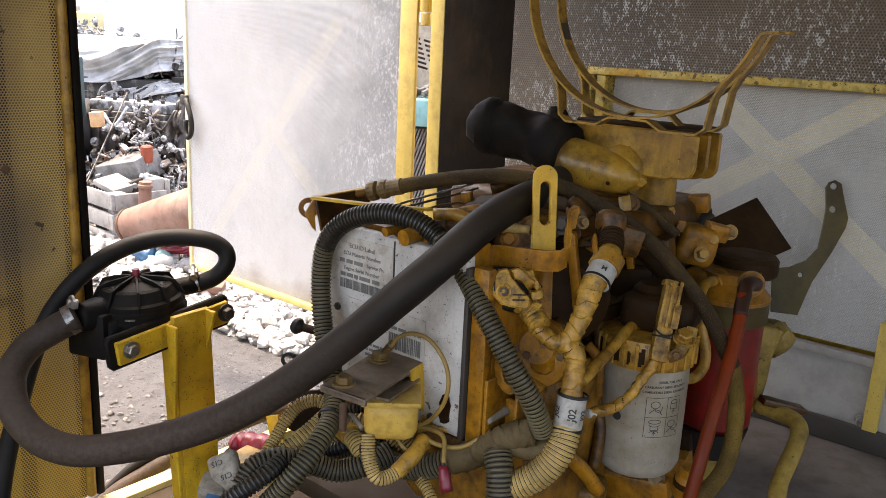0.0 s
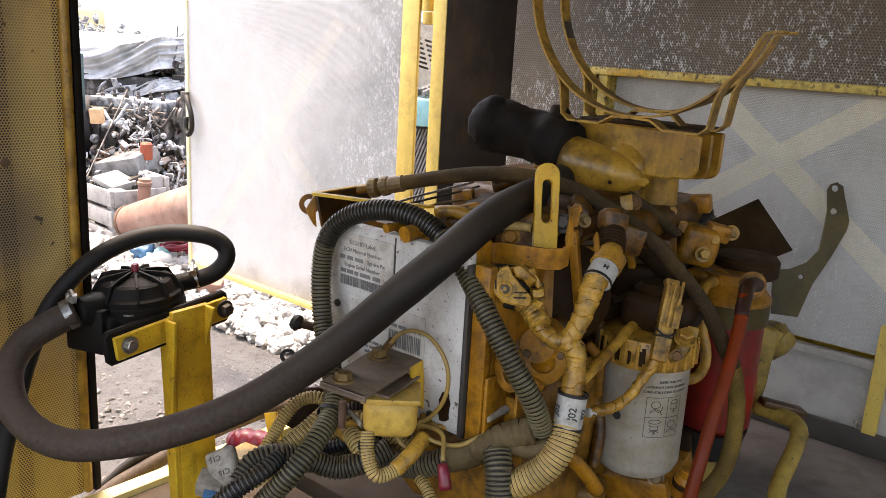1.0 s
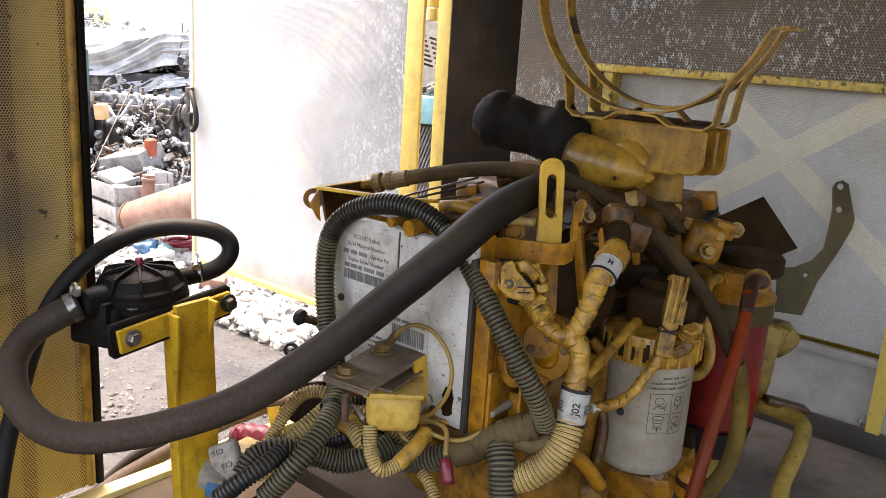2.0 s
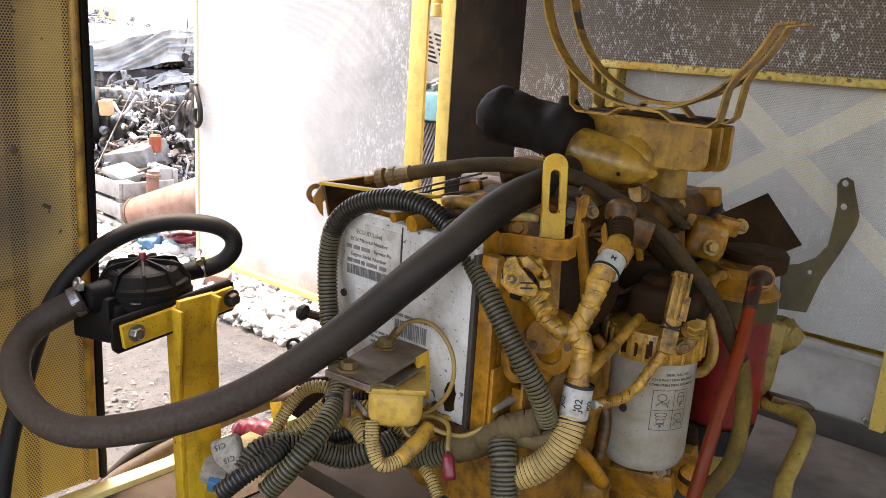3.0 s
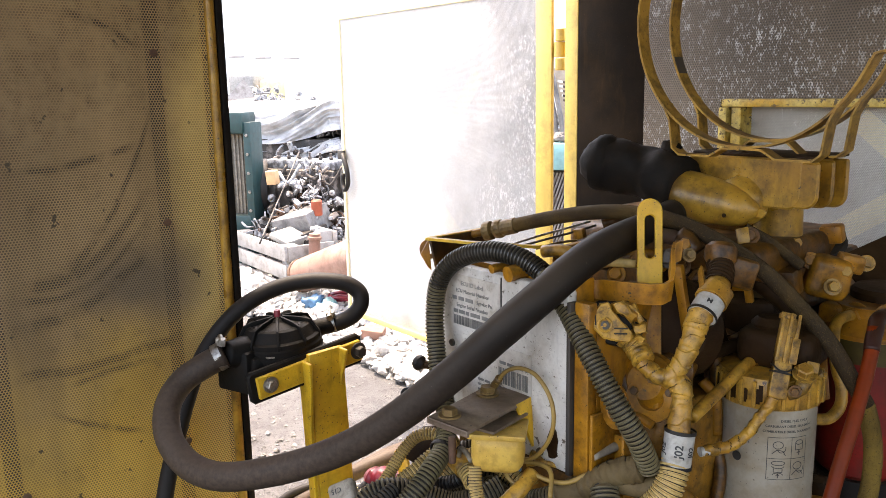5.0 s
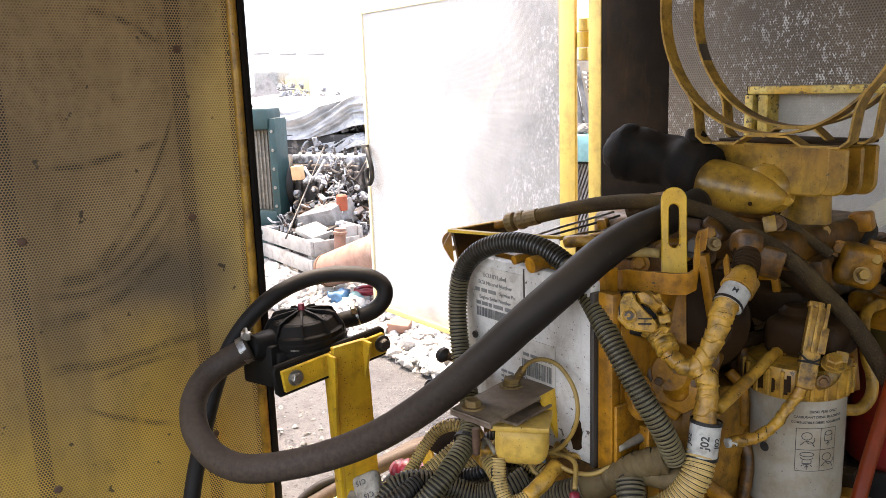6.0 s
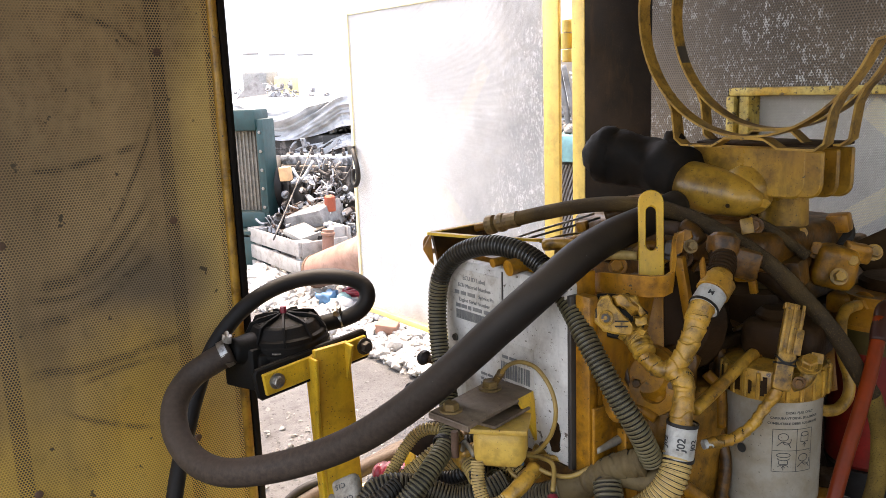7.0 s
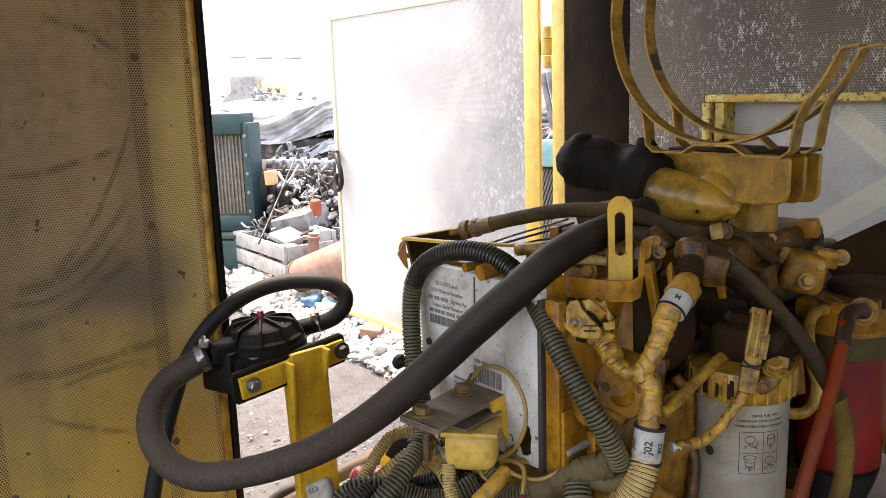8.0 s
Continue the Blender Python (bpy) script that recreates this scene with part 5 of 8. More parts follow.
conduit("thin yellowed conduit near the deck", [(-0.523, 0.916, 0.716), (-0.507, 0.913, 0.708), (-0.491, 0.908, 0.693)], 0.008, COND_TAN, 0.004)
conduit("yellowed conduit below the printed sleeve", [(-0.367, 0.999, 0.820), (-0.364, 0.986, 0.797), (-0.371, 0.973, 0.774), (-0.389, 0.958, 0.753), (-0.421, 0.940, 0.734)], 0.0180, COND_TAN)
conduit("small dark conduit behind the relay", [(-0.679, 0.878, 0.711), (-0.650, 0.893, 0.721), (-0.637, 0.907, 0.733)], 0.010, COND_BLACK)
conduit("yellowed conduit behind the control unit foot", [(-0.547, 0.968, 0.772), (-0.520, 0.972, 0.756), (-0.494, 0.976, 0.744)], 0.011, COND_TAN)
conduit("yellowed conduit deep behind the relay", [(-0.680, 0.881, 0.695), (-0.670, 0.905, 0.729), (-0.645, 0.927, 0.748), (-0.608, 0.942, 0.746), (-0.580, 0.953, 0.726)], 0.0145, COND_TAN)
conduit("black conduit deep behind the relay", [(-0.711, 0.894, 0.705), (-0.693, 0.928, 0.736), (-0.662, 0.956, 0.751), (-0.619, 0.977, 0.746)], 0.0130, COND_BLACK)
conduit("grey conduit lying low behind the bundle", [(-0.717, 0.877, 0.673), (-0.685, 0.925, 0.696), (-0.648, 0.959, 0.703), (-0.606, 0.976, 0.691)], 0.0160, COND)
solo("wire_junction", join(tube([(-0.481, 0.948, 0.750), (-0.464, 0.953, 0.764), (-0.428, 0.966, 0.792), (-0.400, 0.979, 0.805)], 0.0175, 0.001, 64, lumps=0.02, wrap=0.0016, seed=2), tube([(-0.439, 0.959, 0.779), (-0.425, 0.947, 0.766), (-0.416, 0.936, 0.755)], 0.0165, 0.001, 64, lumps=0.02, wrap=0.0016, seed=5),
                           tube([(-0.426, 0.964, 0.782), (-0.393, 0.978, 0.782), (-0.377, 0.995, 0.793)], 0.0115, 0.008, 18, lumps=0.05)), TAPED_GREY, "dusty taped junction of several conduits", "wire junction")
solo("cable_tie", lathe([(0.0145, -0.003), (0.0160, -0.003), (0.0160, 0.003), (0.0145, 0.003), (0.0145, -0.003)], (-0.622, 0.851, 0.791), Vector((-0.624, 0.858, 0.796)) - Vector((-0.604, 0.814, 0.774)), 24), BLACK, "black cable tie round a conduit", "cable tie")
solo("wire_boot", tube([(-0.476, 0.902, 0.759), (-0.471, 0.899, 0.752), (-0.464, 0.896, 0.733)], 0.0075, 0.006, 14, taper=[0.0062, 0.0075, 0.008]), PINK, "red rubber wire boot", "wire boot")
solo("wire", tube([(-0.547, 0.917, 0.782), (-0.521, 0.926, 0.784), (-0.494, 0.922, 0.784), (-0.476, 0.903, 0.763)], 0.003, 0.006, 10), WIRE, "tan wire to the red boot", "wire")
solo("wire", tube([(-0.549, 0.942, 0.783), (-0.510, 0.958, 0.773), (-0.478, 0.970, 0.768)], 0.006, 0.006, 10), TAPE, "yellow painted wire bundle", "wire")
for pts, r, mt, lab in ((((-0.523, 0.910, 0.781), (-0.497, 0.916, 0.775), (-0.476, 0.933, 0.773), (-0.459, 0.951, 0.785)), 0.0030, WIRE, "tan wire sagging to the junction"), (((-0.538, 0.923, 0.777), (-0.522, 0.938, 0.781), (-0.497, 0.956, 0.776), (-0.464, 0.968, 0.767)), 0.0035, TAPE, "yellow painted wire behind the relay"),
                        (((-0.546, 0.891, 0.781), (-0.530, 0.887, 0.771), (-0.517, 0.896, 0.765), (-0.511, 0.916, 0.767)), 0.0028, WIRE, "thin tan wire under the relay"), (((-0.579, 0.865, 0.786), (-0.601, 0.874, 0.788), (-0.621, 0.883, 0.783), (-0.636, 0.891, 0.765)), 0.0034, DULL, "grey wire beside the relay")):
    solo("wire", tube(pts, r, 0.005, 10), mt, lab, "wire")
for pts, mt, lab in (([(-0.772, 1.100, 1.006), (-0.756, 1.146, 1.017), (-0.737, 1.191, 1.027), (-0.715, 1.237, 1.038)], STEEL, "thin bare steel line behind the control unit"),
                     ([(-0.762, 1.109, 1.004), (-0.742, 1.157, 1.014), (-0.723, 1.202, 1.023), (-0.707, 1.242, 1.032)], DARK, "thin dark fuel line behind the control unit"),
                     ([(-0.720, 1.120, 1.008), (-0.709, 1.159, 1.014), (-0.688, 1.202, 1.017)], BRASS, "thin brass-coloured line over the valve cover")):
    solo("fuel_line", tube(pts, 0.0019, 0.008, 8), mt, lab, "fuel line")
solo("wire_splice", tube([(-0.536, 0.888, 0.787), (-0.528, 0.894, 0.785), (-0.526, 0.901, 0.782)], 0.0026, 0.004, 10), BLUE, "small blue crimp splice under the relay", "splice")
solo("spigot", tube([(-0.455, 0.956, 0.807), (-0.452, 0.987, 0.811), (-0.443, 1.009, 0.817)], 0.005, 0.006, 14, taper=[0.0045, 0.0058, 0.006]), DULL, "dull grey plastic spigot", "spigot")
plug = thing("red_plug", "red plastic plug with finger grips", "plug", (-0.989, 1.009, 0.545))
part("boot", tube([(-1.038, 0.999, 0.555), (-1.023, 1.003, 0.551), (-0.992, 1.011, 0.558), (-0.952, 1.019, 0.564)], 0.022, 0.004, 22, taper=[0.012, 0.0220, 0.0180, 0.0225, 0.0180, 0.0220, 0.0185, 0.021]), PINK, plug)
part("cable", tube([(-1.020, 0.997, 0.547), (-1.025, 0.975, 0.531), (-1.023, 0.956, 0.509), (-1.038, 0.937, 0.489)], 0.011, 0.01, 12), BLACK, plug)
tagc = thing("tagged_connector", "dusty white connector with a printed cable tag", "connector", (-0.693, 0.743, 0.702))
tm = Matrix.Translation((-0.698, 0.747, 0.725)) @ Matrix.Rotation(radians(35), 4, "Z") @ pose(0, 0, 0, 62, -28, 0)
part("tag", box((-0.020, -0.024, -0.009), (0.020, 0.024, 0.009), 0.007, tm, 3), TAGPLASTIC, tagc)
words("C15", 0.0095, tm @ Matrix.Translation((-0.004, 0.013, 0.0093)) @ pose(0, 0, 0, 0, 0, 180), INK, tagc)
words("C15", 0.0095, tm @ Matrix.Translation((0.004, -0.006, 0.0093)) @ pose(0, 0, 0, 0, 0, 180), INK, tagc)
part("housing", box((-0.016, -0.016, -0.012), (0.016, 0.012, 0.012), 0.003, Matrix.Translation((-0.706, 0.734, 0.707)) @ pose(0, 0, 0, 20, 10, 40)), TAGPLASTIC, tagc)
part("latch", box((-0.016, -0.010, -0.009), (0.016, 0.010, 0.009), 0.002, Matrix.Translation((-0.690, 0.731, 0.697)) @ pose(0, 0, 0, 20, 10, 40)), BLUE, tagc, "blue plastic latch")
solo("perforated_tread", box((-0.05, -0.03, 0), (0.06, 0.06, 0.012), 0.002, Matrix.Translation((-0.928, 0.942, 0.554)) @ pose(0, 0, 0, 0, 0, 10)), COND_TAN, "yellow perforated tread behind the bracket", "tread")
solo("yellow_stay", quad_plate([Vector((-0.912, 0.974, 0.651)), Vector((-0.891, 0.980, 0.659)), Vector((-0.854, 0.968, 0.611)), Vector((-0.877, 0.960, 0.604))], 0.006, 0.001, (0, -1, 0)), YELLOW, "flat yellow stay beside the red plug", "stay")
solo("black_bracket", quad_plate([Vector((-0.844, 0.943, 0.674)), Vector((-0.828, 0.972, 0.722)), Vector((-0.798, 0.999, 0.727)), Vector((-0.793, 0.990, 0.689)), Vector((-0.822, 0.958, 0.661))], 0.01, 0.002, (0.5, -0.7, 0.3)), OILY, "dark greasy sheet bracket", "bracket")

# ---------------------------------------------------------------- painted loom with printed sleeves
loom = thing("wiring_loom", "yellow overpainted tape-wrapped loom with printed white sleeves", "wiring loom", (-0.368, 0.996, 0.814))
part("upper_branch", tube([(-0.438, 1.001, 0.949), (-0.425, 0.998, 0.936), (-0.410, 0.999, 0.923), (-0.396, 1.002, 0.916), (-0.385, 1.010, 0.918), (-0.380, 1.021, 0.931), (-0.379, 1.032, 0.946), (-0.379, 1.043, 0.963), (-0.379, 1.051, 0.979)], 0.0108, 0.0009, 72, taper=[0.0120, 0.0105, 0.0102, 0.0110, 0.0118, 0.0125, 0.0135], lumps=0.02, wrap=0.0017), TAPE, loom)
part("sleeve_core", tube([(-0.380, 1.045, 0.967), (-0.380, 1.053, 0.980), (-0.377, 1.064, 0.997)], 0.0145, 0.004, 24, lumps=0.02), TAPE, loom)
part("riser", tube([(-0.373, 1.053, 0.982), (-0.378, 1.074, 0.998), (-0.386, 1.100, 1.014)], 0.0140, 0.004, 24, lumps=0.03), TAPE, loom)
part("bellows", tube([(-0.386, 1.099, 1.013), (-0.394, 1.116, 1.024), (-0.406, 1.129, 1.035)], 0.0165, seg=22, pitch=0.006, depth=0.002), OILY, loom, "oil-black ribbed boot")
part("end_cap", lathe([(0, 0), (0.017, 0), (0.020, 0.006), (0.020, 0.020), (0.014, 0.026), (0, 0.026)], (-0.404, 1.128, 1.032), (-0.15, 0.35, 0.9), 22), CAST_DARK, loom)
part("side_block", box((-0.018, -0.012, -0.020), (0.018, 0.014, 0.018), 0.005, Matrix.Translation((-0.396, 1.165, 1.017)) @ pose(0, 0, 0, 0, 15, 40)), CAST_DARK, loom)
part("lower_branch", tube([(-0.390, 1.009, 0.915), (-0.381, 1.012, 0.912), (-0.374, 1.014, 0.905), (-0.371, 1.013, 0.891), (-0.369, 1.008, 0.873), (-0.368, 1.003, 0.855)], 0.0132, 0.0009, 72, taper=[0.0125, 0.0128, 0.0120, 0.0128, 0.0140], lumps=0.02, wrap=0.0017, seed=3), TAPE, loom)
s0, s1 = Vector((-0.366, 1.005, 0.857)), Vector((-0.366, 0.998, 0.816))
part("sleeve", lathe([(0.0140, 0.0), (0.0176, 0.0), (0.0176, (s1 - s0).length), (0.0140, (s1 - s0).length)], s0, s1 - s0, 28), SLEEVE, loom, "white printed sleeve")
for p in (s0, s1):
    part("tie", lathe([(0.0174, -0.002), (0.0186, -0.002), (0.0186, 0.002), (0.0174, 0.002), (0.0174, -0.002)], p, s1 - s0, 28), BLACK, loom)
sd = (s1 - s0).normalized()


def wrap_text(text, size, at, along, face, r, parent, turn=90):
    """Lettering bent round a sleeve of radius r whose axis is along; face: the direction in which it looks."""
    cu = bpy.data.curves.new("print", "FONT")
    cu.body, cu.size, cu.align_x, cu.align_y, cu.offset = text, size, "CENTER", "CENTER", size * 0.025
    tmp = bpy.data.objects.new("print", cu)
    me = bpy.data.meshes.new_from_object(tmp)
    bpy.data.objects.remove(tmp)
    bpy.data.curves.remove(cu)
    a = Vector(along).normalized()
    f = Vector(face)
    f = (f - a * f.dot(a)).normalized()
    s = f.cross(a)
    rot = pose(0, 0, 0, 0, 0, turn)
    for v in me.vertices:
        p = rot @ v.co
        w = p.x / r
        v.co = Vector(at) + a * -p.y + (f * math.cos(w) + s * math.sin(w)) * (r + 0.0003)
    me.materials.clear()
    me.materials.append(INK)
    ob = new("print", me)
    ob.parent = parent
    ob.matrix_parent_inverse = Matrix.Translation(parent.location).inverted() if parent.type == "EMPTY" else Matrix()
    return ob


view = Vector((0.5, -0.78, 0.35))
side = sd.cross(view).normalized()
wrap_text("J02", 0.0125, (s0 + s1) / 2, sd, view - side * 0.15, 0.0177, loom)
wrap_text("J02", 0.0105, (s0 + s1) / 2, sd, view * 0.6 + side * 0.95, 0.0177, loom)
wrap_text("J02", 0.0105, (s0 + s1) / 2, sd, view * 0.6 - side * 0.95, 0.0177, loom)
u0, u1 = Vector((-0.375, 1.052, 0.985)), Vector((-0.377, 1.071, 0.998))
part("sleeve", lathe([(0.0140, 0.0), (0.0174, 0.0), (0.0174, (u1 - u0).length), (0.0140, (u1 - u0).length)], u0, u1 - u0, 28), SLEEVE, loom, "dirty white printed sleeve")
wrap_text("M", 0.009, (u0 + u1) / 2, u0 - u1, view, 0.0175, loom, 0)
part("collar", crumple(lathe([(0.0165, 0.001), (0.0195, 0.001), (0.0195, 0.020), (0.0165, 0.020), (0.0165, 0.001)], u1, u1 - u0, 28), 0.001, 60, 0), TAPE, loom)
part("tie", lathe([(0.0172, -0.0015), (0.0183, -0.0015), (0.0183, 0.0015), (0.0172, 0.0015), (0.0172, -0.0015)], u0, u1 - u0, 28), BLACK, loom)
part("clip_ear", quad_plate([Vector((-0.383, 1.058, 1.004)), Vector((-0.402, 1.078, 1.029)), Vector((-0.400, 1.082, 1.038)), Vector((-0.380, 1.063, 1.011))], 0.004, 0.001, (0, -1, 0)), CAST, loom)

plugA = thing("loom_connector", "overpainted yellow wiring connector, cracked tape, round screw", "connector", (-0.445, 0.990, 0.950))
pk = 1.0 / 1462 / 2.91
pm = Matrix.Translation((-0.449, 0.966, 0.974)) @ frame_of((0.66, -0.70, 0.30), (0.70, 0.70, 0))
pq = lambda *pts: [((x - 395) * pk, (610 - y) * pk) for x, y in pts]


def slab(name, pts, z0, thick, mat, lump=0.003, seed=0.0):
    return part(name, crumple(plate(pq(*pts), thick, pm @ Matrix.Translation((0, 0, z0)), bevel=0.0018), lump, 110, 2, seed), mat, plugA)


slab("body", ((330, 560), (372, 500), (415, 492), (440, 545), (490, 600), (535, 640), (520, 700), (450, 690), (385, 672), (335, 625)), -0.022, 0.022, CONN, 0.002, 2.0)
# black backing added behind the torn tape so its gaps look dark
slab("dark_backing", ((325, 590), (360, 480), (520, 480), (605, 580), (590, 660), (480, 720), (360, 690)), -0.040, 0.016, GROOVE, 0.003, 4.0)
slab("torn_tape", ((425, 500), (470, 482), (560, 560), (535, 590), (455, 545)), -0.016, 0.012, TAPE, 0.006, 6.0)
slab("torn_tape", ((480, 485), (545, 505), (603, 588), (566, 598)), -0.020, 0.012, CONN, 0.006, 9.0)
slab("torn_tape", ((530, 604), (606, 592), (598, 640), (548, 662)), -0.018, 0.014, CONN, 0.006, 12.0)
slab("torn_tape", ((500, 690), (560, 660), (600, 672), (575, 715), (520, 725)), -0.020, 0.014, CONN, 0.007, 15.0)
part("boss", lathe([(0.0055, 0.0), (0.0095, 0.0), (0.0095, 0.003), (0.0080, 0.004), (0.0062, 0.003), (0.0055, 0.0)], pm @ Vector((0, 0, -0.0005)), pm.to_3x3() @ Vector((0, 0, 1)), 24), CONN, plugA)
part("screw", lathe([(0, 0), (0.0055, 0), (0.0050, 0.0015), (0.0025, 0.002), (0.0018, 0.0008), (0, 0.0008)], pm @ Vector((0, 0, -0.0005)), pm.to_3x3() @ Vector((0, 0, 1)), 16), DARK, plugA)
for x0, y0, x1, y1 in ((440, 622, 508, 630), (440, 648, 505, 656), (345, 560, 352, 610)):
    part("slot", box(((x0 - 395) * pk, (610 - y1) * pk, -0.002), ((x1 - 395) * pk, (610 - y0) * pk, 0.0009), 0, pm), GROOVE, plugA)
part("neck", tube([(-0.442, 0.994, 0.956), (-0.428, 0.999, 0.944), (-0.411, 0.992, 0.934)], 0.0135, 0.0009, 64, lumps=0.03, wrap=0.0016, seed=7), CONN, plugA)
part("socket", crumple(box((-0.022, -0.02, -0.028), (0.016, 0.03, 0.02), 0.006, Matrix.Translation((-0.507, 1.023, 0.964)) @ pose(0, 0, 0, 0, 20, 38)), 0.006, 60, 4), CAST, plugA)

# ---------------------------------------------------------------- lifting eye and its strap
eye = thing("lifting_eye", "yellow slotted lifting plate with worn edges", "lifting eye", (-0.462, 1.067, 0.985))
em = Matrix.Translation((-0.465, 1.068, 1.057)) @ frame_of((0.68, -0.70, 0.22), (0.72, 0.70, 0))
part("slotted_plate", plate(ring(0, 0.042, 0.0155, 10, a0=0, a1=180) + [(-0.0155, -0.07), (0.0155, -0.07)], 0.010, em @ Matrix.Translation((0, 0, -0.012)), [ring(0.0, 0.030, 0.0065, 8, a0=0, a1=180) + ring(0.0, -0.012, 0.0065, 8, a0=180, a1=360)], 0.0012), YELLOW, eye)
part("stem", box((-0.014, -0.19, -0.030), (0.016, -0.06, -0.014), 0.003, em), CAST, eye)
part("strap", strap([(-0.519, 1.023, 0.995), (-0.492, 1.008, 1.003), (-0.459, 1.009, 1.006), (-0.429, 1.021, 1.006), (-0.416, 1.032, 1.007), (-0.413, 1.042, 1.011), (-0.417, 1.050, 1.023), (-0.424, 1.057, 1.042), (-0.427, 1.064, 1.051), (-0.420, 1.071, 1.055)], 0.026, 0.005, (0.1, 0.0, 1)), CAST, eye, "bent oily strap")
part("bolt", bolt_mesh((-0.424, 1.091, 1.045), (0.8, -0.5, 0.3), 0.006, 0.007), BRASS, eye)
part("bolt", bolt_mesh((-0.453, 1.091, 1.036), (0.3, -0.8, 0.4), 0.009, 0.008), DARK, eye)

# ---------------------------------------------------------------- engine
engine = thing("engine", "yellow diesel engine, paint dulled by oil and dust", "engine", (-0.45, 1.45, 0.50))
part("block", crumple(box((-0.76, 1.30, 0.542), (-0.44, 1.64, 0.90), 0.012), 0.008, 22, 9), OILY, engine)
part("crankcase", crumple(box((-0.70, 1.12, 0.542), (-0.46, 1.299, 0.70), 0.02), 0.008, 25, 8), CAST, engine)
part("front_cover", crumple(box((-0.11, -0.03, -0.06), (0.10, 0.03, 0.045), 0.014, Matrix.Translation((-0.480, 1.123, 0.633)) @ pose(0, 0, 0, 0, 0, 8), 3), 0.006, 30, 6), OCHRE, engine)
part("mounting_foot", box((-0.92, 0.98, 0.542), (-0.52, 1.30, 0.575), 0.005), TREAD, engine, "dark oily engine foot")
part("side_cover", box((-0.455, 1.22, 0.542), (-0.36, 1.34, 0.655), 0.02, None, 3), CAST, engine)
for i in range(3):
    part("rib", box((-0.68 + 0.09 * i, 1.285, 0.705), (-0.665 + 0.09 * i, 1.2995, 0.88), 0.004), CAST_DARK, engine)
# head, bosses and covers take the darkened paint that carries the bay's shade
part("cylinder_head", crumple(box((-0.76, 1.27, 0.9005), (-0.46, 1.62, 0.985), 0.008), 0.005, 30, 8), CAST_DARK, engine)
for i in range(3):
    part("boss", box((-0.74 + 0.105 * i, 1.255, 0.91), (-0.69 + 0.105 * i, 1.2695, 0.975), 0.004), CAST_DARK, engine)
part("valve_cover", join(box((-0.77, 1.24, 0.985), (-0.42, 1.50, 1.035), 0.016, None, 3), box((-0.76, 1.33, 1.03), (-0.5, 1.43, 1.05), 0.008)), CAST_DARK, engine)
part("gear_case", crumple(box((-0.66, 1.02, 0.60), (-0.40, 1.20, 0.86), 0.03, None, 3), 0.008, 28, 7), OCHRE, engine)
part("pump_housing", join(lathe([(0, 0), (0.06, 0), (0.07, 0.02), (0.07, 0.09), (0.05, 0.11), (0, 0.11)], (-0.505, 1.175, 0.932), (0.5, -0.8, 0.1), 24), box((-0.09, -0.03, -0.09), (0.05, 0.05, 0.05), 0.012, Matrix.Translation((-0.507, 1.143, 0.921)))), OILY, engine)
part("pump_flange", lathe([(0, 0), (0.035, 0), (0.035, 0.02), (0.022, 0.03), (0, 0.03)], (-0.443, 1.051, 0.887), (0.3, -0.9, 0.2), 20), CAST, engine)
for px in ((-0.460, 1.042, 0.904), (-0.431, 1.055, 0.866), (-0.463, 1.039, 0.861), (-0.440, 1.174, 0.886), (-0.445, 1.233, 0.917), (-0.485, 1.175, 0.962), (-0.482, 0.983, 0.901)):
    part("bolt", bolt_mesh(px, (0.3, -0.9, 0.2), 0.010, 0.009), CAST_DARK, engine)
for a, b, c, r in (((-0.450, 1.035, 0.897), (-0.423, 1.036, 0.874), (-0.427, 1.034, 0.835), 0.008), ((-0.471, 1.037, 0.914), (-0.461, 1.021, 0.882), (-0.442, 1.041, 0.852), 0.009), ((-0.443, 1.142, 0.921), (-0.424, 1.161, 0.889), (-0.418, 1.151, 0.844), 0.010), ((-0.430, 1.067, 0.863), (-0.427, 1.056, 0.820), (-0.418, 1.066, 0.788), 0.012),
                   ((-0.613, 1.063, 1.027), (-0.578, 1.081, 1.037), (-0.533, 1.091, 1.034), 0.008), ((-0.597, 1.033, 1.018), (-0.557, 1.054, 1.024), (-0.521, 1.069, 1.019), 0.009), ((-0.469, 1.059, 0.814), (-0.478, 1.042, 0.784), (-0.480, 1.030, 0.754), 0.014)):
    part("injection_line", tube([a, b, c], r, 0.006, 12), CAST if r < 0.0085 else CAST_DARK, engine)
part("bracket_block", crumple(join(box((-0.032, -0.012, -0.026), (0.028, 0.03, 0.034), 0.013, Matrix.Translation((-0.387, 1.378, 0.972)) @ pose(0, 0, 0, 0, 12, 40), 3), box((-0.014, -0.025, -0.012), (0.018, 0.012, 0.016), 0.005, Matrix.Translation((-0.383, 1.417, 0.993)) @ pose(0, 0, 0, 0, 12, 40))), 0.003, 38, 5), CAST, engine)
for c in ((-0.374, 1.391, 0.986), (-0.374, 1.360, 0.969), (-0.361, 1.429, 0.995)):
    part("bolt", bolt_mesh(c, (0.62, -0.72, 0.3), 0.0082, 0.012), INTAKE, engine)
part("grommet", lathe([(0.006, -0.006), (0.03, -0.006), (0.034, 0.0), (0.03, 0.006), (0.006, 0.006), (0.006, -0.006)], (-0.439, 1.456, 1.010), (0.2, -0.6, 0.75), 24), BLACK, engine, "black rubber grommet")

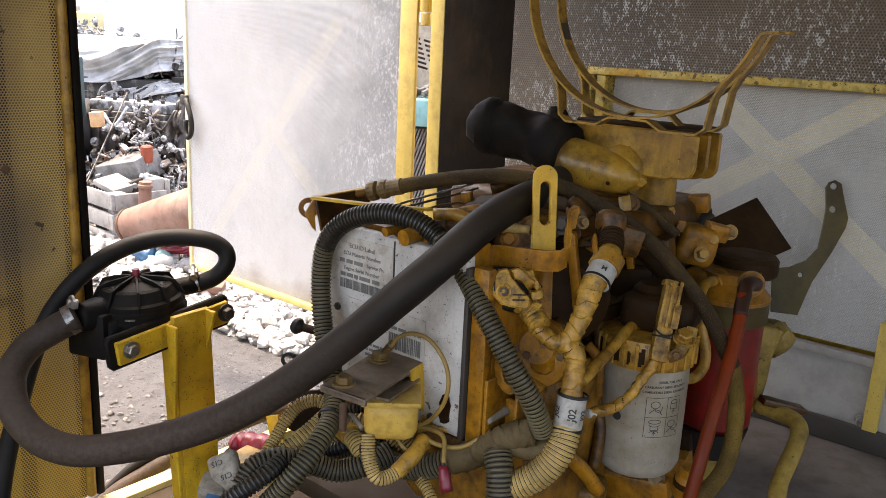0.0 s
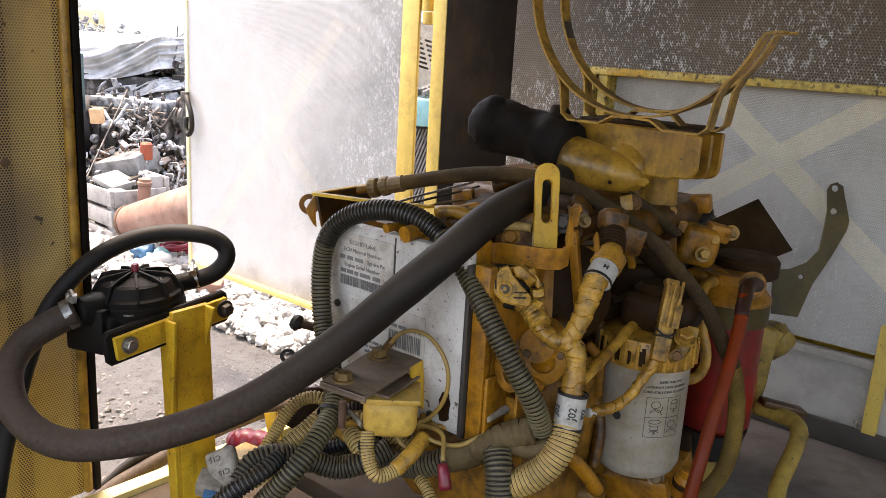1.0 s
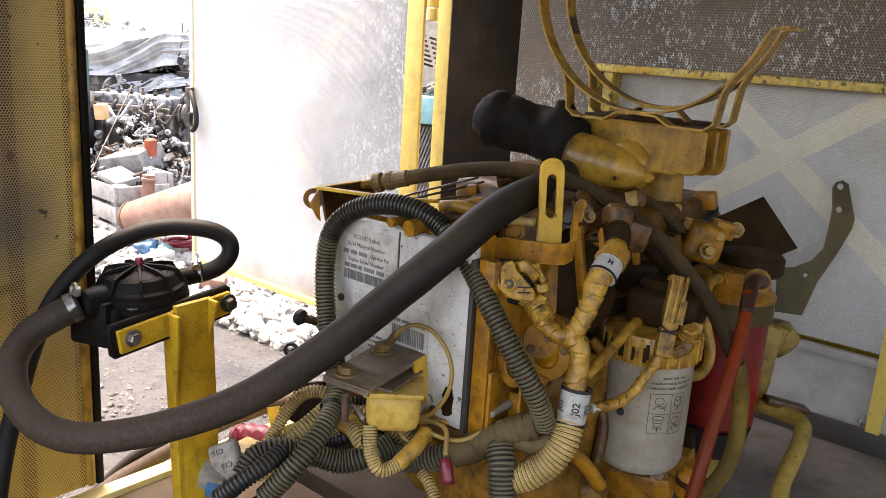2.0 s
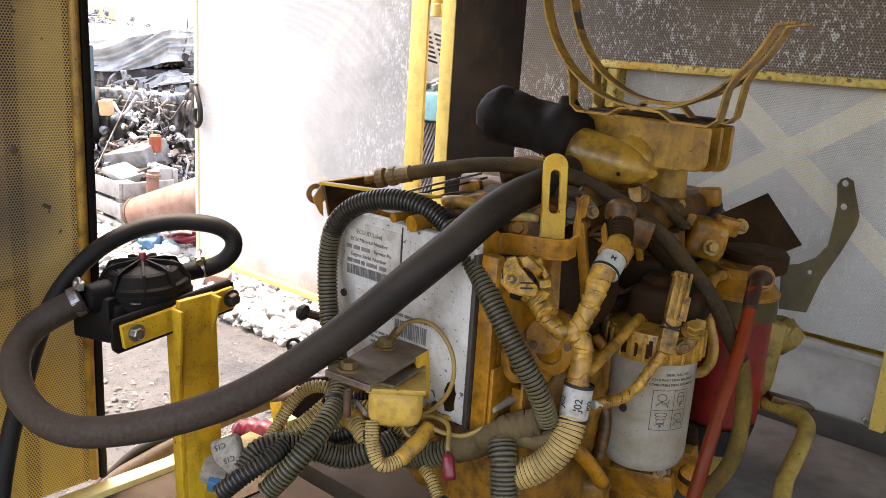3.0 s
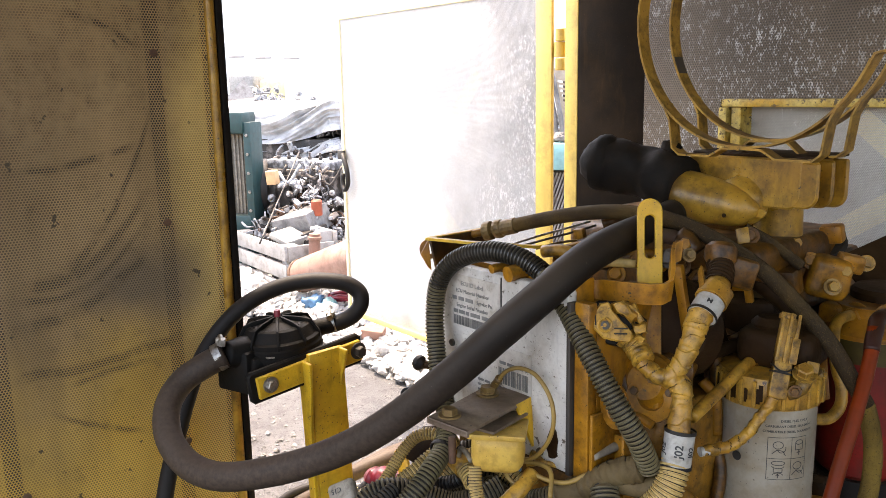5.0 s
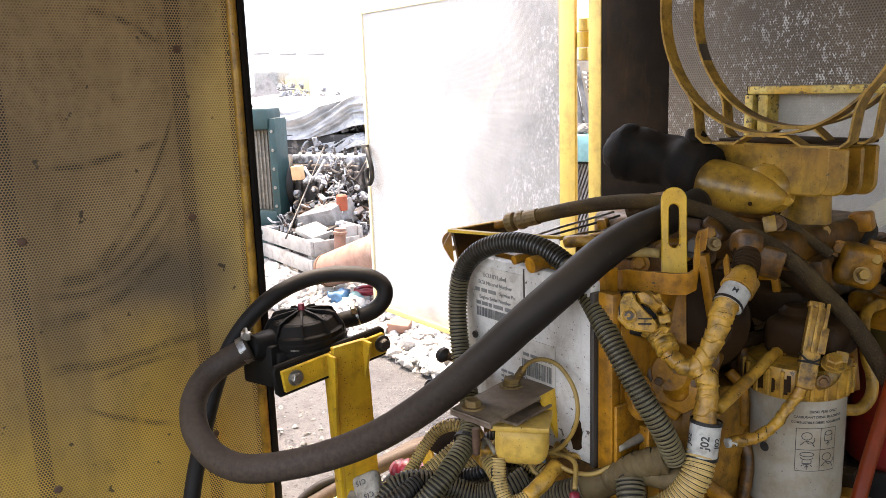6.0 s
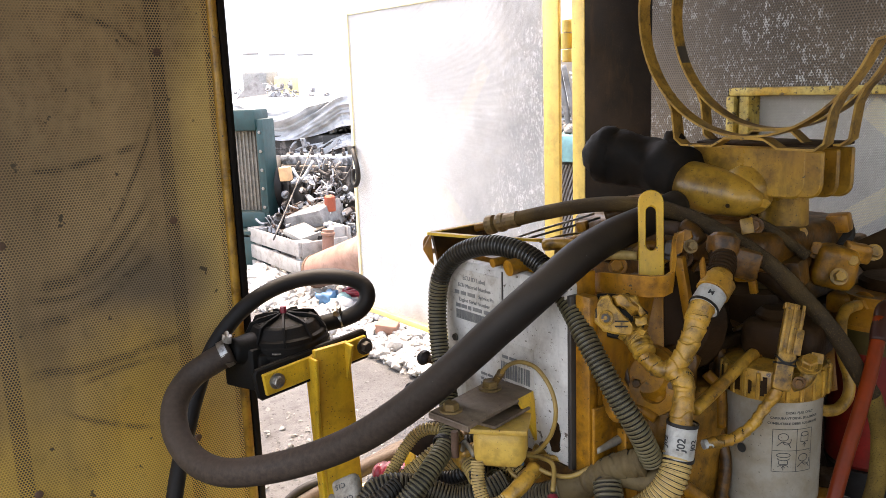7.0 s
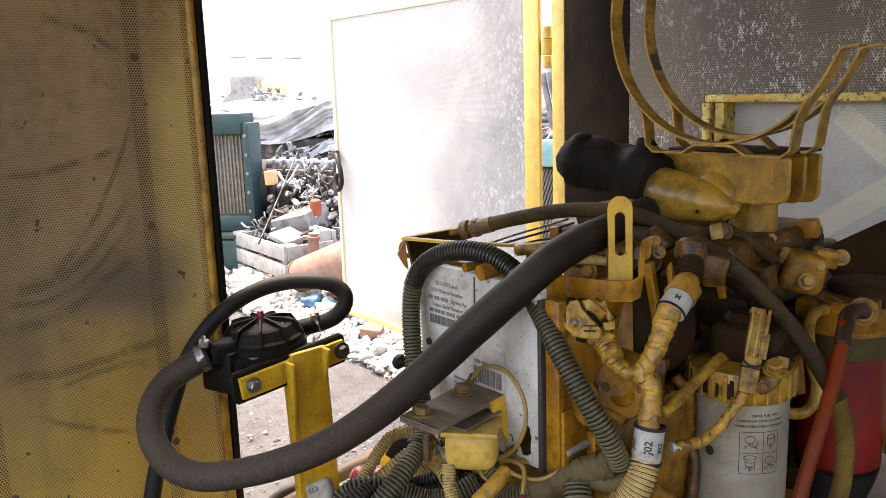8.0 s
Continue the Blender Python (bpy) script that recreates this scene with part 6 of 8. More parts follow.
for a, b, r, mt in (((-0.463, 1.276, 1.053), (-0.398, 1.318, 1.001), 0.0075, BRAID), ((-0.420, 1.227, 0.998), (-0.356, 1.242, 0.953), 0.0145, OILY), ((-0.516, 1.132, 1.054), (-0.464, 1.161, 1.043), 0.010, RUSTY), ((-0.474, 1.143, 1.057), (-0.449, 1.146, 1.038), 0.012, CAST_DARK), ((-0.610, 1.145, 1.056), (-0.561, 1.194, 1.069), 0.010, CAST_DARK), ((-0.611, 1.025, 1.032), (-0.561, 1.042, 1.031), 0.0085, TAPE),
                    ((-0.538, 1.032, 1.021), (-0.486, 1.067, 1.028), 0.006, COND_TAN), ((-0.524, 1.074, 1.026), (-0.486, 1.111, 1.033), 0.008, CAST), ((-0.399, 1.278, 0.884), (-0.371, 1.308, 0.898), 0.012, CAST_DARK), ((-0.489, 1.099, 0.963), (-0.479, 1.091, 0.871), 0.010, CAST_DARK)):
    a, b = Vector(a), Vector(b)
    part("pipe", tube([a, (a + b) / 2 + Vector((0, 0, 0.004)), b], r, 0.006, 14, lumps=0.02), mt, engine)
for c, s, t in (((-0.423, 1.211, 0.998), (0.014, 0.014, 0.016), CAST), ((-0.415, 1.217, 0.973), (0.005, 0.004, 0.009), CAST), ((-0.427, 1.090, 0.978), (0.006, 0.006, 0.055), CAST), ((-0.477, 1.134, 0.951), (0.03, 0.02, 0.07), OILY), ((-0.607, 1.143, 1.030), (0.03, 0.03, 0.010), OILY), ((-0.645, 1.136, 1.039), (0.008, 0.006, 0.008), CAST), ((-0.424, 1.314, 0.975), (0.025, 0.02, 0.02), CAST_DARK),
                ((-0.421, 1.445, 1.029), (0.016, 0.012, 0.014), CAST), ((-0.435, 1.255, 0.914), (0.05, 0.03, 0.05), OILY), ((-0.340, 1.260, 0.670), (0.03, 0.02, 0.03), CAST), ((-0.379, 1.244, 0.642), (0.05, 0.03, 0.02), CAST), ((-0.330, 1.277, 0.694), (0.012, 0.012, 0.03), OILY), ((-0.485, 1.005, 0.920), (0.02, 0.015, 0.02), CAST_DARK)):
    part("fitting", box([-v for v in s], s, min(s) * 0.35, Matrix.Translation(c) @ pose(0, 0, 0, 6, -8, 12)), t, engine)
for c in ((-0.497, 1.086, 1.029), (-0.470, 1.095, 1.027), (-0.462, 1.137, 1.046), (-0.455, 1.120, 1.021), (-0.557, 1.044, 1.026), (-0.508, 1.056, 1.012), (-0.450, 1.271, 1.043), (-0.414, 1.372, 0.999), (-0.430, 1.161, 1.031), (-0.455, 1.039, 0.859), (-0.476, 1.028, 0.879), (-0.342, 1.272, 0.710), (-0.345, 1.227, 0.667)):
    part("bolt", bolt_mesh(c, (0.4, -0.8, 0.35), 0.0085, 0.008), random.choice((CAST, BRASS, CAST_DARK, CAST)), engine)

# injection pump between control unit and fuel filter
inj = thing("injection_pump", "oily yellow injection pump with bolted flange and steel lines", "injection pump", (-0.455, 1.071, 0.815))
part("housing", crumple(box((-0.055, -0.035, -0.06), (0.05, 0.05, 0.055), 0.012, Matrix.Translation((-0.473, 1.085, 0.862)) @ pose(0, 0, 0, 0, 8, 38)), 0.008, 35, 6), CAST_DARK, inj)
part("flange", crumple(lathe([(0.012, 0.0), (0.030, 0.0), (0.032, 0.004), (0.030, 0.012), (0.016, 0.014), (0.012, 0.0)], (-0.430, 1.036, 0.872), (0.45, -0.85, 0.2), 26), 0.002, 60, 0), CAST, inj)
for k in range(5):
    a = radians(72 * k + 20)
    part("flange_bolt", bolt_mesh(Vector((-0.426, 1.029, 0.875)) + Vector((0.023 * math.cos(a) * 0.8, 0.012 * math.cos(a), 0.023 * math.sin(a))), (0.45, -0.85, 0.2), 0.0055, 0.006, False), CAST_DARK, inj)
for k, (x, y) in enumerate(((905, 560), (928, 566), (985, 560), (1008, 556))):
    b0 = Vector((-0.488, 1.074, 0.908)) + Vector((0.018 * k, 0.012 * k, 0.002 * k))
    part("valve", lathe([(0, 0), (0.009, 0), (0.009, 0.012), (0.0065, 0.014), (0.0065, 0.024), (0.0085, 0.025), (0.0085, 0.034), (0.003, 0.038), (0, 0.038)], b0, (0.05, -0.15, 1), 14), (CAST, CAST_DARK, BRASS, CAST)[k], inj)
    e_ = b0 + Vector((0, 0, 0.036))
    part("steel_line", tube([e_, e_ + Vector((0.004, -0.008, 0.02)), e_ + Vector((0.02 - 0.01 * k, 0.03, 0.04 + 0.008 * k)), e_ + Vector((0.05, 0.10, 0.05))], 0.0032, 0.005, 10), (DARK, CAST, RUSTY, CAST_DARK)[k], inj)
for a, b, c, r, mt in (((-0.465, 1.014, 0.829), (-0.441, 1.014, 0.850), (-0.416, 1.019, 0.843), 0.006, CAST), ((-0.476, 1.001, 0.857), (-0.467, 1.012, 0.868), (-0.469, 1.031, 0.893), 0.007, CAST_DARK), ((-0.418, 1.122, 0.876), (-0.402, 1.128, 0.855), (-0.399, 1.129, 0.807), 0.007, CAST), ((-0.436, 1.136, 0.883), (-0.424, 1.166, 0.904), (-0.409, 1.208, 0.911), 0.009, OILY),
                       ((-0.432, 1.202, 0.910), (-0.411, 1.225, 0.927), (-0.394, 1.257, 0.941), 0.005, CAST_DARK), ((-0.408, 1.133, 0.802), (-0.392, 1.132, 0.758), (-0.389, 1.118, 0.706), 0.008, CAST_DARK), ((-0.397, 1.046, 0.755), (-0.383, 1.075, 0.725), (-0.369, 1.101, 0.687), 0.010, CAST)):
    part("steel_line", tube([a, b, c], r, 0.005, 12, lumps=0.02), mt, inj)

# short oily cable and stub between filter head and intake
stub = thing("oily_cable", "oil-black cable with a grey sleeve crossing to the bracket", "cable", (-0.414, 1.268, 0.954))
part("sleeve", tube([(-0.424, 1.247, 0.980), (-0.412, 1.259, 0.970), (-0.401, 1.272, 0.962)], 0.0145, 0.004, 18, lumps=0.04), TAPED_GREY, stub)
part("cable", tube([(-0.403, 1.269, 0.964), (-0.390, 1.283, 0.954), (-0.381, 1.299, 0.943)], 0.0115, 0.004, 16, lumps=0.08), OILY, stub)
braid2 = thing("black_wire_bundle", "black corrugated wire bundle behind the braided hose", "wire bundle", (-0.469, 1.399, 1.007))
part("bundle", tube([(-0.489, 1.347, 1.033), (-0.471, 1.380, 1.010), (-0.457, 1.410, 0.990), (-0.442, 1.441, 0.975)], 0.0075, seg=14, pitch=0.005, depth=0.0012), COND_BLACK, braid2)
part("clamp", box((-0.010, -0.008, -0.010), (0.010, 0.008, 0.010), 0.002, Matrix.Translation((-0.484, 1.346, 1.032)) @ pose(0, 0, 0, 0, 20, 40)), CAST, braid2)

# intake casting with its crossover box
INTO_XZ = Matrix(((1, 0, 0), (0, 0, 1), (0, 1, 0))).to_4x4()
intake = thing("intake_manifold", "cast yellow intake pipe under a finned flange box", "intake manifold", (-0.5, 1.32, 1.0))
part("pipe", crumple(tube([(-0.600, 1.255, 1.104), (-0.560, 1.262, 1.096), (-0.525, 1.268, 1.089), (-0.495, 1.276, 1.083), (-0.474, 1.284, 1.079), (-0.460, 1.290, 1.077), (-0.453, 1.295, 1.076)], 0.033, 0.004, 32, taper=[0.0325, 0.0335, 0.0345, 0.035, 0.035, 0.033, 0.030, 0.024, 0.008]), 0.0016, 30, 0), INTAKE, intake)
part("bulge", crumple(lathe([(0, -0.036), (0.022, -0.032), (0.034, -0.016), (0.037, 0.0), (0.034, 0.016), (0.022, 0.030), (0, 0.034)], (-0.488, 1.308, 1.086), (0.8, 0.5, 0.25), 26), 0.002, 40, 0), INTAKE, intake, "cast swelling where the pipe turns into the box")
part("tip_tab", plate([(-0.014, -0.006), (0.002, -0.007), (0.009, 0.001), (0.004, 0.006), (-0.014, 0.005)], 0.004, Matrix.Translation((-0.446, 1.286, 1.074)) @ INTO_XZ, bevel=0.0012), INTAKE, intake)
part("casting_mark", lathe([(0, 0), (0.003, 0), (0.003, 0.0012), (0, 0.0012)], (-0.478, 1.2475, 1.072), (0.1, -1, 0), 12), OILY, intake)
i0, i1 = Vector((-0.578, 1.300, 1.138)), Vector((-0.397, 1.300, 1.145))
zt = 1.150
def rounded(x0, x1, z0, z1, r, n=6):
    """Outline with rounded lower corners."""
    return ring(x0 + r, z0 + r, r, n, a0=180, a1=270) + ring(x1 - r, z0 + r, r, n, a0=270, a1=360) + [(x1, z1), (x0, z1)]


part("flange_box", plate(rounded(i0.x, i1.x, 1.080, zt, 0.022), 0.098, Matrix.Translation((0, 1.302, 0)) @ INTO_XZ, bevel=0.003), INTAKE, intake)
for j in range(3):
    part("fin", plate(rounded(i1.x - 0.03, i1.x + 0.022, 1.083 - 0.003 * j, zt - 0.003, 0.020), 0.007, Matrix.Translation((0, 1.303 + 0.040 * j, 0)) @ INTO_XZ, bevel=0.0025), INTAKE, intake)
part("top_gasket", box((i0.x + 0.004, 1.306, zt), (i1.x + 0.018, 1.394, zt + 0.005), 0.002), OILY, intake, "oil-dark gasket on the flange")
part("neck", lathe([(0.030, 0.0), (0.033, 0.0), (0.035, 0.03), (0.033, 0.09), (0.045, 0.13), (0, 0.13)], Vector((-0.464, 1.366, 1.025)) - Vector((0, 0, 0.03)), (0, 0, 1), 28), INTAKE, intake)
part("neck_lug", bolt_mesh((-0.436, 1.356, 1.025), (0.85, -0.35, 0.1), 0.0085, 0.012, True), INTAKE, intake)
part("stay", quad_plate([Vector((-0.461, 1.251, 1.054)), Vector((-0.449, 1.262, 1.058)), Vector((-0.443, 1.260, 1.037)), Vector((-0.455, 1.249, 1.034))], 0.006, 0.001, (0, -1, 0)), INTAKE, intake)
elbow = thing("rubber_elbow", "dark rubber intake elbow pushed on the casting", "rubber elbow", (-0.629, 1.212, 1.075))
part("elbow", crumple(tube([(-0.553, 1.254, 1.109), (-0.571, 1.254, 1.114), (-0.597, 1.253, 1.119), (-0.628, 1.249, 1.125), (-0.662, 1.237, 1.132), (-0.685, 1.226, 1.136), (-0.699, 1.220, 1.136), (-0.707, 1.217, 1.136), (-0.712, 1.214, 1.137)], 0.037, 0.006, 28, taper=[0.0375, 0.041, 0.041, 0.038, 0.038, 0.043, 0.042, 0.037, 0.020], lumps=0.012), 0.005, 30, 0, 4.0), SEAL, elbow)
part("fold", crumple(tube([(-0.583, 1.248, 1.148), (-0.583, 1.263, 1.156), (-0.583, 1.274, 1.149)], 0.02, 0.006, 18, taper=[0.010, 0.020, 0.012]), 0.006, 40, 0), SEAL, elbow)
part("band", crumple(lathe([(0.040, -0.013), (0.0425, -0.010), (0.0442, -0.004), (0.0442, 0.004), (0.0425, 0.010), (0.040, 0.013), (0.040, -0.013)], (-0.681, 1.227, 1.135), Vector((-0.685, 1.226, 1.136)) - Vector((-0.670, 1.233, 1.133)), 32), 0.005, 26, 0, 4.0), SEAL, elbow)

# strap cradle of the missing air cleaner
cradle = thing("strap_cradle", "pair of yellow strap bands of a removed air cleaner, chipped", "cradle", (-0.48, 1.34, 1.155))
CZ = 1.3455
for yy, CX, CR in ((1.26, -0.459, 0.177), (1.345, -0.470, 0.172)):
    b_ = part("band", band((CX, yy, CZ), CR, 0.023, 0.003, 130, 338), CRADLE, cradle)
    if CX < -0.465:
        part("bare_patch", band((CX, yy, CZ), CR - 0.0008, 0.0205, 0.0006, 197, 206, 8), DARK, b_, "bare dark patch where paint flaked")
    a = radians(338)
    e_ = Vector((CX + (CR + 0.0015) * math.cos(a), yy, CZ + (CR + 0.0015) * math.sin(a)))
    part("end_tab", strap([e_ - Vector((0.003, 0, 0.008)), e_ + Vector((0.004, 0, 0.006)), e_ + Vector((0.012, 0, 0.008)), e_ + Vector((0.026, 0, 0.009))], 0.022, 0.003, (0, 1, 0)), CRADLE, b_)
    for sx in (-1, 1):
        x0 = CX + sx * 0.095
        z1 = CZ - math.sqrt(CR ** 2 - 0.13 ** 2) - 0.004
        part("foot", strap([(CX + sx * 0.13, yy, z1 + 0.004), (CX + sx * 0.118, yy, z1 - 0.02), (CX + sx * 0.112, yy, zt + 0.012), (CX + sx * 0.100, yy, zt + 0.003), (CX + sx * 0.05, yy, zt + 0.003), (CX + sx * 0.03, yy, CZ - CR - 0.004), (CX, yy, CZ - CR - 0.003)], 0.022, 0.003, (0, 1, 0)), CRADLE, b_)

# ---------------------------------------------------------------- filters
ff = thing("fuel_filter", "white spin-on fuel filter with printed pictograms", "fuel filter", (-0.357, 1.186, 0.670))
fc = Vector((-0.367, 1.195, 0.758))
fz0, fz1 = Vector((-0.344, 1.151, 0.694)).z, Vector((-0.362, 1.162, 0.857)).z
FR = 0.0595
part("can", lathe([(0, 0.0), (0.030, 0.0), (FR - 0.010, 0.003), (FR - 0.003, 0.010), (FR, 0.020), (FR, fz1 - fz0), (0, fz1 - fz0)], (fc.x, fc.y, fz0), (0, 0, 1), 56), FILTER, ff)
part("collar", join(lathe([(FR - 0.004, 0), (FR + 0.004, 0.002), (FR + 0.006, 0.012), (FR + 0.006, 0.032), (FR + 0.002, 0.040), (0.035, 0.046), (0, 0.046)], (fc.x, fc.y, fz1 - 0.004), (0, 0, 1), 48),
                    ), TAPE, ff, "yellowed ribbed filter collar")
for i in range(24):
    part("collar_rib", box((FR + 0.004, -0.0025, fz1 + 0.000), (FR + 0.008, 0.0025, fz1 + 0.034), 0.001, Matrix.Translation((fc.x, fc.y, 0)) @ pose(0, 0, 0, 0, 0, 15 * i), 1), TAPE, ff)
part("base_fitting", lathe([(0, 0), (0.017, 0), (0.019, 0.006), (0.019, 0.030), (0.014, 0.036), (0.014, 0.048), (0, 0.05)], (-0.292, 1.208, 0.666), (0.1, -0.1, 1), 18), CAST, ff)
part("base_band", lathe([(0.0185, 0.020), (0.0205, 0.020), (0.0205, 0.028), (0.0185, 0.028), (0.0185, 0.020)], (-0.292, 1.208, 0.666), (0.1, -0.1, 1), 18), OILY, ff)
# dark strips between some ribs on one side of the collar
ro = random.Random(12)
for i in range(11):
    part("dark_streak", box((FR + 0.0055, -ro.uniform(0.0012, 0.004), fz1 + ro.uniform(0.0, 0.012)), (FR + 0.0066, ro.uniform(0.0012, 0.004), fz1 + ro.uniform(0.020, 0.030)), 0.0002, Matrix.Translation((fc.x, fc.y, 0)) @ pose(0, 0, 0, 0, 0, -138 + 15 * (i // 2) + ro.uniform(4, 11)), 1), OILY, ff)
part("drain", lathe([(0, 0), (0.010, 0), (0.010, 0.014), (0, 0.014)], (fc.x, fc.y, fz0 - 0.013), (0, 0, 1), 16), DARK, ff)
part("head", join(box((-0.035, -0.035, 0.0), (0.06, 0.05, 0.05), 0.014, Matrix.Translation((fc.x, fc.y, fz1 + 0.040)) @ pose(0, 0, 0, 0, 0, 10), 3), lathe([(0, 0), (0.024, 0), (0.026, 0.006), (0.018, 0.014), (0, 0.016)], (fc.x, fc.y, fz1 + 0.088), (0, 0, 1), 24)), OILY, ff)
fd = Vector((0.5, -0.87, 0)).normalized()
ft = Vector((0.87, 0.5, 0))


def on_sleeve(text, size, z, ang):
    f = fd * math.cos(radians(ang)) + ft * math.sin(radians(ang))
    return wrap_text(text, size, (fc.x, fc.y, fz1 + z), (0, 0, -1), f, FR, ff, 0)


on_sleeve("DIESEL FUEL ONLY", 0.0044, -0.0165, 33)
on_sleeve("CARBURANT DIESEL SEULEMENT", 0.0042, -0.0235, 28)
on_sleeve("COMBUSTIBLE DIESEL SOLAMENTE", 0.0042, -0.0305, 27)
A0, A1, Z0, Z1 = 2, 50, -0.094, -0.038
AM, ZM = (A0 + A1) / 2 + 4, (Z0 + Z1) / 2


def can_line(pts, w=0.0011):
    """One printed stroke on the can: places (degrees, height)."""
    bm = bmesh.new()
    k = math.degrees(1.0 / FR)
    for (a0, z0), (a1, z1) in zip(pts, pts[1:]):
        dx, dz = (a1 - a0) / k, z1 - z0
        n = math.hypot(dx, dz) or 1.0
        ox, oz = -dz / n * w / 2 * k, dx / n * w / 2
        vs = []
        for a, z in ((a0 - ox, z0 - oz), (a1 - ox, z1 - oz), (a1 + ox, z1 + oz), (a0 + ox, z0 + oz)):
            q = (fd * math.cos(radians(a)) + ft * math.sin(radians(a))) * (FR + 0.0005)
            vs.append(bm.verts.new((fc.x + q.x, fc.y + q.y, fz1 + z)))
        bm.faces.new(vs)
    return bm


def arc_on(a, z, ra, rz, t0, t1, n=10):
    return [(a + ra * math.cos(radians(t0 + (t1 - t0) * i / n)), z + rz * math.sin(radians(t0 + (t1 - t0) * i / n))) for i in range(n + 1)]


grid_ = [[(A0 + (A1 - A0) * i / 10, z) for i in range(11)] for z in (Z0, ZM, Z1)] + [[(a, Z0), (a, Z1)] for a in (A0, AM, A1)]
for line in grid_:
    part("pictogram_frame", can_line(line, 0.0007), INK, ff)
for ca, cz, kind_ in ((15, ZM + 0.014, 0), (40, ZM + 0.014, 1), (15, ZM - 0.014, 2), (40, ZM - 0.014, 3)):
    if kind_ in (0, 3):
        strokes = [arc_on(ca - 1, cz + 0.004, 6, 0.005, 0, 360), [(ca - 8, cz - 0.008), (ca - 2, cz - 0.002), (ca + 5, cz - 0.004), (ca + 8, cz - 0.010)], arc_on(ca + 3, cz, 5, 0.006, 200, 380)]
    elif kind_ == 1:
        strokes = [arc_on(ca, cz + 0.007, 5, 0.003, 0, 360), [(ca - 5, cz + 0.007), (ca - 5, cz - 0.003), (ca + 5, cz - 0.003), (ca + 5, cz + 0.007)], [(ca, cz - 0.010), (ca, cz - 0.005)], [(ca - 2, cz - 0.007), (ca, cz - 0.004), (ca + 2, cz - 0.007)]]
    else:
        strokes = [arc_on(ca, cz + 0.008, 8, 0.003, 0, 360), arc_on(ca, cz + 0.004, 7, 0.003, 180, 360), [(ca - 5, cz + 0.001), (ca - 5, cz - 0.004), (ca + 5, cz - 0.004), (ca + 5, cz + 0.001)], arc_on(ca, cz - 0.008, 6, 0.003, 0, 180), [(ca, cz - 0.012), (ca, cz - 0.006)], [(ca - 2, cz - 0.009), (ca, cz - 0.006), (ca + 2, cz - 0.009)]]
    for line in strokes:
        part("pictogram", can_line(line, 0.0009), INK, ff)
part("dot", lathe([(0, 0), (0.0062, 0), (0.0062, 0.0005), (0, 0.0005)], Vector((-0.369, 1.131, 0.787)), fd * 0.83 - ft * 0.55, 20), INK, ff)
part("cable_end", lathe([(0, 0), (0.006, 0), (0.006, 0.014), (0, 0.014)], (-0.370, 1.051, 0.815), Vector((-0.363, 1.066, 0.816)) - Vector((-0.370, 1.051, 0.815)), 14), SLEEVE, ff, "white cable end sleeve")
part("side_cable", tube([(-0.368, 1.055, 0.816), (-0.360, 1.073, 0.816), (-0.350, 1.088, 0.820), (-0.340, 1.106, 0.834), (-0.334, 1.121, 0.853), (-0.329, 1.131, 0.866), (-0.326, 1.136, 0.876)], 0.0068, 0.0015, 28, lumps=0.02, wrap=0.0018, taper=[0.006, 0.0075, 0.007, 0.0065, 0.0065, 0.007, 0.007]), TAPE, ff)
part("lead", tube([(-0.376, 1.041, 0.860), (-0.377, 1.068, 0.868), (-0.376, 1.109, 0.884), (-0.375, 1.150, 0.901), (-0.376, 1.184, 0.906)], 0.0075, 0.004, 16, lumps=0.02), TAPE, ff)
part("lead_nut", bolt_mesh((-0.376, 1.176, 0.906), Vector((-0.375, 1.150, 0.901)) - Vector((-0.376, 1.184, 0.906)), 0.012, 0.012, True), CAST_DARK, ff)
sens = thing("sensor_plug", "yellowed ribbed sensor plug clipped to the filter collar", "sensor plug", (-0.320, 1.130, 0.878))
p0, p1 = Vector((-0.323, 1.135, 0.876)), Vector((-0.330, 1.174, 0.973))
H = (p1 - p0).length
sm = Matrix.Translation(p0) @ frame_of(p1 - p0, (0.75, 0.6, 0))
part("lower_body", crumple(box((-0.0105, -0.008, 0.0), (0.0105, 0.009, H * 0.5), 0.003, sm), 0.0015, 120, 3), CONN, sens)
part("upper_body", box((-0.0115, -0.008, H * 0.45), (0.0115, 0.009, H * 0.95), 0.003, sm), CONN, sens)
for i in range(3):
    part("rib", box((-0.0115 + 0.0088 * i, -0.0115, H * 0.42), (-0.0075 + 0.0088 * i, -0.0075, H), 0.0012, sm), CONN, sens)
part("top_lip", box((-0.0135, -0.0095, H * 0.93), (0.004, 0.0095, H * 1.0), 0.0015, sm), CONN, sens)
part("clip", box((0.0045, -0.0122, H * 0.42), (0.0135, -0.0085, H * 0.72), 0.001, sm), CONN, sens)
part("elbow", tube([sm @ Vector((0.012, 0.0, H * 0.08)), sm @ Vector((0.024, -0.004, H * 0.16)), sm @ Vector((0.030, -0.002, H * 0.36))], 0.008, 0.004, 14, lumps=0.05), CONN, sens)
part("nut", bolt_mesh(sm @ Vector((0.026, -0.004, H * 0.34)), (0.3, -0.4, 0.85), 0.010, 0.010), CONN, sens)
part("tab", box((0.026, -0.008, H * 0.38), (0.040, -0.005, H * 0.50), 0.001, sm), CONN, sens)
for k, dz in ((0.30, 0.0), (0.35, 0.004)):
    loop_ = [sm @ Vector((0.0128 * math.cos(a), 0.0115 * math.sin(a), H * k + dz * math.cos(a * 2))) for a in [j * math.pi / 5 for j in range(11)]]
    part("tie", tube(loop_, 0.0012, 0.003, 8), BLACK, sens)
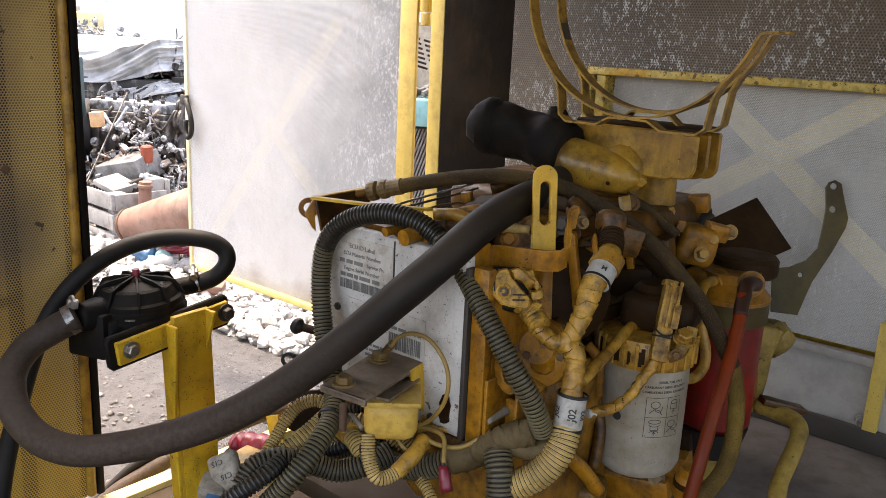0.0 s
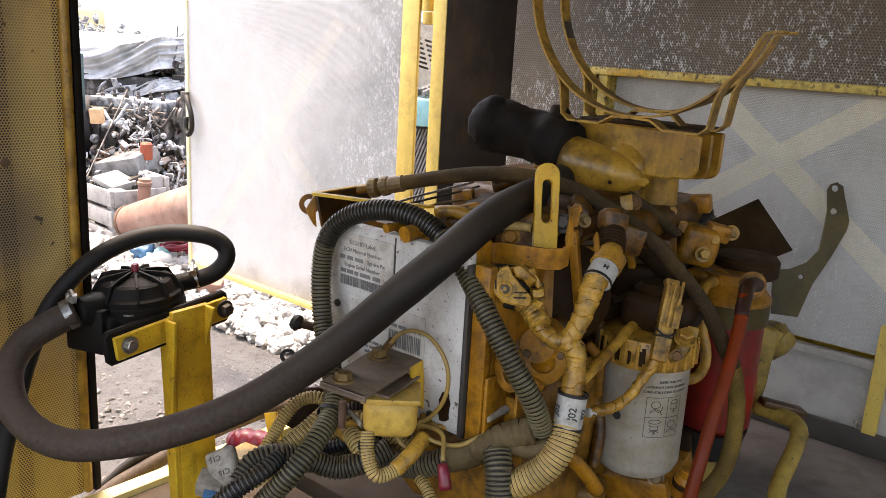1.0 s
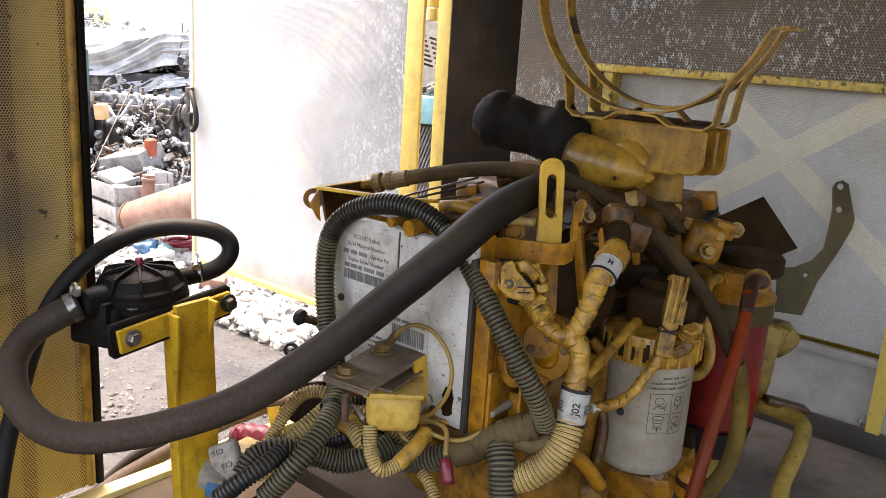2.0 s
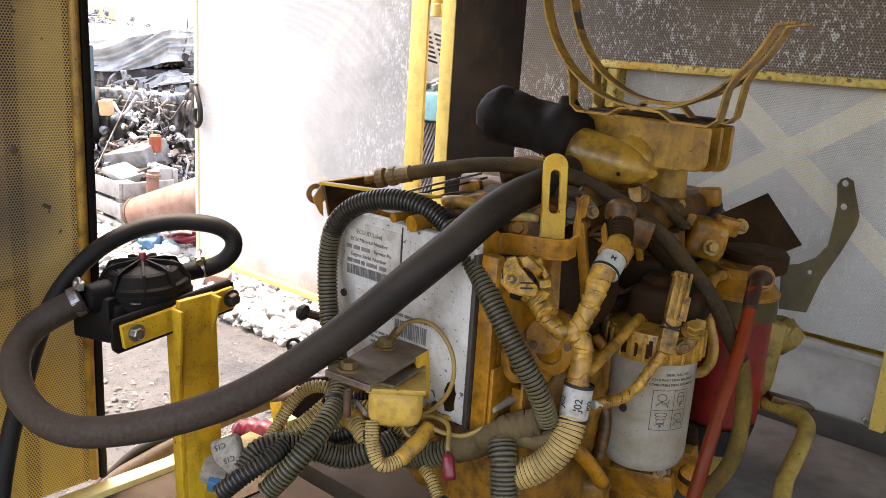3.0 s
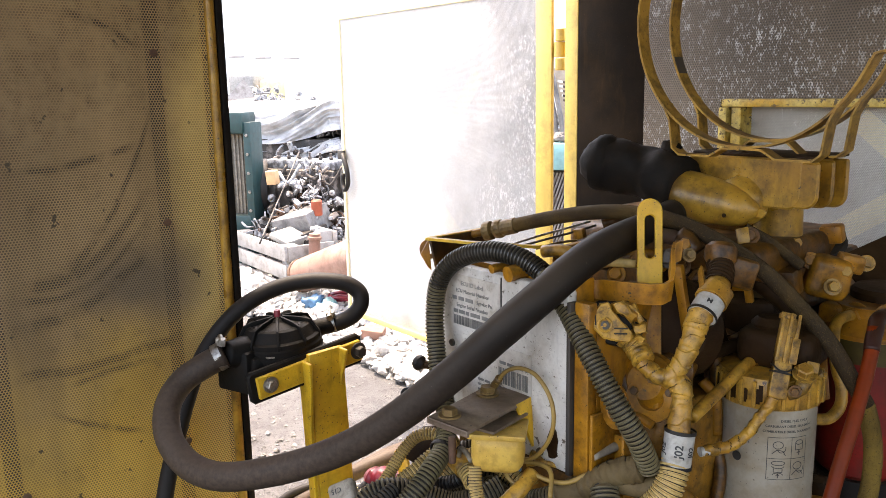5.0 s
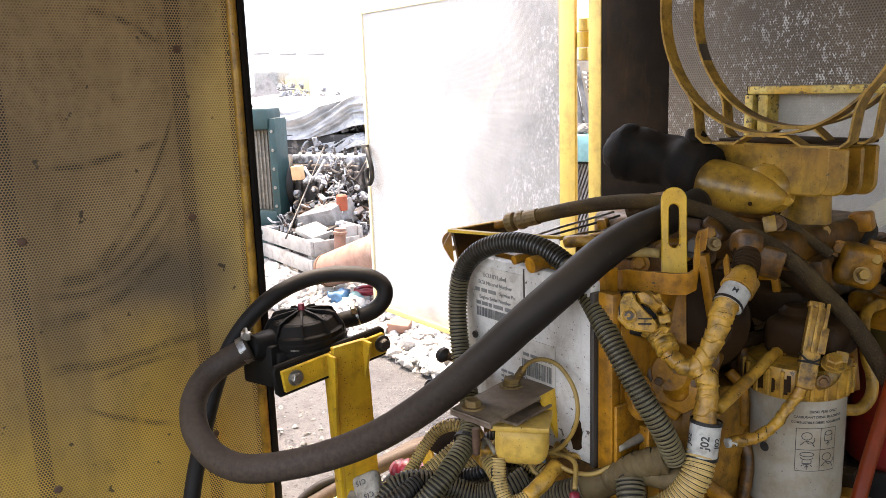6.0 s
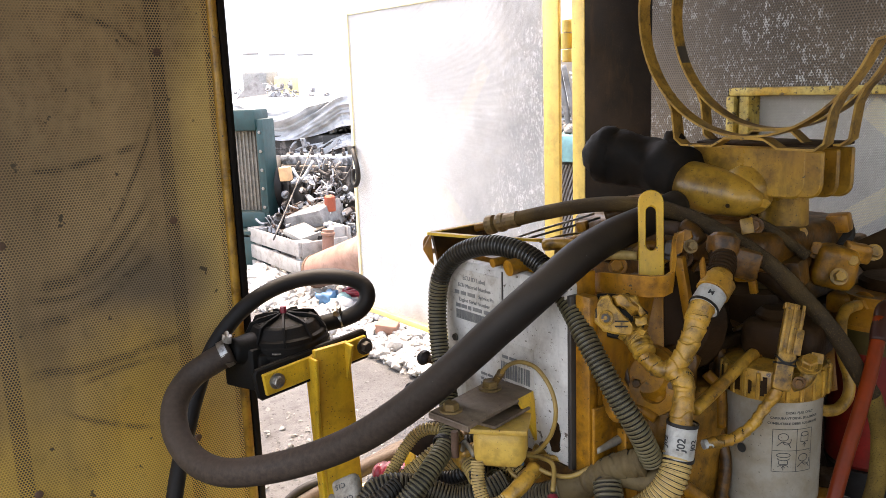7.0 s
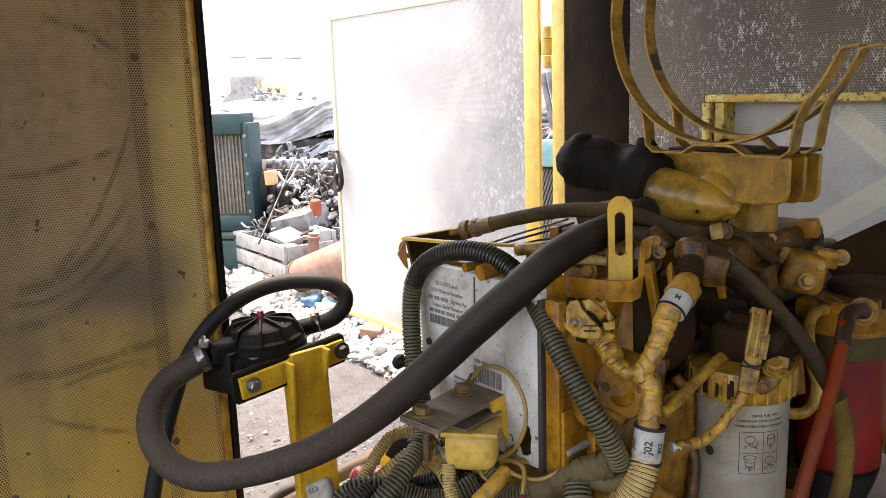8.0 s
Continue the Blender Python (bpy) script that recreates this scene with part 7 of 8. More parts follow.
part("screw", bolt_mesh((-0.298, 1.133, 0.893), (0.4, -0.9, 0.1), 0.005, 0.005), CAST_DARK, sens)
fuelp = thing("fuel_pipe", "yellow painted steel fuel pipe with a union nut", "pipe", (-0.352, 1.283, 0.802))
part("pipe", tube([(-0.368, 1.436, 0.915), (-0.369, 1.401, 0.920), (-0.370, 1.374, 0.916), (-0.365, 1.357, 0.898), (-0.353, 1.344, 0.862), (-0.342, 1.341, 0.835), (-0.337, 1.332, 0.812), (-0.340, 1.315, 0.798), (-0.346, 1.298, 0.797), (-0.356, 1.278, 0.802)], 0.0080, 0.005, 14), TAPE, fuelp)
part("nut", bolt_mesh((-0.368, 1.428, 0.916), Vector((-0.370, 1.374, 0.916)) - Vector((-0.368, 1.436, 0.915)), 0.014, 0.016, True), CAST, fuelp)
part("guide", quad_plate([Vector((-0.382, 1.348, 0.863)), Vector((-0.374, 1.360, 0.866)), Vector((-0.358, 1.345, 0.811)), Vector((-0.366, 1.335, 0.808))], 0.006, 0.001, (0.5, -0.8, 0)), CAST, fuelp)

rf = thing("oil_filter", "red spin-on oil filter under a yellow head", "oil filter", (-0.317, 1.428, 0.653))
rc2 = Vector((-0.363, 1.458, 0.757))
rz0, rz1 = 0.672, 0.883
RR = 0.061
part("can", lathe([(0, 0), (RR - 0.008, 0.0), (RR, 0.008), (RR, rz1 - rz0), (0, rz1 - rz0)], (rc2.x, rc2.y, rz0), (0, 0, 1), 48), RED, rf)
part("base_ring", lathe([(0, -0.05), (0.045, -0.05), (0.055, -0.02), (0.060, 0.0), (0, 0.0)], (rc2.x, rc2.y, rz0 - 0.001), (0, 0, 1), 32), BLACK, rf)
part("drain", lathe([(0, -0.10), (0.018, -0.10), (0.020, -0.05), (0, -0.05)], (rc2.x, rc2.y, rz0 - 0.002), (0, 0, 1), 20), DRAIN, rf)
part("steel_band", lathe([(RR, 0.0), (RR + 0.004, 0.0), (RR + 0.004, 0.034), (RR, 0.034), (RR, 0.0)], (rc2.x, rc2.y, rz1 - 0.03), (0, 0, 1), 40), OLIVE, rf)
hc = Vector((rc2.x, rc2.y, rz1 + 0.004))
part("head", join(lathe([(0, 0.0), (RR + 0.005, 0.0), (RR + 0.005, 0.006), (RR - 0.002, 0.014), (0.052, 0.022), (0.046, 0.030), (0.046, 0.044), (0, 0.044)], hc, (0, 0, 1), 40), box((-0.058, -0.045, 0.012), (-0.02, 0.02, 0.042), 0.008, Matrix.Translation(hc), 3)), CAST, rf)
part("side_plate", quad_plate([Vector((-0.345, 1.521, 0.845)), Vector((-0.338, 1.556, 0.853)), Vector((-0.318, 1.544, 0.683)), Vector((-0.333, 1.508, 0.693))], 0.012, 0.002, (0.5, -0.8, 0)), CAST, rf)
part("side_boss", crumple(lathe([(0, 0), (0.034, 0), (0.03, 0.03), (0.016, 0.045), (0, 0.045)], (-0.346, 1.620, 0.780), (0.8, -0.2, 0.2), 20), 0.008, 40, 1), DRAIN, rf)
part("side_casting", crumple(join(box((-0.018, -0.012, -0.082), (0.018, 0.012, 0.075), 0.008, Matrix.Translation((-0.331, 1.559, 0.748)) @ pose(0, 0, 0, 0, 5, 35), 3), box((-0.014, -0.012, -0.02), (0.022, 0.012, 0.03), 0.008, Matrix.Translation((-0.329, 1.568, 0.792)) @ pose(0, 0, 0, 0, 12, 35), 3)), 0.004, 40, 2), DRAIN, rf)
part("bolt", bolt_mesh((-0.330, 1.505, 0.759), (0.5, -0.8, 0.1), 0.006, 0.004), RUSTY, rf)
part("cap_cylinder", lathe([(0, -0.004), (0.050, -0.004), (0.053, 0.0), (0.053, 0.022), (0.048, 0.028), (0, 0.030)], Vector((-0.361, 1.511, 0.919)), (0, 0, 1), 36), OILY, rf, "black rubber cap")
part("hose_nut", bolt_mesh((-0.300, 1.374, 0.937), (0.5, -0.85, 0.1), 0.0135, 0.02, True, 15), CAST, rf)
part("bolt", bolt_mesh((-0.352, 1.546, 0.904), (0.7, -0.6, 0.1), 0.009, 0.009), CAST, rf)
solo("rubber_flap", quad_plate([Vector((-0.461, 1.547, 0.973)), Vector((-0.413, 1.680, 1.014)), Vector((-0.336, 1.665, 0.937)), Vector((-0.350, 1.630, 0.928)), Vector((-0.392, 1.530, 0.913))], 0.004, 0.0012, (0, -0.5, 1)), OILY, "brown-black oily flap standing over the oil filter", "flap")

# drilled stay plate at the far end
stay = thing("drilled_stay", "dark curved stay plate with drilled holes", "stay plate", (-0.338, 1.726, 0.798))
st = Matrix.Translation((-0.330, 1.772, 0.921)) @ frame_of((0.5, -0.82, 0.25), (0.84, 0.54, 0))
kk = 1.52 / 1462
px = lambda x, y: ((x - 1440) * kk, (440 - y) * kk * 1.02)
outline = [px(*p) for p in ((1452, 334), (1457, 324), (1467, 320), (1478, 326), (1481, 340), (1493, 385), (1490, 402), (1470, 445), (1440, 500), (1420, 558), (1375, 556), (1372, 480), (1400, 476), (1428, 462), (1446, 440), (1452, 400), (1455, 370))]
part("plate", plate(outline, 0.006, st, [ring(*px(1465, 331), 0.0062, 12), ring(*px(1466, 371), 0.0062, 12), ring(*px(1420, 488), 0.0045, 10)], 0.0008), OLIVE, stay)



# ---------------------------------------------------------------- yard outside the end doorway
def stones(name, label, n, x0, x1, y0, y1, r0, r1, seed, slope=0.0, mat=None):
    rng = random.Random(seed)
    out = bmesh.new()
    verts, faces = [], []
    for i in range(n):
        x, y = rng.uniform(x0, x1), rng.uniform(y0, y1)
        r = r0 + (r1 - r0) * rng.random() ** 2
        b = rock((x, y, r * 0.25 + slope * rng.random()), r, seed * 999 + i)
        k = len(verts)
        b.verts.index_update()
        verts += [tuple(v.co) for v in b.verts]
        faces += [tuple(k + v.index for v in f.verts) for f in b.faces]
        b.free()
    out.free()
    me = bpy.data.meshes.new(name)
    me.from_pydata(verts, [], faces)
    me.materials.append(mat or STONE)
    return tagged(new(name, me), label, "stones", kind="stuff")


stones("rubble", "heap of pale broken limestone by the open door", 3400, -4.3, -2.25, 2.18, 3.1, 0.012, 0.040, 3, 0.05)
stones("rubble", "pale stones strewn over the yard", 1500, -6.2, -4.1, 2.2, 4.0, 0.015, 0.07, 4, 0.05)
stones("gravel", "loose small gravel on the dirt", 1500, -4.2, -1.6, 0.9, 2.3, 0.003, 0.012, 5, 0.0, GRAVEL)

# old brick by the door
solo("brick", crumple(box((-0.055, -0.04, 0), (0.055, 0.04, 0.05), 0.006, Matrix.Translation((-3.167, 2.407, 0.045)) @ pose(0, 0, 0, 8, 5, 40)), 0.006, 40, 2), TERRA, "broken pinkish brick lying on the stones", "brick")

# tapered rusty pipe leaning on the stones
pa, pb = Vector((-4.133, 2.546, 0.179)), Vector((-3.567, 2.596, 0.362))
tapered = thing("steel_pipe", "rusty orange tapered pipe lying on the rubble", "pipe", (pa.x, pa.y, 0.0))
ax = pb - pa
part("shell", lathe([(0.084, 0), (0.095, 0.0), (0.100, 0.02), (0.130, ax.length + 0.3), (0.120, ax.length + 0.3), (0.084, 0.0)], pa, ax, 28), TERRA, tapered)
part("rim", lathe([(0.094, -0.004), (0.104, -0.004), (0.104, 0.018), (0.096, 0.018), (0.094, -0.004)], pa, ax, 28), RUSTY, tapered)

# upright orange canister and flange
solo("canister", lathe([(0, 0), (0.034, 0.0), (0.036, 0.01), (0.036, 0.12), (0.043, 0.125), (0.043, 0.14), (0.036, 0.145), (0.035, 0.16), (0, 0.163)], Vector((-4.241, 2.692, 0.281)) - Vector((0, 0, 0.04)), (0.03, 0.05, 1), 20), TERRA,
     "rust-orange steel canister standing in the crate", "canister")

cb = Vector((-4.241, 2.692, 0.281))
solo("cast_block", crumple(box((-0.07, -0.07, 0.0), (0.07, 0.07, cb.z - 0.04), 0.01, Matrix.Translation((cb.x, cb.y, 0.0)) @ pose(0, 0, 0, 0, 0, 25)), 0.02, 20, 3), SCRAP, "greasy iron casting under the canister", "casting")

# crate of grey boards
c0 = Vector((-5.165, 2.580, 0.0))
crate = thing("wooden_crate", "weathered grey wooden crate of rough boards", "crate", c0)
cm = Matrix.Translation(c0) @ pose(0, 0, 0, 0, 0, -3)
for k in range(3):
    part("plank", box((0.0, 0.0, 0.004 + 0.112 * k), (0.84, 0.022, 0.098 + 0.112 * k), 0.004, cm @ pose(0, 0, 0, 0, 0.6 - 0.5 * k, 0)), WOOD, crate)
    part("plank", box((0.0, 0.345, 0.03 + 0.125 * k), (0.84, 0.367, 0.135 + 0.125 * k), 0.004, cm), WOOD, crate)
    part("plank", box((0.0, 0.023, 0.004 + 0.112 * k), (0.022, 0.344, 0.098 + 0.112 * k), 0.004, cm), WOOD, crate)
    part("plank", box((0.818, 0.023, 0.004 + 0.112 * k), (0.84, 0.344, 0.098 + 0.112 * k), 0.004, cm), WOOD, crate)
for a, b, h in ((0.024, 0.024, 0.325), (0.736, 0.024, 0.325), (0.024, 0.262, 0.42), (0.736, 0.262, 0.39)):
    part("corner_block", box((a, b, 0.0), (a + 0.08, b + 0.08, h), 0.004, cm), WOOD, crate)
part("bottom_board", box((0.03, 0.106, 0.01), (0.81, 0.26, 0.03), 0.003, cm), WOOD, crate)

# heater box thrown into the crate
hb = cm @ Matrix.Translation((0.60, 0.14, 0.0)) @ pose(0, 0, 0, 0, 0, 12)
heater = thing("heater_box", "dark heater box with a pale slotted lid, thrown in the crate", "heater", cm @ Vector((0.60, 0.14, 0.03)))
part("body", crumple(box((-0.10, -0.08, 0.031), (0.10, 0.08, 0.30), 0.01, hb), 0.004, 20, 2), SCRAP, heater)
lid = part("lid", box((-0.10, -0.085, 0.0), (0.09, 0.09, 0.060), 0.012, hb @ Matrix.Translation((0, 0, 0.302)) @ pose(0, 0, 0, 8, 14, 0)), PALEGREY, heater, "pale grey slotted lid")
for i in range(6):
    part("slot", box((-0.085 + 0.028 * i, -0.094, 0.012), (-0.068 + 0.028 * i, -0.0903, 0.034), 0.001, hb @ Matrix.Translation((0, 0, 0.302)) @ pose(0, 0, 0, 8, 14, 0)), BLACK, lid)


def wreck(name, label, at, turn, seed, mat1, mat2, s=1.0):
    """A stripped diesel engine: block, head, pulleys, pipes, pan."""
    rng = random.Random(seed)
    t = thing(name, label, "engine", at)
    m = Matrix.Translation(at) @ pose(0, 0, 0, rng.uniform(-6, 6), rng.uniform(-6, 6), turn) @ Matrix.Scale(s, 4)
    part("block", box((-0.36, -0.16, 0.16), (0.36, 0.16, 0.52), 0.02, m), mat1, t)
    for i in range(5):
        part("block_rib", box((-0.30 + 0.15 * i, -0.19, 0.2), (-0.22 + 0.15 * i, 0.19, 0.47), 0.01, m), mat1, t)
    part("head", box((-0.35, -0.12, 0.52), (0.35, 0.13, 0.60), 0.012, m), mat2, t)
    for i in range(6):
        part("injector", lathe([(0, 0), (0.014, 0), (0.014, 0.02), (0.008, 0.026), (0.008, 0.05), (0, 0.05)], m @ Vector((-0.28 + 0.11 * i, -0.03, 0.60)), (0.1, -0.1, 1), 12), SCRAP, t)
    part("flywheel_ring", lathe([(0.15, 0), (0.21, 0.0), (0.22, 0.02), (0.22, 0.07), (0.15, 0.07), (0.15, 0)], m @ Vector((-0.40, -0.02, 0.32)), m.to_3x3() @ Vector((-1, -0.6, 0)), 26), BLACK, t)
    part("oil_pan", box((-0.30, -0.13, 0.0), (0.28, 0.13, 0.159), 0.03, m), SCRAP, t)
    for x, z, r in ((0.39, 0.26, 0.13), (0.40, 0.47, 0.085), (0.40, 0.58, 0.05)):
        y = rng.uniform(-0.09, 0.09)
        part("pulley", lathe([(0, 0.0), (r * 0.3, 0), (r * 0.35, 0.02), (r * 0.8, 0.015), (r, 0.0), (r, 0.015), (r * 0.86, 0.022), (r, 0.03), (r, 0.045), (0, 0.045)], m @ Vector((x, y, z)), m.to_3x3() @ Vector((1, 0, 0)), 22), SCRAP, t)
    for i in range(5):
        z, x = rng.uniform(0.25, 0.6), -0.3 + 0.14 * i
        part("pipe", tube([m @ Vector((x, -0.16, z)), m @ Vector((x + 0.03, -0.24, z + 0.03)), m @ Vector((x + 0.12, -0.25, z + rng.uniform(-0.1, 0.15))), m @ Vector((x + 0.2, -0.17, z + 0.1))], rng.uniform(0.008, 0.016), 0.03, 8), rng.choice((mat2, SCRAP, SCRAP)), t)
    for i in range(4):
        x, z = rng.uniform(-0.3, 0.3), rng.uniform(0.25, 0.5)
        part("accessory", lathe([(0, 0), (0.022, 0), (0.028, 0.01), (0.028, 0.05), (0.016, 0.06), (0.010, 0.085), (0, 0.085)], m @ Vector((x, -0.17, z)), m.to_3x3() @ Vector((rng.uniform(-0.5, 0.5), -1, rng.uniform(-0.4, 0.4))), 16), rng.choice((mat1, mat2, SCRAP2)), t)
    return t


e1 = wreck("scrap_engine", "greasy stripped diesel engine in the scrap heap", Vector((-5.069, 3.125, 0.304)), 28, 11, SCRAP, SCRAP2, 0.80)
part("oil_filter", lathe([(0, 0), (0.034, 0), (0.037, 0.01), (0.037, 0.095), (0.028, 0.105), (0, 0.105)], Vector((-4.610, 2.934, 0.448)), (0, 0, 1), 18), ORANGE, e1, "orange oil filter")
wreck("scrap_engine", "dark engine lying on its side in the scrap heap", Vector((-5.749, 3.239, 0.306)), 10, 13, SCRAP, SCRAP, 0.62)


def scrap(at, spread, n, seed, height, size):
    """Loose bits of scrap: rods, wires, sheet, discs, housings. One heap, too many bits to count."""
    rng = random.Random(seed)
    verts, faces = [], []
    for i in range(n):
        u, v = max(-1.5, min(1.5, rng.gauss(0, 1))), max(-1.2, min(1.6, rng.gauss(0, 1)))
        top = height * max(0.12, math.exp(-(u * u + v * v) * 0.35))
        p = Vector(at) + Vector((u * spread[0], v * spread[1], top * rng.uniform(0.25, 1.0)))
        d = Vector((rng.gauss(0, 1), rng.gauss(0, 1), rng.gauss(0, 0.6))).normalized()
        k = rng.random()
        s = size * rng.uniform(0.5, 1.6)
        if k < 0.42:
            q = p + d * s * 2 + Vector((0, 0, rng.uniform(-0.05, 0.05)))
            b = tube([p, (p + q) / 2 + Vector((rng.gauss(0, 0.02), rng.gauss(0, 0.02), rng.gauss(0, 0.03))), q], rng.uniform(0.003, 0.009), 0.03, 6)
        elif k < 0.66:
            h = [s * rng.uniform(0.3, 0.9), s * rng.uniform(0.2, 0.6), s * rng.uniform(0.06, 0.4)]
            b = box([-w for w in h], h, min(h) * 0.3, Matrix.Translation(p) @ frame_of(d), 1)
        elif k < 0.86:
            r = s * rng.uniform(0.3, 0.8)
            b = lathe([(r * 0.35, 0), (r * 0.8, 0), (r, r * 0.1), (r, r * 0.4), (r * 0.7, r * 0.45), (r * 0.6, r * 0.8), (r * 0.3, r * 0.8), (r * 0.35, 0)], p, d, 12)
        else:
            r = s * rng.uniform(0.25, 0.5)
            b = lathe([(0, 0), (r, 0), (r * 1.1, r * 0.3), (r * 0.7, r), (r * 0.7, r * 1.8), (r * 0.35, r * 2.1), (0, r * 2.1)], p, d, 10)
        c = len(verts)
        b.verts.index_update()
        verts += [tuple(w.co) for w in b.verts]
        faces += [tuple(c + w.index for w in f.verts) for f in b.faces]
        b.free()
    me = bpy.data.meshes.new("scrap")
    me.from_pydata(verts, [], faces)
    bm = bmesh.new()
    bm.from_mesh(me)
    bpy.data.meshes.remove(me)
    return bm


for at, spread, n, seed, h, size, mat, lab in (
        ((-4.972, 3.085, 0.307), (0.30, 0.30), 420, 21, 0.66, 0.05, SCRAP, "heap of dark greasy engine scrap"),
        ((-4.873, 3.053, 0.323), (0.30, 0.30), 330, 22, 0.70, 0.042, SCRAP2, "heap of dusty aluminium scrap castings"),
        ((-4.885, 3.037, 0.323), (0.30, 0.30), 140, 26, 0.62, 0.04, RUSTY, "rusty brackets mixed into the engine scrap"),
        ((-4.852, 3.053, 0.497), (0.22, 0.10), 520, 31, 0.80, 0.024, SCRAP2, "small bright fittings and wires over the scrap engine"),
        ((-4.896, 3.078, 0.490), (0.22, 0.10), 420, 32, 0.78, 0.026, SCRAP, "small dark fittings and hoses over the scrap engine"),
        ((-5.385, 2.991, 0.145), (0.35, 0.25), 90, 23, 0.2, 0.05, RUSTY, "rusty rods and brackets on the ground"),
        ((-4.522, 2.831, 0.297), (0.10, 0.10), 90, 27, 0.2, 0.035, SCRAP2, "small dusty castings lying in the crate"),
        ((-10.941, 5.809, 1.243), (1.5, 0.5), 900, 24, 1.1, 0.075, SCRAP2, "far heap of pale scrap parts"),
        ((-11.554, 5.831, 1.210), (1.5, 0.5), 600, 28, 1.1, 0.07, DULLGREY, "far heap of dull grey scrap parts"),
        ((-6.267, 4.081, 0.829), (0.25, 0.4), 260, 25, 0.95, 0.055, SCRAP, "stack of dark scrap behind the engines"),
        ((-6.165, 4.049, 0.834), (0.25, 0.4), 200, 29, 1.0, 0.05, SCRAP2, "stack of pale scrap behind the engines")):
    z = Vector(at)
    solo("scrap_heap", scrap((z.x, z.y, 0.0 if z.z < 0.6 else 0.35), spread, n, seed, h if z.z < 0.6 else h * 0.9, size), mat, lab, "scrap heap", kind="stuff")

# leaning rusty rod
solo("steel_rod", tube([(-4.360, 2.390, 0.362), (-4.832, 2.946, 0.858)], 0.0052, 0.1, 8), SCRAP, "rusty steel rod leaning on a scrap engine", "rod")
solo("grey_box", box((-0.16, -0.12, 0.0), (0.16, 0.12, 0.16), 0.01, Matrix.Translation((-4.736, 2.919, 0.394)) @ pose(0, 0, -0.08, 14, -12, 20)), DULLGREY, "pale grey machine housing lying tilted", "housing")
solo("black_box", box((-0.17, -0.13, 0.0), (0.17, 0.13, 0.12), 0.01, Matrix.Translation((-4.659, 2.829, 0.326)) @ pose(0, 0, -0.10, 8, -12, 20)), BLACK, "black battery lying under a grey housing", "battery")

# green radiator on its stand
r0 = Vector((-5.337, 2.666, 0.505))
rad = thing("radiator", "dark green radiator with a dusty finned core", "radiator", (r0.x, r0.y, 0.0))
rm = Matrix.Translation((r0.x, r0.y, 0.0)) @ pose(0, 0, 0, 0, 0, 38)
part("stand", join(box((-0.42, -0.2, 0.0), (0.24, 0.2, 0.26), 0.01, rm), box((-0.42, -0.21, 0.27), (0.24, 0.21, 0.30), 0.005, rm)), GREEN, rad)
part("top_tank", box((-0.40, -0.11, 0.98), (0.17, 0.11, 1.13), 0.02, rm), GREEN, rad)
part("bottom_tank", box((-0.40, -0.10, 0.30), (0.19, 0.10, 0.42), 0.02, rm), GREEN, rad)
part("side_post", box((0.16, -0.09, 0.31), (0.215, 0.09, 1.06), 0.006, rm), GREEN, rad)
part("side_post", box((-0.44, -0.09, 0.31), (-0.385, 0.09, 1.06), 0.006, rm), GREEN, rad)
part("core", box((-0.384, -0.04, 0.421), (0.159, 0.05, 0.979), 0, rm), CORE, rad)
for i in range(20):
    part("fin", box((-0.375 + 0.0275 * i, -0.052, 0.425), (-0.364 + 0.0275 * i, -0.041, 0.975), 0.001, rm), CORE, rad)
for i in range(5):
    part("bolt", bolt_mesh(rm @ Vector((0.188, -0.091, 0.45 + 0.13 * i)), rm.to_3x3() @ Vector((0, -1, 0)), 0.012, 0.01, False), STEEL, rad)

# wrapped pallet load
w0 = Vector((-6.655, 3.888, 0.780))
load = thing("wrapped_pallet", "pallet load under dusty torn plastic wrap", "pallet load", (w0.x, w0.y, 0.0))
wm = Matrix.Translation((w0.x, w0.y, 0.0)) @ pose(0, 0, 0, 0, 0, 34)


def wrapped(x0, x1, y0, y1, z0, z1, seed):
    bm = bmesh.new()
    n = 40
    loop = [(x0 + (x1 - x0) * i / n, y0) for i in range(n)] + [(x1, y0 + (y1 - y0) * i / n) for i in range(n)] + [(x1 - (x1 - x0) * i / n, y1) for i in range(n)] + [(x0, y1 - (y1 - y0) * i / n) for i in range(n)]
    rows = []
    for j in range(37):
        z = z0 + (z1 - z0) * j / 36
        row = []
        for x, y in loop:
            hang = z + 0.16 * math.sin((x - x0) / (x1 - x0) * math.pi) + 0.10 * noise.noise((x * 1.3, y * 1.3, seed))
            d = 0.10 * noise.noise((x * 1.4, y * 1.4, hang * 10 + seed)) + 0.055 * noise.noise((x * 1.1 + y * 1.1, 0, hang * 34 + seed)) + 0.03 * noise.noise((x * 6, y * 6, hang * 9)) + 0.022 * noise.noise((x * 2.2 + y * 2.2, 3.0, hang * 75 + seed))
            sag = 0.11 * math.sin((x - x0) / (x1 - x0) * math.pi)
            row.append(bm.verts.new((x + (d if x in (x0, x1) else 0), y + d * (1 if y == y1 else -1), z - sag)))
        rows.append(row)
    k = len(loop)
    for a, b in zip(rows, rows[1:]):
        for i in range(k):
            bm.faces.new((a[i], a[(i + 1) % k], b[(i + 1) % k], b[i]))
    bm.faces.new(rows[-1])
    bmesh.ops.recalc_face_normals(bm, faces=bm.faces)
    bmesh.ops.transform(bm, matrix=wm, verts=bm.verts)
    return smooth(bm, 150)


part("pallet", join(*[box((-0.62 + 0.0, -0.5 + 0.14 * i, 0.60), (0.62, -0.42 + 0.14 * i, 0.63), 0.004, wm) for i in range(7)], box((-0.62, -0.5, 0.50), (0.62, -0.42, 0.599), 0.004, wm)), WOOD, load)
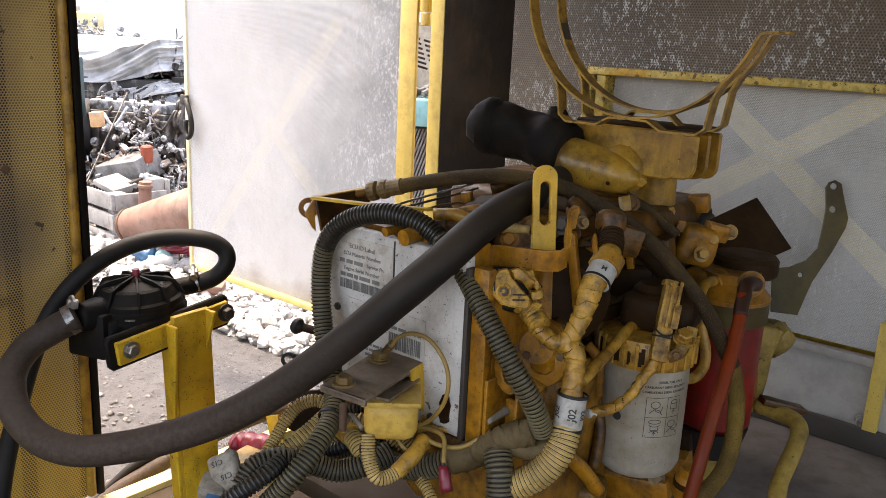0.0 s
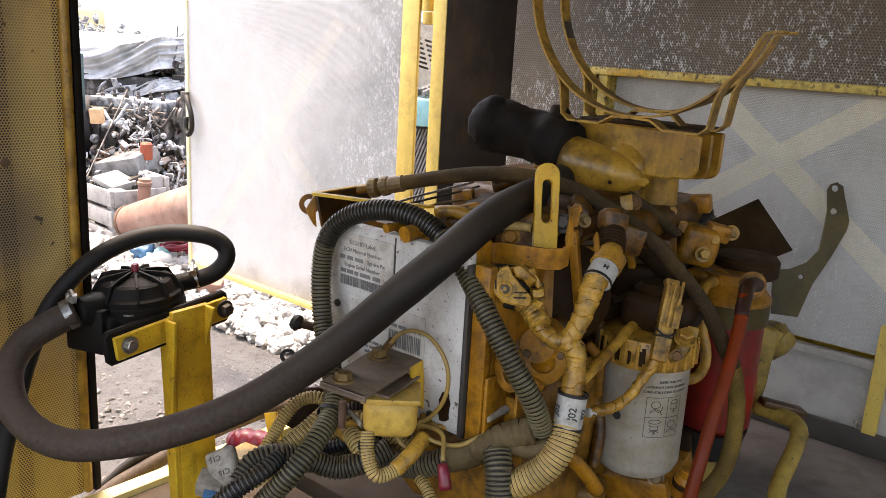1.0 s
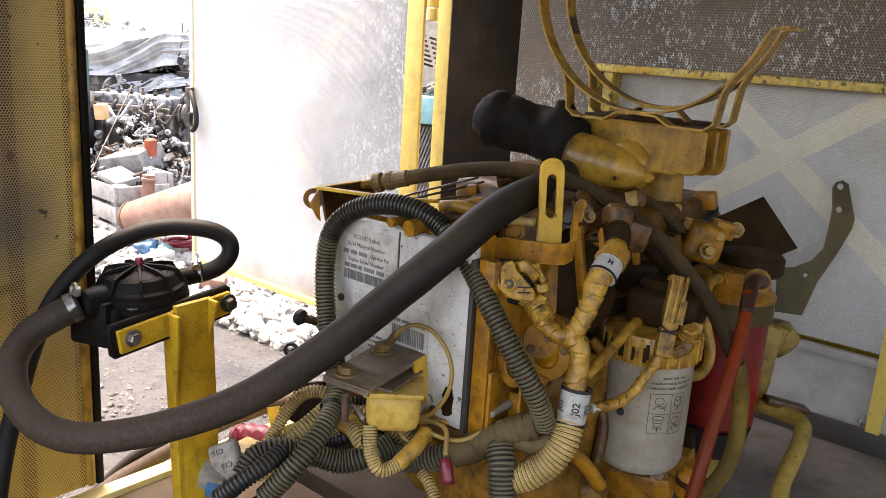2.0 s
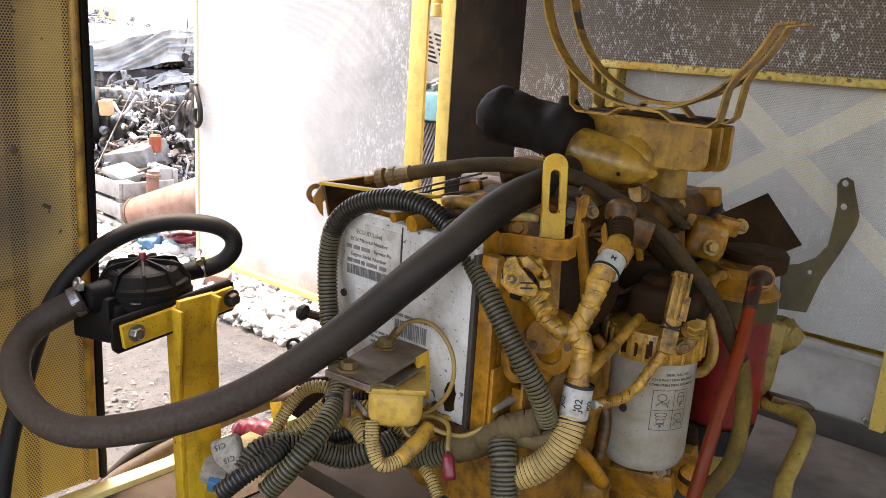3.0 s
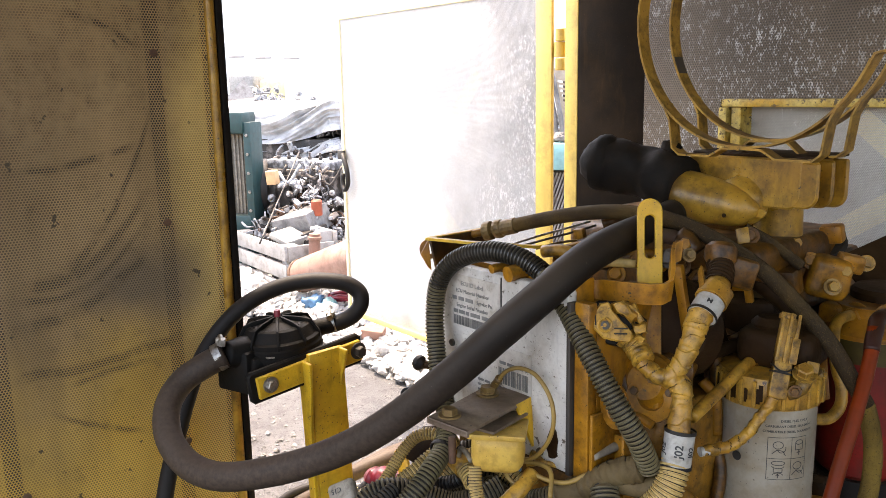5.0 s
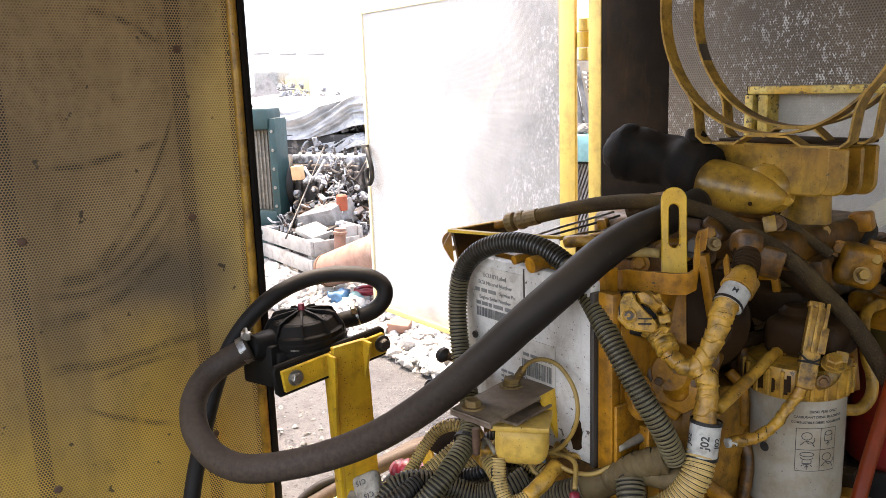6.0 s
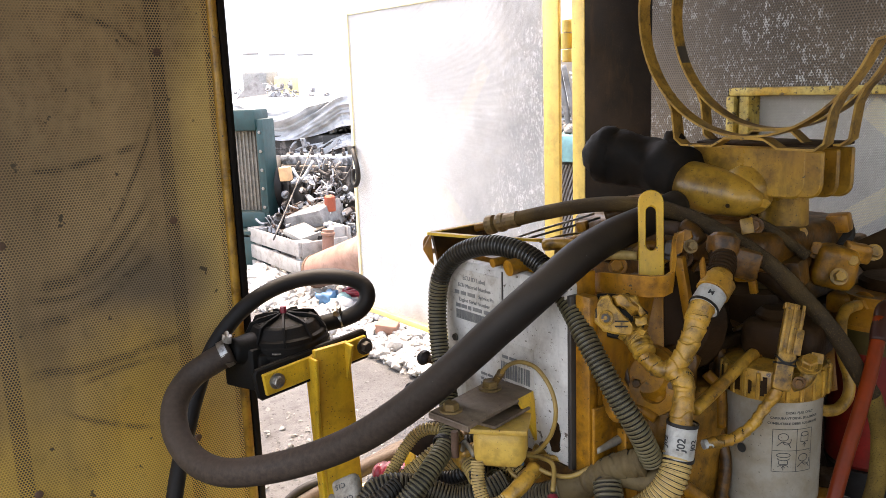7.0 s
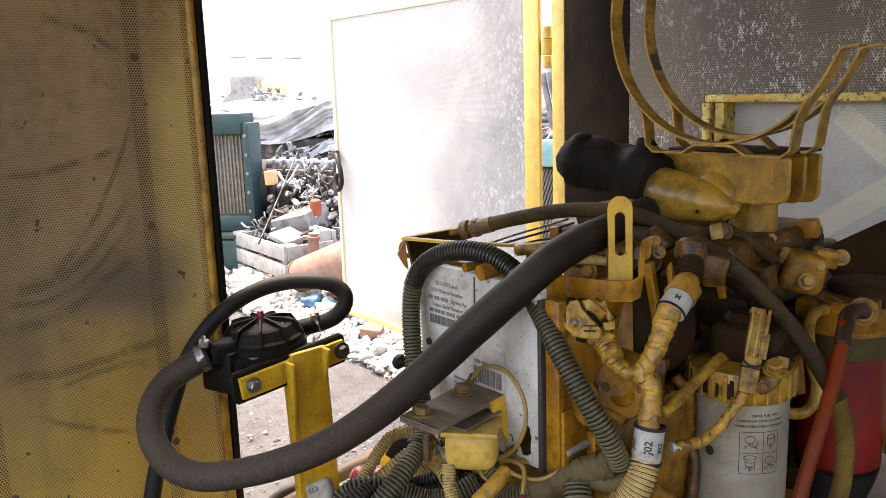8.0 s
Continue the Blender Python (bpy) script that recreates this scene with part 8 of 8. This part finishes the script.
part("lower_layer", box((-0.58, -0.46, 0.0), (0.58, 0.46, 0.50), 0.02, wm), SCRAP2, load)
part("cargo_box", box((-0.56, -0.44, 0.63), (0.56, 0.44, 0.86), 0.02, wm), SCRAP, load)
part("lower_wrap", wrapped(-0.60, 0.60, -0.49, 0.49, 0.50, 0.72, 2), WRAP, load)
part("middle_wrap", wrapped(-0.59, 0.59, -0.48, 0.48, 0.76, 0.86, 12), WRAP, load)
part("upper_wrap", wrapped(-0.58, 0.58, -0.47, 0.47, 0.93, 1.18, 7), WRAP, load)

# behind the gap at the hinge: slatted dark radiator under a teal guard
g0 = Vector((-3.056, 3.548, 0.669))
gm = Matrix.Translation((g0.x, g0.y, 0.0)) @ pose(0, 0, 0, 0, 0, 30)
unit = thing("cooler_unit", "dark cooler with slanted grey fins under a pale teal guard", "cooler", (g0.x, g0.y, 0.0))
part("core", box((-0.5, 0.02, 0.0), (0.5, 0.3, 0.80), 0.01, gm), SCRAP, unit)
for i in range(40):
    part("fin", box((-0.004, 0.0, 0.0), (0.004, 0.012, 0.78), 0.001, gm @ Matrix.Translation((-0.5 + 0.0185 * i, 0.006, 0.05)) @ pose(0, 0, 0, 0, 19, 0), 1), DULLGREY, unit)
part("guard", box((-0.55, -0.05, 0.805), (0.55, 0.35, 0.955), 0.015, gm), TEAL, unit)
part("grille_frame", box((-0.5, 0.5, 0.96), (0.5, 0.54, 1.35), 0.01, gm @ pose(0, 0, 0, -18, 0, 0)), SCRAP2, unit)
for i in range(7):
    part("slot", box((-0.45, 0.485, 1.0 + 0.045 * i), (0.45, 0.499, 1.02 + 0.045 * i), 0.001, gm @ pose(0, 0, 0, -18, 0, 0)), SCRAP, unit)

# yellow loader part far off, pale clad building
y0 = Vector((-12.0, 6.395, 1.430))
ym = Matrix.Translation((y0.x, y0.y, 0.0)) @ pose(0, 0, 0, 0, 0, 40)
machine = thing("yellow_machine", "low pale yellow machine parked far off in the yard", "machine", (y0.x, y0.y, 0.0))
part("hood", box((-0.12, -0.2, 1.10), (0.16, 0.2, 1.46), 0.05, ym), FADED, machine)
part("side_tank", box((-0.62, -0.25, 1.10), (-0.20, 0.25, 1.55), 0.05, ym), PALEGREY, machine)
part("chassis", box((-1.2, -0.45, 0.0), (0.8, 0.45, 1.10), 0.08, ym), SCRAP, machine)

# bent grey sheet on the radiator
solo("sheet_panel", quad_plate([Vector((-5.523, 2.732, 1.196)), Vector((-5.602, 2.936, 1.361)), Vector((-5.535, 2.979, 1.219)), Vector((-5.441, 2.921, 1.179))], 0.006, 0, (0, -1, 0)), DULLGREY, "bent dull grey sheet lying on the radiator", "sheet")

# slotted guard with two grey arms and rubble on top of the cooler
gp = Vector((-3.155, 3.68, 1.19))
pm2 = Matrix.Translation(gp) @ frame_of((0.705, -0.71, 0), (0.71, 0.705, 0))
slotted = thing("slotted_guard", "faded beige slotted guard leaning on the cooler", "guard", (gp.x, gp.y, 0.955))
part("plate", plate([(-0.035, 0.17), (0.036, -0.235), (0.40, -0.235), (0.40, 0.17)], 0.005, pm2, [[(0.012 + 0.008 * j + 0.10 * i, 0.105 - 0.027 * j - 0.025 * i), (0.092 + 0.008 * j + 0.10 * i, 0.085 - 0.027 * j - 0.025 * i), (0.090 + 0.008 * j + 0.10 * i, 0.073 - 0.027 * j - 0.025 * i), (0.010 + 0.008 * j + 0.10 * i, 0.093 - 0.027 * j - 0.025 * i)] for i in range(3) for j in range(7)]), BEIGE, slotted)
part("backing", box((0.04, -0.235, -0.06), (0.40, 0.16, -0.03), 0.004, pm2), SCRAP, slotted)
for a, b, r in (((-0.052, 0.13, 0.03), (-0.006, -0.118, 0.03), 0.018), ((-0.020, 0.14, 0.045), (0.032, -0.125, 0.045), 0.014)):
    part("arm", tube([pm2 @ Vector(a), pm2 @ Vector(a).lerp(Vector(b), 0.5), pm2 @ Vector(b), pm2 @ (Vector(b) + Vector((0.012, -0.11, 0)))], r, 0.02, 14, taper=[r, r, r, r * 0.55]), DULLGREY, slotted)
rng = random.Random(77)
pile = []
for i in range(70):
    r = rng.uniform(0.010, 0.026)
    pile.append(crumple(box((-r, -r, -r * 0.7), (r, r, r * 0.7), r * 0.3, gm @ Matrix.Translation((rng.uniform(-0.4, 0.4), rng.uniform(-0.02, 0.14), 0.957 + r * 0.7 + rng.uniform(0, 0.025))) @ pose(0, 0, 0, rng.uniform(-40, 40), rng.uniform(-40, 40), rng.uniform(0, 180)), 1), r * 0.5, 30, i))
solo("rubble", join(*pile), GRAVEL, "pale stone rubble lying on the cooler guard", "rubble", kind="stuff")


def cladding(a, b, h):
    bm = bmesh.new()
    n = 180
    rows = []
    a, b = Vector(a), Vector(b)
    side = (b - a).normalized().cross(Vector((0, 0, 1)))
    for i in range(n + 1):
        q = a.lerp(b, i / n) + side * (0.035 if i % 4 in (1, 2) else 0.0)
        rows.append((bm.verts.new(q), bm.verts.new(q + Vector((0, 0, h)))))
    for (p, q), (r, s) in zip(rows, rows[1:]):
        bm.faces.new((p, r, s, q))
    return bm


hall = thing("hall", "long white hall clad in corrugated sheet", "building", (-22, 14, 0), kind="structure")
part("wall", cladding((-32, 2, 0), (-6, 30, 0), 7.0), FACADE, hall)
part("roof", quad_plate([(-32, 2, 7.0), (-6, 30, 7.0), (-14, 37, 9.5), (-40, 9, 9.5)], 0.1, 0, (0, 0, 1)), FACADE, hall)
for q in ((-15.123, 7.269, 1.949), (-14.810, 7.676, 1.920), (-14.478, 8.111, 1.901)):
    part("vent", box((-0.15, -0.04, -0.015), (0.15, 0.04, 0.02), 0.01, Matrix.Translation(q) @ pose(0, 0, 0, 0, 0, 47)), GREYSHEET, hall)

# coils of hose and rags dropped among the stones
k0 = Vector((-3.791, 2.629, 0.060))
solo("hose_coil", tube([k0 + Vector((0.075 * math.cos(a) * (1 + 0.25 * math.sin(a * 0.83)), 0.075 * math.sin(a) * (1 + 0.2 * math.cos(a * 0.61)), 0.02 + 0.008 * a / 3)) for a in [i * 0.5 for i in range(30)]], 0.011, 0.03, 8), PINK, "pink-red hose coiled on the stones", "hose")
solo("rag", crumple(tube([Vector((-3.90, 2.43, 0.070)), Vector((-3.87, 2.46, 0.085)), Vector((-3.83, 2.50, 0.070))], 0.035, 0.012, 14, lumps=0.2), 0.03, 30, 0), BLUE, "blue rag among the stones", "rag")
solo("rag", crumple(tube([Vector((-3.78, 2.44, 0.065)), Vector((-3.75, 2.49, 0.080)), Vector((-3.74, 2.53, 0.065))], 0.028, 0.012, 14, lumps=0.2), 0.03, 34, 0, 3.0), TEAL, "pale green rag among the stones", "rag")
solo("plastic_bag", crumple(tube([Vector((-3.72, 2.40, 0.060)), Vector((-3.69, 2.45, 0.075)), Vector((-3.68, 2.50, 0.060))], 0.030, 0.012, 14, lumps=0.25), 0.035, 38, 0, 7.0), WRAP, "crumpled white plastic bag among the stones", "bag")
solo("orange_box", box((-0.034, -0.03, -0.045), (0.034, 0.03, 0.045), 0.006, Matrix.Translation((-4.676, 2.659, 0.719)) @ pose(0, 0, 0, 4, -3, 35)), ORANGEBOX, "faded orange plastic box on the scrap", "box")
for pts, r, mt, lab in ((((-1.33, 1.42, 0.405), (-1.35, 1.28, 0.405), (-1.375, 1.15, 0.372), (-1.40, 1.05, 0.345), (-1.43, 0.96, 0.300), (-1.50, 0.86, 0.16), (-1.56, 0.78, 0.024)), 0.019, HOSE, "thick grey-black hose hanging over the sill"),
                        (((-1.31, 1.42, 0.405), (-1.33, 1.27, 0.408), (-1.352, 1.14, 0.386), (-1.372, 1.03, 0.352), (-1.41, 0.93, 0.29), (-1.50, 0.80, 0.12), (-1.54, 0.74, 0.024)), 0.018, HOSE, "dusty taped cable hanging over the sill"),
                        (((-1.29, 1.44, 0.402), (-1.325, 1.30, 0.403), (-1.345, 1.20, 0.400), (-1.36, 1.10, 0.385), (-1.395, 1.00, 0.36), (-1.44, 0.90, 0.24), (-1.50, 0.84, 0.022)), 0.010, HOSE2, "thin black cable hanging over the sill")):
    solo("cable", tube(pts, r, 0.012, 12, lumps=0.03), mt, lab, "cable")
